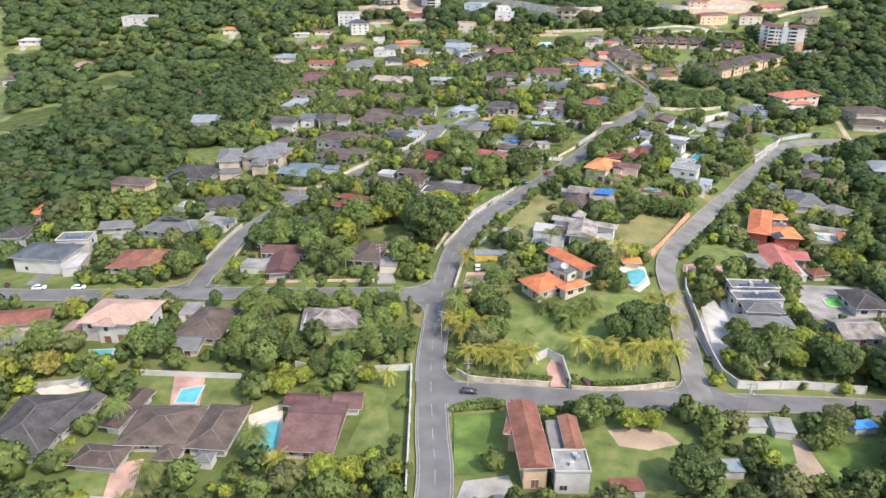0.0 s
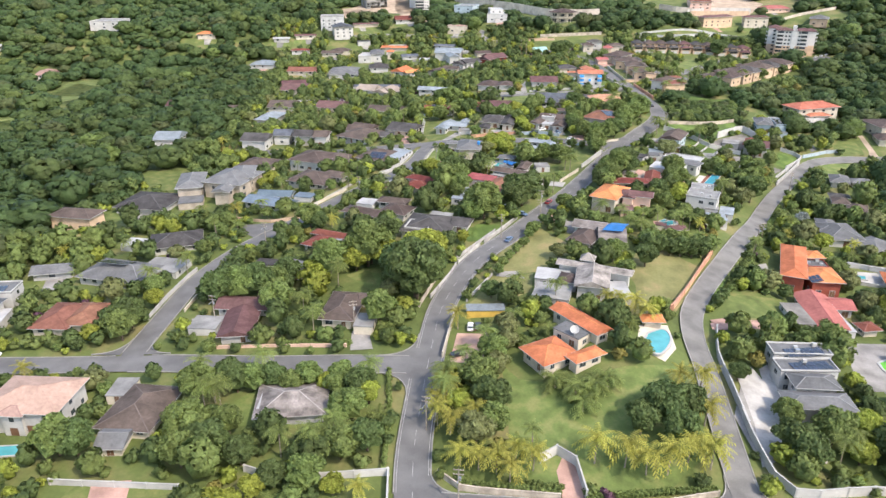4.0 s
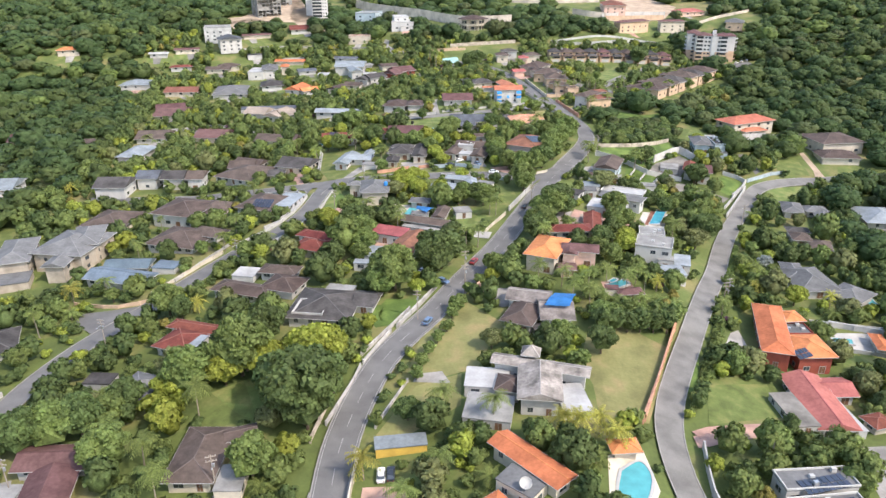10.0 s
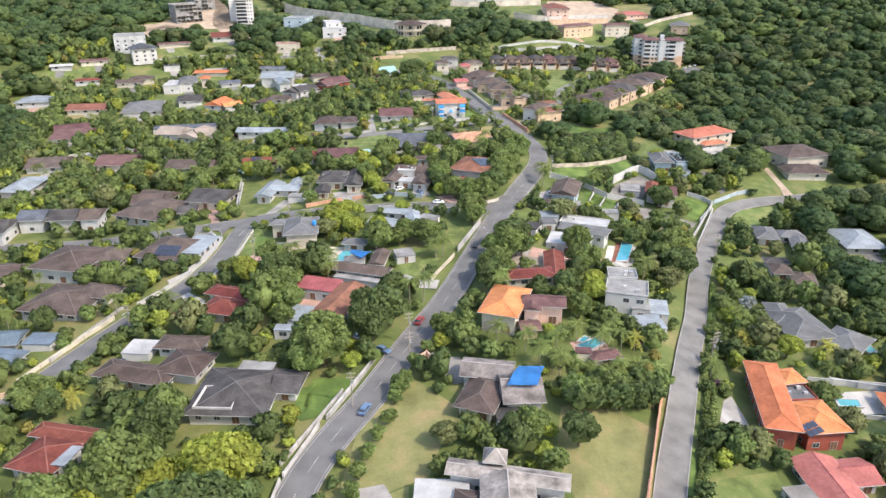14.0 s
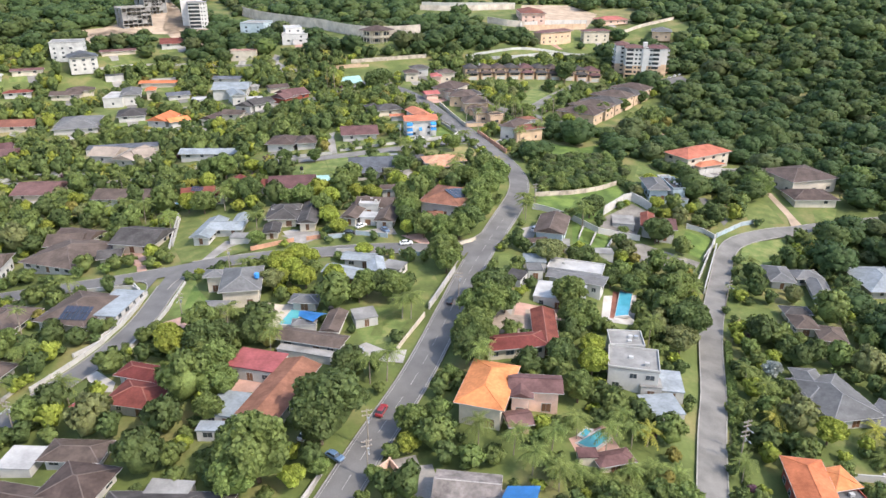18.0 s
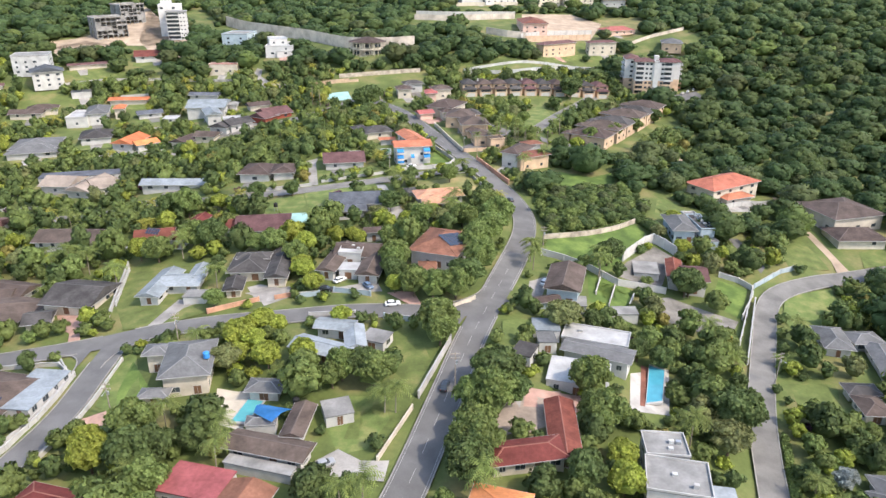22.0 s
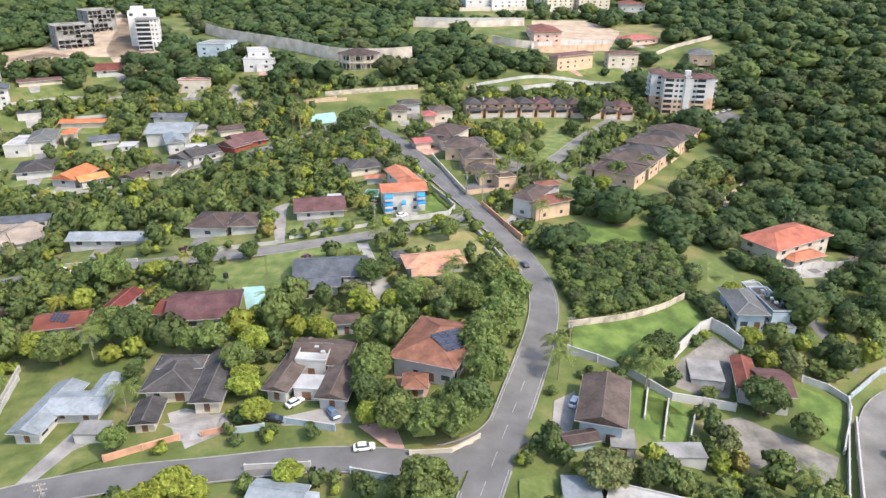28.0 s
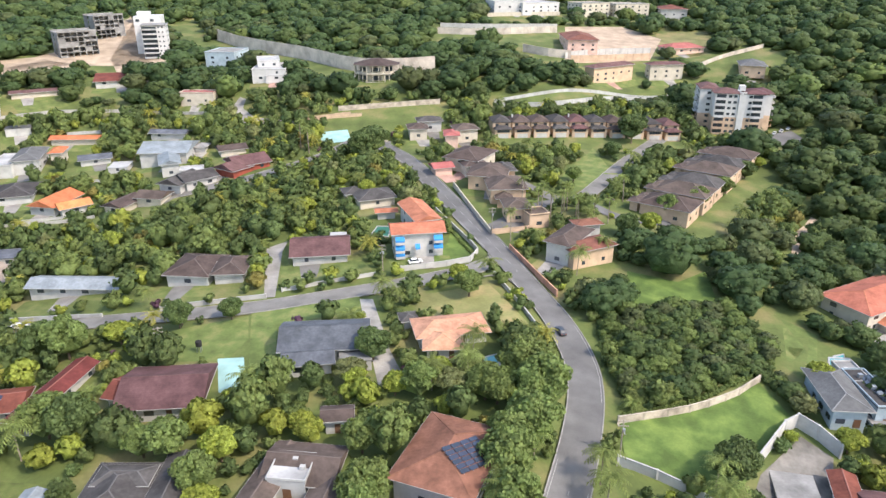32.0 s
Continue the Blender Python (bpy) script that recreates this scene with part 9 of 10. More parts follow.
def make_palm(seed, label, height, fronds, length, leafmat, trunk_r=0.16):
    rng = np.random.default_rng(seed)
    t = thing("palm_tree", 0, -900, ground(0, -900), 0, label, "palm")
    bm = bmesh.new()
    p, lean = Vector((0, 0, -0.6)), Vector((rng.uniform(-0.05, 0.05), rng.uniform(-0.05, 0.05), 1))
    for i in range(4):
        q = p + lean * (height + 0.6) / 4
        cone(bm, p, q, trunk_r * (1.15 - 0.12 * i), trunk_r * (1.05 - 0.12 * i), 7)
        p = q
    part("trunk", bm, PALMTRUNK, t)
    verts, faces = [], []
    for i in range(int(fronds * 1.35)):
        a = i * 2.399 + rng.uniform(-0.2, 0.2)
        up = rng.uniform(-0.35, 1.05)
        L = length * rng.uniform(0.8, 1.1)
        rib = []
        for k in range(9):
            s = k / 8
            rib.append(Vector((math.cos(a) * L * s * math.cos(up * (1 - s * 0.4)), math.sin(a) * L * s * math.cos(up * (1 - s * 0.4)),
                               L * (math.sin(up) * s - 0.55 * s * s))) + p)
        side = Vector((-math.sin(a), math.cos(a), 0))
        for k in range(8):
            w = length * 0.15 * (1.15 - 1.4 * (k / 7 - 0.4) ** 2) * rng.uniform(0.85, 1.15)
            along = rib[k + 1] - rib[k]
            for sg in (-1, 1):
                n = len(verts)
                tip = rib[k] + side * sg * w + Vector((0, 0, -w * 0.5)) + along * 0.9
                verts += [rib[k], rib[k] + along * 0.72, tip + along * 0.25, tip]
                faces.append((n, n + 1, n + 2, n + 3))
    link_mesh("crown", pydata("crown", verts, faces), leafmat, t)
    return t


BROAD = [make_tree(11, "tree", "broad dark-green shade tree with a dense crown", 5.2, 9.0, LEAF_DARK, 2000, 26, 0.36),
         make_tree(12, "tree", "rounded mid-green garden tree", 3.8, 7.0, LEAF_MID),
         make_tree(13, "tree", "spreading olive-green tree with loose foliage", 4.4, 7.0, LEAF_OLIVE, flat=0.6),
         make_tree(14, "tree", "dark-green mango tree with a full crown", 4.4, 7.6, LEAF_DARK, 1700, 22, 0.34),
         make_tree(15, "tree", "bright lime-green garden tree", 3.5, 6.0, LEAF_LIME, 1500, 18, 0.31),
         make_tree(16, "tree", "mid-green tree with an uneven crown", 4.8, 8.2, LEAF_MID, 1700, 22, 0.34, flat=0.85)]
SMALL = [make_tree(21, "tree", "small round mid-green garden tree", 2.4, 4.4, LEAF_MID, 560, 10, 0.29),
         make_tree(22, "tree", "small dark-green garden tree", 2.2, 4.8, LEAF_DARK, 560, 10, 0.29, 1.0),
         make_tree(23, "tree", "small yellow-green fruit tree", 2.1, 3.8, LEAF_LIME, 520, 9, 0.28),
         make_tree(24, "tree", "small golden-leaved ornamental tree", 1.8, 3.4, LEAF_GOLD, 460, 9, 0.26)]
BUSH = [make_tree(31, "shrub", "rounded dark-green garden shrub", 1.4, 1.9, LEAF_DARK, 230, 7, 0.2, 0.8, 0.05),
        make_tree(32, "shrub", "leafy light-green garden shrub", 1.3, 1.7, LEAF_LIME, 230, 7, 0.2, 0.8, 0.05),
        make_tree(33, "shrub", "bushy mid-green garden shrub", 1.6, 2.2, LEAF_MID, 250, 8, 0.2, 0.8, 0.05),
        make_tree(34, "shrub", "plum-coloured flowering garden shrub", 1.3, 1.6, LEAF_PLUM, 230, 7, 0.2, 0.8, 0.05)]
PALMS = [make_palm(41, "tall coconut palm with drooping green fronds", 8.0, 17, 4.3, LEAF_PALM),
         make_palm(42, "coconut palm with yellowing fronds", 6.0, 17, 4.3, LEAF_YPALM),
         make_palm(43, "short bushy palm with arching fronds", 3.0, 24, 4.2, LEAF_PALM, 0.22),
         make_palm(44, "slender royal palm with a small crown", 10.5, 16, 3.2, LEAF_PALM, 0.2)]
SILVER = make_tree(25, "tree", "pale silver-leaved ornamental tree", 3.2, 5.5, LEAF_GREY, 1000, 16, 0.28)
GOLDEN = make_tree(26, "tree", "rounded golden-leaved shade tree", 4.2, 6.2, LEAF_GOLD, 1100, 18, 0.3)
for t in BUSH:
    t["category"] = "shrub"
USED = set()
TREES = []          # (x, y, r) of all that stand


def plant(proto, x, y, s=1.0, rz=None, label=""):
    m = pose(x, y, ground(x, y), 0, 0, random.uniform(0, 360) if rz is None else rz) @ Matrix.Diagonal((s, s, s * random.uniform(0.9, 1.12), 1))
    TREES.append((x, y, 2.5 * s))
    if proto.name not in USED:
        USED.add(proto.name)
        proto.matrix_basis = m
        t = proto
    else:
        t = proto.copy()
        scene.collection.objects.link(t)
        t.matrix_basis = m
        for o in proto.children:
            c = o.copy()
            scene.collection.objects.link(c)
            c.parent = t
    if label:
        t["label"] = label
    return t


KG = {}
for k in KEEP:
    rad = math.hypot(k[4], k[5]) + 4
    for i in range(int((k[0] - rad) // 20), int((k[0] + rad) // 20) + 1):
        for j in range(int((k[1] - rad) // 20), int((k[1] + rad) // 20) + 1):
            KG.setdefault((i, j), []).append(k)


ROAD_AT = np.array([(q.x, q.y, w / 2) for ln, w, *_ in ROAD_LINES for q in ln])


PG = {}
for p in POLYS:
    for i in range(int((min(q[0] for q in p) - 4) // 20), int((max(q[0] for q in p) + 4) // 20) + 1):
        for j in range(int((min(q[1] for q in p) - 4) // 20), int((max(q[1] for q in p) + 4) // 20) + 1):
            PG.setdefault((i, j), []).append(p)


def road_gap(x, y):
    """How far the nearest road's edge is."""
    return float((np.hypot(ROAD_AT[:, 0] - x, ROAD_AT[:, 1] - y) - ROAD_AT[:, 2]).min())


def stand(proto, x, y, s=1.0, label=""):
    """Plant a tree, a little off the road where its crown would cover it."""
    reach = 3.4 * s if proto in BROAD else 1.6 * s
    for k in range(12):
        if road_gap(x, y) >= reach * 0.9:
            break
        best = max(((x + math.cos(a) * 0.8, y + math.sin(a) * 0.8) for a in (0, 0.785, 1.57, 2.356, 3.14, 3.93, 4.71, 5.5)), key=lambda p: road_gap(*p))
        x, y = best
    return plant(proto, x, y, s, None, label)


stand(BROAD[4], -56.9, 247.8, 2.00)
stand(BROAD[4], -61.1, 250.7, 1.60)
stand(BROAD[0], -46.7, 232.8, 1.80)
stand(BROAD[0], -60.1, 233.6, 1.60)
stand(BROAD[3], -49.8, 227.0, 1.50)
stand(BROAD[5], -75.5, 246.2, 1.70)
stand(BROAD[0], -53.1, 228.6, 1.90)
stand(BROAD[3], -29.1, 305.6, 1.90)
stand(BROAD[3], -31.4, 301.2, 1.50)
stand(BROAD[5], -42.6, 291.1, 1.60)
stand(BROAD[4], -35.9, 289.1, 0.80)
stand(BROAD[0], 16.1, 181.5, 1.15)
stand(BROAD[3], 10.9, 176.3, 1.00)
stand(BROAD[3], 21.5, 184.1, 1.10)
stand(BROAD[0], 19.0, 175.3, 0.90)
stand(PALMS[1], 24.8, 173.6, 0.90)
stand(PALMS[1], -35.4, 181.8, 0.90)
stand(PALMS[1], -38.2, 212.2, 0.90)
stand(PALMS[1], -12.2, 161.5, 0.90)
stand(PALMS[1], -16.7, 157.1, 0.90)
stand(PALMS[2], -4.2, 185.9, 1.10)
stand(PALMS[2], 0.2, 187.2, 1.10)
stand(PALMS[2], 3.4, 190.1, 1.10)
stand(PALMS[2], -2.2, 181.2, 1.10)
stand(PALMS[2], -9.3, 188.2, 1.10)
stand(PALMS[1], 20.6, 194.6, 0.90)
stand(PALMS[1], -36.9, 183.9, 0.90)
stand(PALMS[1], -36.0, 176.6, 0.90)
stand(PALMS[1], -36.2, 171.4, 0.90)
stand(PALMS[1], 3.3, 226.1, 0.90)
stand(PALMS[1], 6.6, 225.5, 0.90)
stand(PALMS[1], 11.5, 227.2, 0.90)
stand(PALMS[1], 14.3, 222.8, 0.90)
stand(PALMS[0], -11.9, 229.6, 0.90)
stand(PALMS[0], -24.1, 233.1, 0.90)
stand(BROAD[0], 16.1, 260.9, 0.85)
stand(BROAD[5], 5.7, 262.5, 0.90)
stand(BROAD[2], -12.7, 261.1, 0.75)
stand(BROAD[3], -31.3, 231.0, 0.80)
stand(SMALL[0], 18.1, 276.0, 1.50)
stand(SMALL[0], 21.3, 274.8, 1.50)
stand(SMALL[0], 25.7, 281.1, 1.50)
stand(SMALL[0], 28.9, 279.9, 1.50)
stand(SMALL[0], 32.1, 278.5, 1.50)
stand(SMALL[0], 36.5, 283.9, 1.50)
stand(SMALL[0], 39.7, 282.6, 1.50)
stand(SMALL[1], 17.5, 271.5, 1.40)
stand(SMALL[1], 21.3, 272.7, 1.40)
stand(SMALL[1], 25.2, 274.3, 1.40)
stand(SMALL[1], 29.0, 275.6, 1.40)
stand(SMALL[1], 32.9, 276.6, 1.40)
stand(SMALL[1], 36.7, 277.3, 1.40)
stand(BROAD[0], 11.5, 358.2, 1.20)
stand(BROAD[3], 13.6, 352.0, 1.00)
stand(BROAD[5], 4.5, 341.2, 1.00)
stand(BROAD[3], 2.3, 331.1, 1.10)
stand(BROAD[5], 33.9, 346.5, 1.10)
stand(BROAD[4], 32.4, 326.7, 1.20)
stand(BROAD[3], 24.4, 327.6, 1.00)
stand(BROAD[5], -1.3, 376.5, 1.00)
stand(BROAD[5], -17.4, 360.2, 1.10)
stand(BROAD[1], -27.0, 359.5, 0.90)
stand(BROAD[4], -52.2, 378.1, 1.30)
stand(BROAD[4], -43.4, 368.6, 1.10)
stand(BROAD[2], -53.4, 368.8, 1.00)
stand(BROAD[4], -72.5, 335.7, 1.20)
stand(BROAD[3], -64.0, 334.8, 1.20)
stand(BROAD[2], 61.3, 344.0, 1.20)
stand(SILVER, 83.9, 335.6, 0.90)
stand(BROAD[3], 80.4, 418.2, 1.20)
stand(BROAD[0], 59.3, 434.5, 0.90)
stand(PALMS[0], 52.4, 423.0, 1.00)
stand(BROAD[2], 33.4, 387.7, 1.20)
stand(BROAD[5], -1.4, 381.1, 1.20)
stand(BROAD[4], -27.1, 392.0, 0.90)
stand(BROAD[4], -47.5, 385.7, 1.10)
stand(BROAD[4], -51.0, 383.4, 1.00)
stand(BROAD[1], -13.4, 415.8, 1.10)
stand(BROAD[4], -41.5, 418.3, 1.00)
stand(BROAD[4], -27.5, 439.0, 0.80)
stand(BROAD[1], -67.3, 485.3, 0.80)
stand(BROAD[3], -54.4, 487.4, 0.80)
stand(BROAD[4], -18.1, 453.1, 0.90)
stand(PALMS[0], 10.8, 424.5, 1.00)
stand(PALMS[0], 11.5, 417.1, 1.00)
stand(BROAD[1], 8.1, 496.0, 1.10)
stand(BROAD[4], 5.3, 504.6, 0.90)
stand(BROAD[5], 18.6, 457.1, 1.30)
stand(BROAD[5], 22.0, 449.2, 1.40)
stand(BROAD[1], 12.3, 448.7, 1.20)
stand(BROAD[5], 18.2, 437.3, 1.30)
stand(BROAD[5], 12.8, 427.4, 1.20)
stand(BROAD[4], -27.4, 578.3, 1.00)
stand(PALMS[3], 45.8, 565.4, 0.90)
stand(PALMS[3], 48.6, 557.6, 0.90)
stand(PALMS[3], 53.2, 550.5, 0.90)
stand(PALMS[3], 70.8, 578.5, 0.90)
stand(PALMS[3], 37.4, 564.4, 0.90)
stand(PALMS[3], 31.7, 550.4, 0.90)
stand(PALMS[3], 23.5, 536.9, 0.90)
stand(BROAD[0], 99.9, 653.8, 1.50)
stand(BROAD[3], 79.3, 634.4, 1.00)
stand(BROAD[1], 54.7, 597.1, 1.00)
stand(BROAD[1], 52.9, 622.9, 1.10)
stand(BROAD[0], -29.7, 631.1, 1.60)
stand(BROAD[0], -33.9, 622.4, 1.30)
stand(PALMS[3], -65.6, 647.5, 1.10)
stand(PALMS[3], -59.8, 637.0, 1.10)
stand(PALMS[0], -208.9, 668.5, 1.20)
stand(PALMS[0], 6.5, 455.3, 1.00)
stand(BROAD[4], -2.3, 455.8, 0.90)
stand(BROAD[4], -9.6, 451.6, 0.90)
stand(BROAD[0], -15.6, 465.1, 0.90)
stand(BROAD[2], -19.9, 456.1, 0.90)
stand(BROAD[2], 6.7, 458.0, 0.90)
stand(BROAD[2], 2.7, 451.5, 0.90)
stand(GOLDEN, -137.5, 132.7, 1.00)
stand(BROAD[4], -51.3, 111.4, 1.10)
stand(BROAD[4], -44.9, 111.5, 1.00)
stand(BROAD[5], 4.9, 140.7, 0.95)
stand(BROAD[4], 14.0, 141.8, 0.90)
stand(BROAD[4], 19.3, 142.6, 0.80)
stand(BROAD[3], 47.0, 177.2, 1.10)
stand(BROAD[4], 66.1, 190.3, 1.20)
stand(BROAD[0], 69.7, 180.8, 1.10)
stand(BROAD[4], -75.6, 138.0, 0.90)
stand(BROAD[0], 26.7, 124.1, 1.20)
stand(BROAD[2], 62.6, 154.1, 0.90)
stand(PALMS[0], -156.1, 140.8, 0.90)
stand(PALMS[0], -146.5, 138.3, 0.90)
stand(PALMS[0], -84.7, 99.9, 0.90)
stand(PALMS[0], -68.6, 114.3, 0.90)
stand(BROAD[5], -83.9, 176.4, 0.90)
stand(BROAD[3], -79.5, 177.7, 0.90)
stand(BROAD[1], -74.0, 176.6, 0.90)
stand(BROAD[5], -70.5, 179.7, 0.80)
stand(BROAD[4], -65.1, 178.7, 0.80)
stand(BROAD[5], -62.4, 181.4, 0.80)
stand(BROAD[3], -56.4, 178.8, 1.00)
stand(BROAD[3], -87.9, 174.6, 0.90)
stand(BROAD[3], -114.5, 216.3, 1.30)
stand(BROAD[5], -109.7, 219.3, 1.30)
stand(BROAD[3], -104.8, 222.4, 1.30)
stand(BROAD[1], -100.1, 226.1, 1.20)
stand(BROAD[5], -93.8, 212.9, 1.20)
stand(BROAD[3], -98.4, 231.4, 1.10)
stand(BROAD[5], -86.4, 239.4, 1.40)
stand(BROAD[4], -90.5, 236.4, 1.10)
stand(BROAD[1], -83.7, 246.0, 1.20)
stand(BROAD[5], -61.2, 211.1, 1.10)
stand(BROAD[3], -130.9, 199.0, 1.10)
stand(BROAD[5], -130.4, 192.3, 1.10)
stand(BROAD[4], -131.1, 212.7, 0.90)
stand(BROAD[1], -137.4, 217.2, 1.00)
stand(PALMS[0], -141.3, 221.7, 0.95)
stand(PALMS[0], -136.5, 234.3, 0.95)
stand(PALMS[0], -96.2, 218.0, 0.95)
stand(PALMS[0], -85.8, 213.4, 0.95)
stand(PALMS[0], -79.0, 204.2, 0.95)
stand(PALMS[0], -84.7, 183.5, 0.95)
stand(PALMS[0], -80.6, 230.3, 0.95)
stand(PALMS[0], -55.9, 183.0, 0.95)
stand(PALMS[0], -35.0, 178.7, 0.95)
stand(PALMS[0], -37.5, 184.8, 0.95)
stand(BROAD[4], -78.5, 242.3, 1.50)
stand(BROAD[5], -75.0, 248.3, 1.50)
stand(PALMS[2], 19.9, 289.4, 0.85)
stand(PALMS[2], 24.0, 288.3, 0.85)
stand(PALMS[2], 28.0, 286.7, 0.85)
stand(PALMS[2], 31.9, 285.2, 0.85)
stand(PALMS[2], 35.5, 283.5, 0.85)
stand(PALMS[2], 41.3, 291.0, 0.85)
stand(PALMS[2], 37.3, 292.4, 0.85)
stand(PALMS[2], 31.9, 291.6, 0.85)
stand(PALMS[0], 11.4, 290.3, 0.80)
stand(PALMS[0], 16.6, 297.2, 0.80)
stand(PALMS[0], 15.9, 285.9, 0.80)
stand(PALMS[0], 28.3, 298.0, 0.80)
stand(PALMS[0], 23.0, 301.9, 0.80)
stand(PALMS[0], 1.4, 298.8, 0.80)
stand(PALMS[0], 8.4, 296.1, 0.80)
stand(PALMS[0], 32.5, 304.4, 0.80)
stand(PALMS[0], 34.7, 300.5, 0.80)
stand(BROAD[3], -44.9, 294.2, 1.50)
stand(BROAD[5], -46.1, 287.1, 1.00)
stand(BROAD[4], -13.3, 297.6, 0.80)
stand(BROAD[5], -16.3, 306.1, 0.80)
stand(BROAD[3], 2.2, 332.5, 1.20)
stand(BROAD[5], 3.5, 349.9, 1.00)
stand(BROAD[5], 32.9, 358.0, 1.10)
stand(BROAD[4], 34.0, 334.9, 1.00)
stand(BROAD[1], -26.1, 288.8, 0.60)
stand(BROAD[5], -26.9, 279.5, 0.60)
stand(BROAD[3], -73.7, 261.3, 1.30)
stand(BROAD[5], -56.7, 318.6, 1.00)
stand(BROAD[1], -56.8, 309.9, 0.90)
stand(BROAD[5], -66.9, 344.3, 1.10)
stand(BROAD[1], -96.9, 312.8, 1.00)
stand(BROAD[5], -108.2, 276.6, 1.20)
stand(BROAD[3], -103.5, 274.5, 0.90)
stand(BROAD[5], -25.1, 362.5, 0.90)
stand(BROAD[3], -20.4, 362.8, 1.00)
stand(BROAD[4], -35.2, 369.8, 1.00)
stand(BROAD[4], -47.8, 376.0, 1.00)
stand(BROAD[4], -51.1, 371.1, 1.00)
stand(BROAD[4], -43.6, 384.5, 0.90)
stand(BROAD[3], -60.6, 336.4, 1.10)
stand(BROAD[4], -64.4, 334.6, 1.20)
stand(BROAD[4], -74.8, 341.2, 1.10)
stand(BROAD[5], -58.9, 327.1, 1.00)
stand(BROAD[5], 8.6, 348.3, 1.20)
stand(BROAD[5], 3.5, 333.7, 1.20)
stand(BROAD[3], 9.8, 359.0, 1.20)
stand(BROAD[3], 1.9, 327.8, 1.10)
stand(BROAD[3], 50.6, 376.7, 0.80)
stand(BROAD[3], 55.9, 374.2, 0.80)
stand(BROAD[2], 31.5, 386.8, 1.10)
stand(BROAD[0], 68.1, 350.0, 1.30)
stand(BROAD[5], 32.3, 347.1, 1.00)
stand(BROAD[4], 32.2, 356.8, 0.70)
stand(PALMS[0], -61.5, 347.5, 0.95)
stand(PALMS[0], -12.4, 350.1, 0.95)
stand(PALMS[0], -14.8, 350.2, 0.95)
stand(PALMS[0], 3.6, 323.2, 0.95)
stand(PALMS[0], -136.7, 476.0, 0.95)
stand(PALMS[0], 75.1, 391.3, 0.95)
stand(PALMS[0], 54.0, 430.7, 0.95)
stand(PALMS[0], 52.7, 344.5, 0.95)
stand(PALMS[0], -18.3, 322.7, 0.95)
stand(PALMS[0], -22.3, 321.6, 0.95)
stand(PALMS[0], -98.1, 418.8, 0.95)
stand(PALMS[0], -119.6, 436.9, 0.95)
stand(PALMS[0], -111.3, 430.2, 0.95)
stand(PALMS[0], -61.2, 328.5, 0.95)
stand(PALMS[1], 0.8, 166.0, 1.15)
stand(PALMS[1], 7.2, 166.0, 1.15)
stand(PALMS[1], 11.6, 164.7, 1.15)
stand(PALMS[1], 16.1, 165.6, 1.15)
stand(PALMS[1], 20.9, 170.5, 1.15)
stand(PALMS[1], 25.6, 170.2, 1.15)
stand(PALMS[1], 28.3, 184.0, 1.15)
stand(PALMS[1], 26.5, 194.3, 1.15)
stand(PALMS[1], -28.0, 160.0, 0.95)
stand(PALMS[1], -23.9, 159.6, 0.95)
stand(PALMS[1], -19.9, 159.2, 0.95)
stand(PALMS[1], -16.2, 163.5, 0.95)
stand(PALMS[1], -32.0, 169.3, 0.95)
stand(PALMS[1], -27.2, 172.7, 0.95)
stand(PALMS[1], -37.1, 182.3, 0.95)
stand(PALMS[3], -12.8, 164.5, 0.90)
stand(BROAD[5], -145.7, 141.6, 1.10)
stand(BROAD[2], -138.8, 143.6, 1.00)
stand(BROAD[5], -117.6, 146.6, 1.20)
stand(BROAD[3], -112.7, 146.8, 1.10)
stand(BROAD[1], -123.0, 132.3, 0.90)
stand(BROAD[5], -91.0, 156.9, 1.20)
stand(BROAD[3], -84.2, 152.8, 1.20)
stand(BROAD[1], -82.6, 159.7, 1.00)
stand(BROAD[5], -96.5, 171.0, 1.10)
stand(BROAD[5], -88.3, 148.2, 1.00)
stand(BROAD[3], -75.6, 151.2, 0.90)
stand(BROAD[4], -72.3, 137.5, 1.00)
stand(BROAD[4], -69.0, 143.2, 0.90)
stand(BROAD[3], -65.9, 146.6, 0.80)
stand(BROAD[5], -58.7, 147.4, 0.90)
stand(BROAD[4], -52.7, 146.9, 0.80)
stand(BROAD[5], -56.9, 169.9, 1.00)
stand(BROAD[3], -49.4, 160.8, 1.00)
stand(BROAD[5], -54.5, 157.2, 1.00)
stand(BROAD[4], -53.7, 176.1, 1.00)
stand(BROAD[1], -62.8, 178.0, 0.90)
stand(BROAD[5], -27.8, 185.8, 1.10)
stand(BROAD[3], -23.3, 177.9, 1.10)
stand(BROAD[4], -31.2, 177.2, 1.00)
stand(BROAD[5], -26.1, 196.9, 0.90)
stand(BROAD[5], -22.3, 171.4, 0.90)
stand(BROAD[3], -89.9, 175.8, 1.00)
stand(BROAD[3], 45.3, 180.5, 1.20)
stand(BROAD[4], 47.6, 177.5, 1.00)
stand(BROAD[5], 55.4, 188.2, 1.10)
stand(BROAD[4], 63.9, 193.8, 1.20)
stand(BROAD[3], 68.0, 187.4, 1.20)
stand(BROAD[5], 72.8, 184.4, 1.10)
stand(BROAD[4], 59.9, 182.8, 1.00)
stand(BROAD[5], 45.9, 191.2, 0.80)
stand(BROAD[3], 37.1, 206.1, 0.70)
stand(PALMS[0], -151.0, 147.5, 0.90)
stand(PALMS[0], -91.7, 170.1, 0.90)
stand(PALMS[0], -92.8, 167.0, 0.90)
stand(PALMS[0], -88.8, 167.7, 0.90)
stand(PALMS[0], -105.1, 116.8, 0.90)
stand(PALMS[0], -69.7, 115.2, 0.90)
stand(PALMS[0], 55.5, 181.4, 0.90)
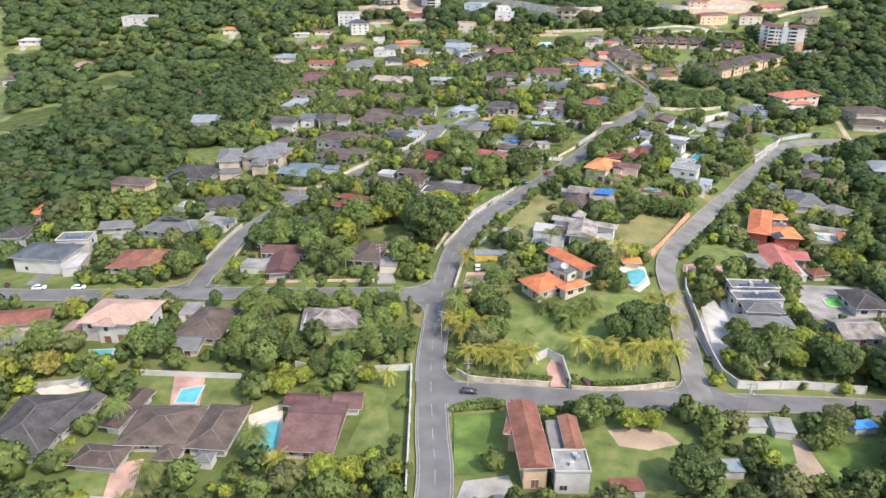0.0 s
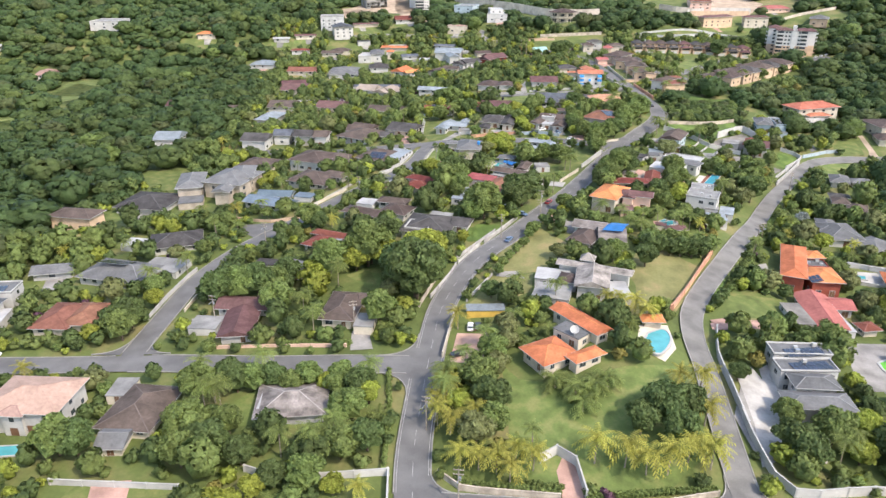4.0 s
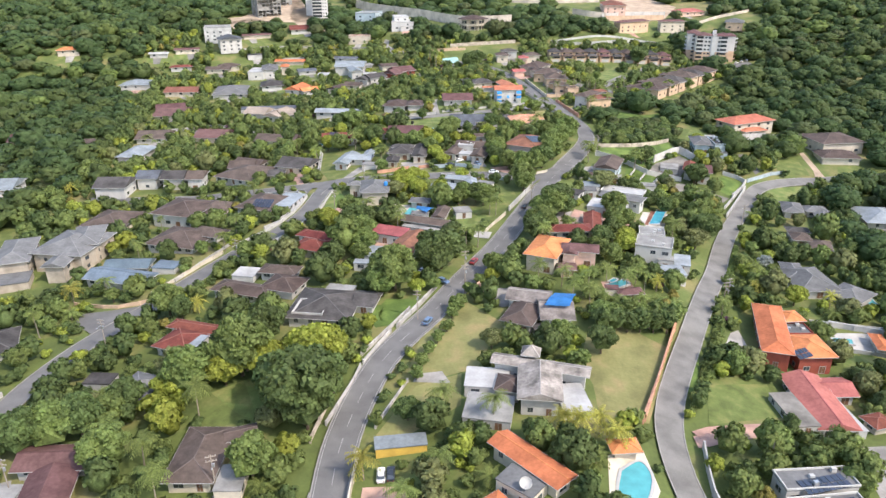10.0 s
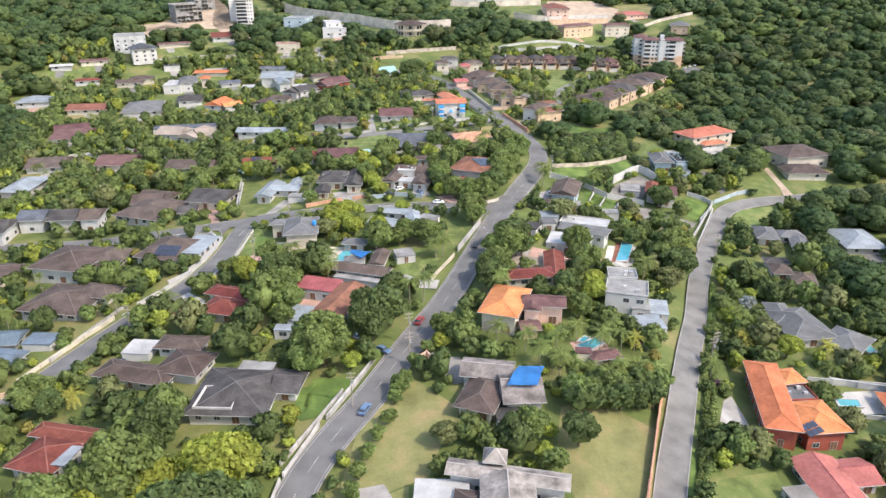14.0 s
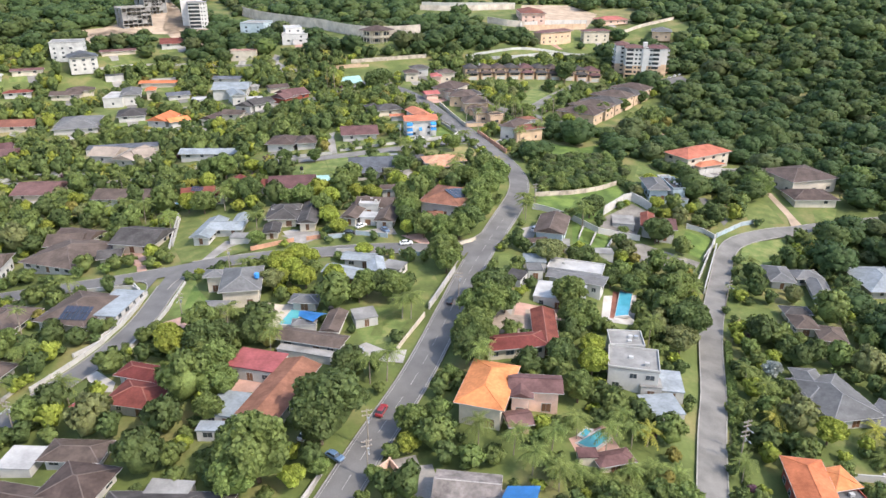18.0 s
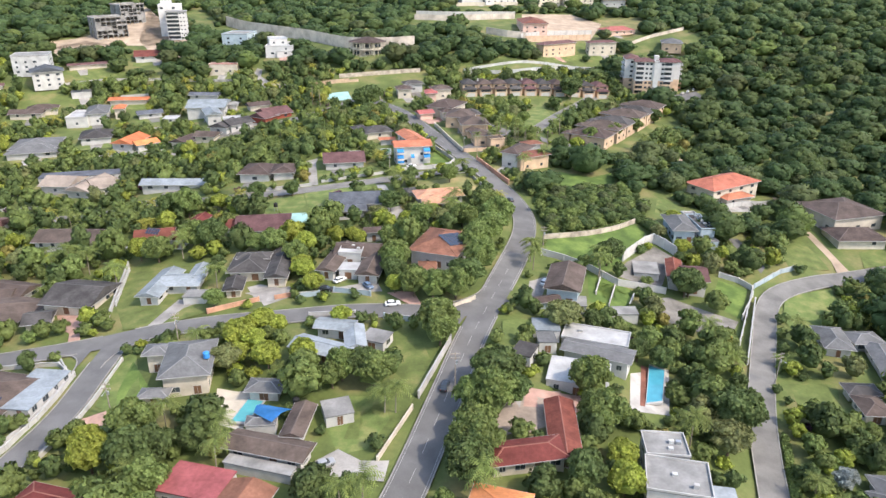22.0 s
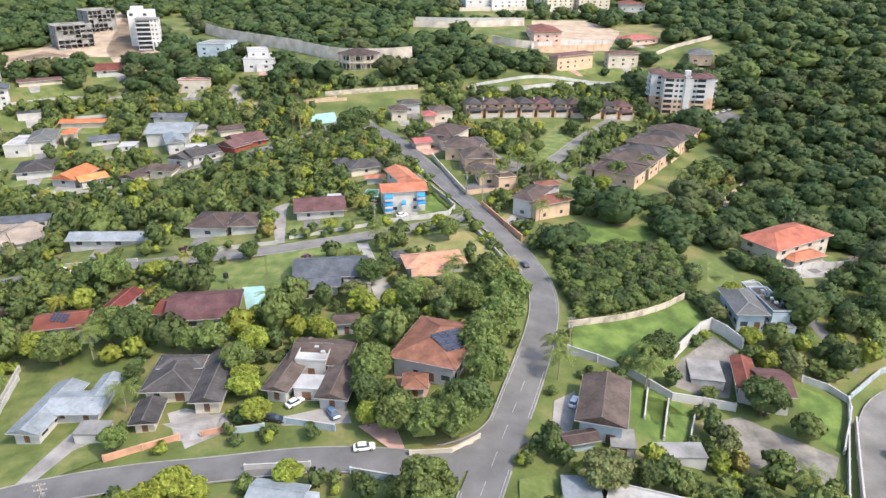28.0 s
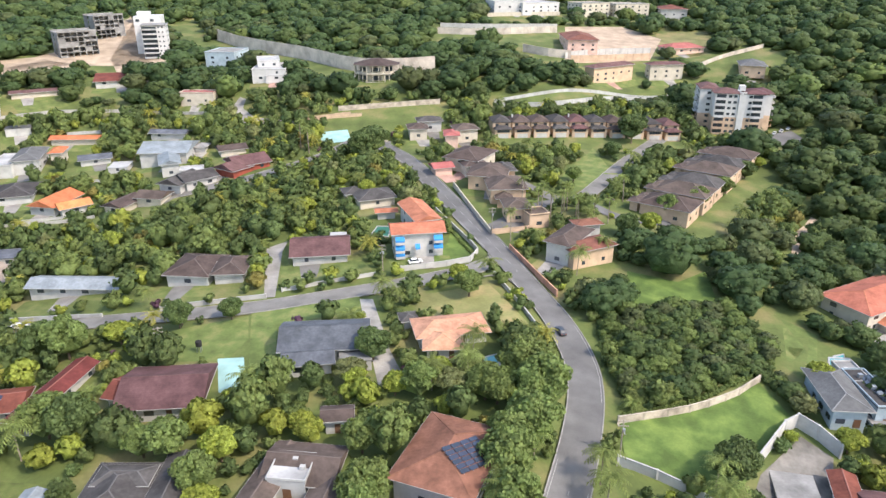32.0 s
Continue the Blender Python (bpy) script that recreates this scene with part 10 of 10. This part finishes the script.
stand(PALMS[0], 59.3, 185.8, 0.90)
stand(PALMS[0], -57.7, 162.3, 0.90)
stand(PALMS[0], -67.8, 155.2, 0.90)
stand(PALMS[0], -28.9, 203.7, 0.90)
stand(BROAD[5], -12.9, 419.4, 1.10)
stand(BROAD[3], -13.6, 410.4, 1.00)
stand(BROAD[1], -12.9, 417.9, 1.00)
stand(BROAD[4], -13.2, 403.9, 0.90)
stand(BROAD[5], -7.6, 401.6, 1.00)
stand(BROAD[5], -2.2, 399.7, 1.00)
stand(BROAD[3], 7.8, 404.5, 1.30)
stand(BROAD[5], 4.2, 399.0, 1.10)
stand(BROAD[5], 14.8, 416.4, 1.10)
stand(BROAD[5], 14.0, 433.9, 1.10)
stand(BROAD[3], 18.8, 439.9, 1.00)
stand(BROAD[5], 23.1, 451.3, 1.10)
stand(BROAD[1], 15.9, 453.0, 1.00)
stand(BROAD[5], 9.9, 450.2, 1.00)
stand(BROAD[4], -0.0, 456.3, 1.00)
stand(BROAD[5], -4.5, 451.3, 0.90)
stand(BROAD[5], -15.0, 433.7, 0.90)
stand(BROAD[4], -25.8, 436.7, 0.90)
stand(BROAD[4], -40.8, 415.2, 1.10)
stand(BROAD[4], -36.7, 406.4, 1.00)
stand(BROAD[4], -41.9, 432.0, 1.10)
stand(BROAD[5], -44.2, 424.5, 0.90)
stand(BROAD[5], -90.7, 471.5, 1.20)
stand(BROAD[3], -97.6, 473.1, 1.20)
stand(BROAD[4], -80.0, 476.7, 1.10)
stand(BROAD[3], -67.4, 483.0, 0.90)
stand(BROAD[3], -74.2, 439.7, 1.20)
stand(BROAD[5], -80.2, 441.3, 1.10)
stand(BROAD[4], -96.6, 436.2, 1.20)
stand(BROAD[5], -90.0, 433.4, 1.10)
stand(BROAD[1], -57.9, 434.1, 1.00)
stand(BROAD[5], -52.7, 433.5, 1.00)
stand(BROAD[0], 79.1, 418.1, 1.10)
stand(BROAD[3], 57.0, 431.7, 1.00)
stand(BROAD[4], 91.0, 464.9, 1.00)
stand(BROAD[1], -64.0, 399.8, 0.80)
stand(PALMS[0], -66.1, 412.0, 0.95)
stand(PALMS[0], 11.4, 418.7, 0.95)
stand(PALMS[0], 12.1, 414.7, 0.95)
stand(PALMS[0], 51.9, 422.8, 0.95)
stand(PALMS[0], 7.9, 465.6, 0.95)
stand(PALMS[0], -1.6, 453.4, 0.95)
stand(PALMS[0], -41.3, 450.2, 0.95)
stand(PALMS[0], -38.0, 447.1, 0.95)
stand(PALMS[0], 29.1, 428.7, 0.95)
stand(PALMS[0], 30.5, 422.6, 0.95)
stand(PALMS[0], -82.6, 434.9, 0.95)
stand(PALMS[0], 51.6, 548.4, 0.95)
stand(PALMS[0], 51.4, 525.5, 0.95)
stand(PALMS[0], 41.4, 514.4, 0.95)
stand(BROAD[4], 73.0, 550.0, 1.10)
stand(BROAD[5], 84.2, 560.5, 1.00)
stand(BROAD[5], 99.2, 577.4, 1.10)
stand(BROAD[5], 116.1, 595.9, 1.00)
stand(BROAD[3], 135.0, 619.7, 1.10)
stand(BROAD[4], 147.7, 634.8, 0.90)
stand(BROAD[3], 64.0, 545.4, 1.00)
stand(BROAD[4], -56.3, 248.8, 2.10)
stand(BROAD[4], -69.9, 246.7, 1.60)
stand(SMALL[0], -17.0, 296.0, 0.85)
stand(SMALL[0], -19.7, 289.6, 0.85)
stand(SMALL[0], -22.8, 283.0, 0.85)
stand(SMALL[0], -24.2, 275.9, 0.85)
stand(SMALL[0], -25.1, 268.7, 0.85)
stand(SMALL[0], -27.2, 263.1, 0.85)
stand(SMALL[0], -29.0, 257.7, 0.85)
stand(SMALL[0], -30.1, 251.8, 0.85)
stand(SMALL[0], -31.1, 246.3, 0.85)

for x, y in ((35.3, 561.0), (44.1, 560.1), (49.5, 556.7), (31.7, 568.6), (39.5, 556.0), (47.0, 566.0), (60.0, 556.0)):
    stand(PALMS[3], x, y, 0.95)

# hedges
random.seed(3)
for pts, h, label in HEDGES:
    line = smooth_line(pts, 1.1)
    x, y = line[0].x, line[0].y
    t = thing("hedge", x, y, ground(x, y), 0, label, "hedge")
    verts, faces, norms, n = [], [], [], 0
    for q in line:
        v, f, nn = crown_data(np.random.default_rng(random.randrange(9999)), 0.85, h, 0.0, 4, 60, 0.17, 1, 0.9)
        norms.append(nn)
        verts.append(v + np.array([q.x - x, q.y - y, ground(q.x, q.y) - ground(x, y) - 0.25]))
        faces += [[j + n for j in g] for g in f]
        n += len(v)
        KEEP.append((q.x, q.y, 1, 0, 0.8, 0.8))
    link_mesh("foliage", crown_mesh("foliage", (np.concatenate(verts).tolist(), faces, np.concatenate(norms))), LEAF_MID, t)

# garden trees fill the ground between houses, lawns and roads
random.seed(5)
GRIDC = {}
for tx, ty, tr in TREES:
    GRIDC.setdefault((int(tx // 8), int(ty // 8)), []).append((tx, ty, tr))


def clear_of(x, y, r):
    for i in (-1, 0, 1):
        for j in (-1, 0, 1):
            for tx, ty, tr in GRIDC.get((int(x // 8) + i, int(y // 8) + j), ()):
                if (tx - x) ** 2 + (ty - y) ** 2 < (r + tr) ** 2:
                    return False
    return True


def is_free(x, y, r):
    for px, py, c, s, hw, hd in KG.get((int(x // 20), int(y // 20)), ()):
        dx, dy = x - px, y - py
        if abs(dx * c + dy * s) < hw + r and abs(dy * c - dx * s) < hd + r:
            return False
    for p in PG.get((int(x // 20), int(y // 20)), ()):
        if any(in_poly(x + a * r, y + b * r, p) for a, b in ((0, 0), (1, 0), (-1, 0), (0, 1), (0, -1))):
            return False
    return True


def in_gardens(x, y):
    """The built-up gardens; the woods lie round them."""
    return 85 < y < 700 and min(-70 - 0.34 * y, -205) < x < min(40 + 0.24 * y, 140) and not (x > 42 and y > 455 and y < 560)


def near_walk(x, y):
    return 90 < y < 470 and -150 < x < 110


MIXED = {}           # joined garden greenery further off: (kind) -> list of places
numbers = {"tree": 0, "shrub": 0, "palm": 0}
for tries in range(60000):
    x, y = random.uniform(-310, 160), random.uniform(85, 700)
    if not in_gardens(x, y):
        continue
    r = random.choice((4.2, 3.6, 3.0, 2.4, 1.8, 1.4, 1.0) if y < 440 else (3.4, 2.8, 2.2, 1.8, 1.4, 1.0))
    if not clear_of(x, y, r * 0.74) or not is_free(x, y, r * 0.55):
        continue
    if r > 0.9 + 0.33 * road_gap(x, y):
        continue
    GRIDC.setdefault((int(x // 8), int(y // 8)), []).append((x, y, r * 0.74))
    close = near_walk(x, y)
    if r >= 3.0:
        k, s, cls = random.choices(range(6), (2, 4, 3, 4, 2, 4))[0], r / 3.7 * random.uniform(0.85, 1.15), "tree"
        proto = BROAD[k]
    elif r >= 1.5:
        if random.random() < 0.16:
            proto, s, cls = random.choices(PALMS, (3, 2, 3, 1))[0], random.uniform(0.7, 0.95), "palm"
        else:
            proto, s, cls = random.choices(SMALL, (5, 5, 2, 0.5))[0], r / 1.9 * random.uniform(0.85, 1.2), "tree"
    else:
        proto, s, cls = random.choices(BUSH, (4, 1.5, 4, 0.15))[0], r / 1.05 * random.uniform(0.8, 1.2), "shrub"
    if close and numbers[cls] < {"tree": 20, "shrub": 270, "palm": 100}[cls]:
        numbers[cls] += 1
        plant(proto, x, y, s)
    else:
        MIXED.setdefault((proto.name, close), []).append((x, y, s))


def far_proto(p, close):
    """A plainer crown of the same kind, for plants joined into one."""
    src = next(c for c in p.children if c.name.startswith("crown")).data
    v = np.empty(len(src.vertices) * 3)
    src.vertices.foreach_get("co", v)
    v = v.reshape(-1, 3)
    if p in PALMS:
        return [(v, [list(q.vertices) for q in src.polygons], None)], src.materials[0]
    r, h = np.abs(v[:, :2]).max() * 0.92, v[:, 2].max()
    if close:
        sizes = (14, 600, 0.43) if r > 3 else ((9, 300, 0.32) if r > 1.9 else (5, 90, 0.26))
    else:
        sizes = (9, 260, 0.48) if r > 3 else ((6, 120, 0.40) if r > 1.9 else (3, 36, 0.34))
    return [crown_data(np.random.default_rng(500 + i), r, h * 0.86, h * 0.1, *sizes, 1, 0.8) for i in range(3)], src.materials[0]


total = 0
for p in BROAD + SMALL + BUSH + PALMS:
    for close in (True, False):
        if (p.name, close) not in MIXED:
            continue
        protos, m = far_proto(p, close)
        ob = link_mesh("garden_greenery", spread("garden_greenery", protos, MIXED[p.name, close]), m)
        tagged(ob, "garden greenery of many " + " ".join(p["label"].split()[1:]) + "s", "greenery", "", "stuff")
        total += len(MIXED[p.name, close])
print("GARDEN", numbers, total)

for p in BROAD + SMALL + BUSH + PALMS + [SILVER, GOLDEN]:
    if p.name not in USED:
        for c in list(p.children):
            bpy.data.objects.remove(c)
        bpy.data.objects.remove(p)

# the woods on the slopes, one continuous canopy
PROTO = [crown_data(np.random.default_rng(70 + i), 4.9, 5.6, 0.6, 22, 190, 0.34, 1, 0.6, 1.5, 0.4) for i in range(6)]
PROTO_BIG = [crown_data(np.random.default_rng(60 + i), 4.9, 5.0, 0.6, 32, 360, 0.27, 1, 0.6, 1.5, 0.4) for i in range(5)]
PROTO_MID = [crown_data(np.random.default_rng(90 + i), 4.9, 5.0, 0.6, 24, 90, 0.40, 1, 0.6, 1.5, 0.4) for i in range(6)]
PROTO_FAR = [crown_data(np.random.default_rng(80 + i), 4.9, 4.4, 0.6, 28, 36, 0.46, 1, 0.6, 1.5, 0.4) for i in range(6)]
random.seed(9)
SCRUB = [(46, 493), (75, 510), (86, 484), (83, 463), (58.5, 450), (41, 455), (37, 472)]     # overgrown open slope
spots = {(k, f): [] for k in range(4) for f in range(4)}
WG = {}
for tx, ty, tr in TREES:
    WG.setdefault((int(tx // 12), int(ty // 12)), []).append((tx, ty, tr))
for tries in range(94000):
    y = random.uniform(60, 1180)
    lo, hi = -0.88 * (y + 20) - 20, 0.50 * y + 75
    x = random.uniform(max(lo, -700), min(hi, 520))
    if tries > 90000:
        x, y = random.uniform(36, 87), random.uniform(448, 511)
        if not in_poly(x, y, SCRUB):
            continue
    if in_gardens(x, y) or (y < 1000 and not is_free(x, y, 2.2)):
        continue
    far = 2 if y > 760 or x < -330 or x > 330 else (0 if 100 < y < 560 and -190 < x < 190 else 1)
    s = random.choice((0.8, 1.1, 1.4, 1.7, 2.1)) * random.uniform(0.9, 1.15)
    low = in_poly(x, y, SCRUB)
    if low:
        s = random.choice((0.35, 0.45, 0.6, 0.8))
    if far == 0:
        s *= 0.9
        if s > 1.15:
            far = 3
    r = (1.5 if low else 2.8) * s
    if any((tx - x) ** 2 + (ty - y) ** 2 < (r + tr) ** 2 for i in (-1, 0, 1) for j in (-1, 0, 1) for tx, ty, tr in WG.get((int(x // 12) + i, int(y // 12) + j), ())):
        continue
    WG.setdefault((int(x // 12), int(y // 12)), []).append((x, y, r))
    spots[random.choices((0, 1, 2, 3), (1, 5, 3, 6) if low else (10, 7, 1.6, 0.9))[0], far].append((x, y, s))
print("WOODS", {k: len(v) for k, v in spots.items()})
for k, (lm, lab) in enumerate(((LEAF_WOOD, "dense dark-green wood on the hillside"), (LEAF_CANOPY, "dense mid-green wood on the hillside"),
                               (LEAF_SCRUB, "olive-green scrub and wood on the hillside"), (LEAF_FRESH, "scattered light-green trees in the hillside wood"))):
    for f in range(4):
        tagged(link_mesh("woods", spread("woods", (PROTO, PROTO_MID, PROTO_FAR, PROTO_BIG)[f], spots[k, f], -0.5), lm), lab, "woods", "", "stuff")
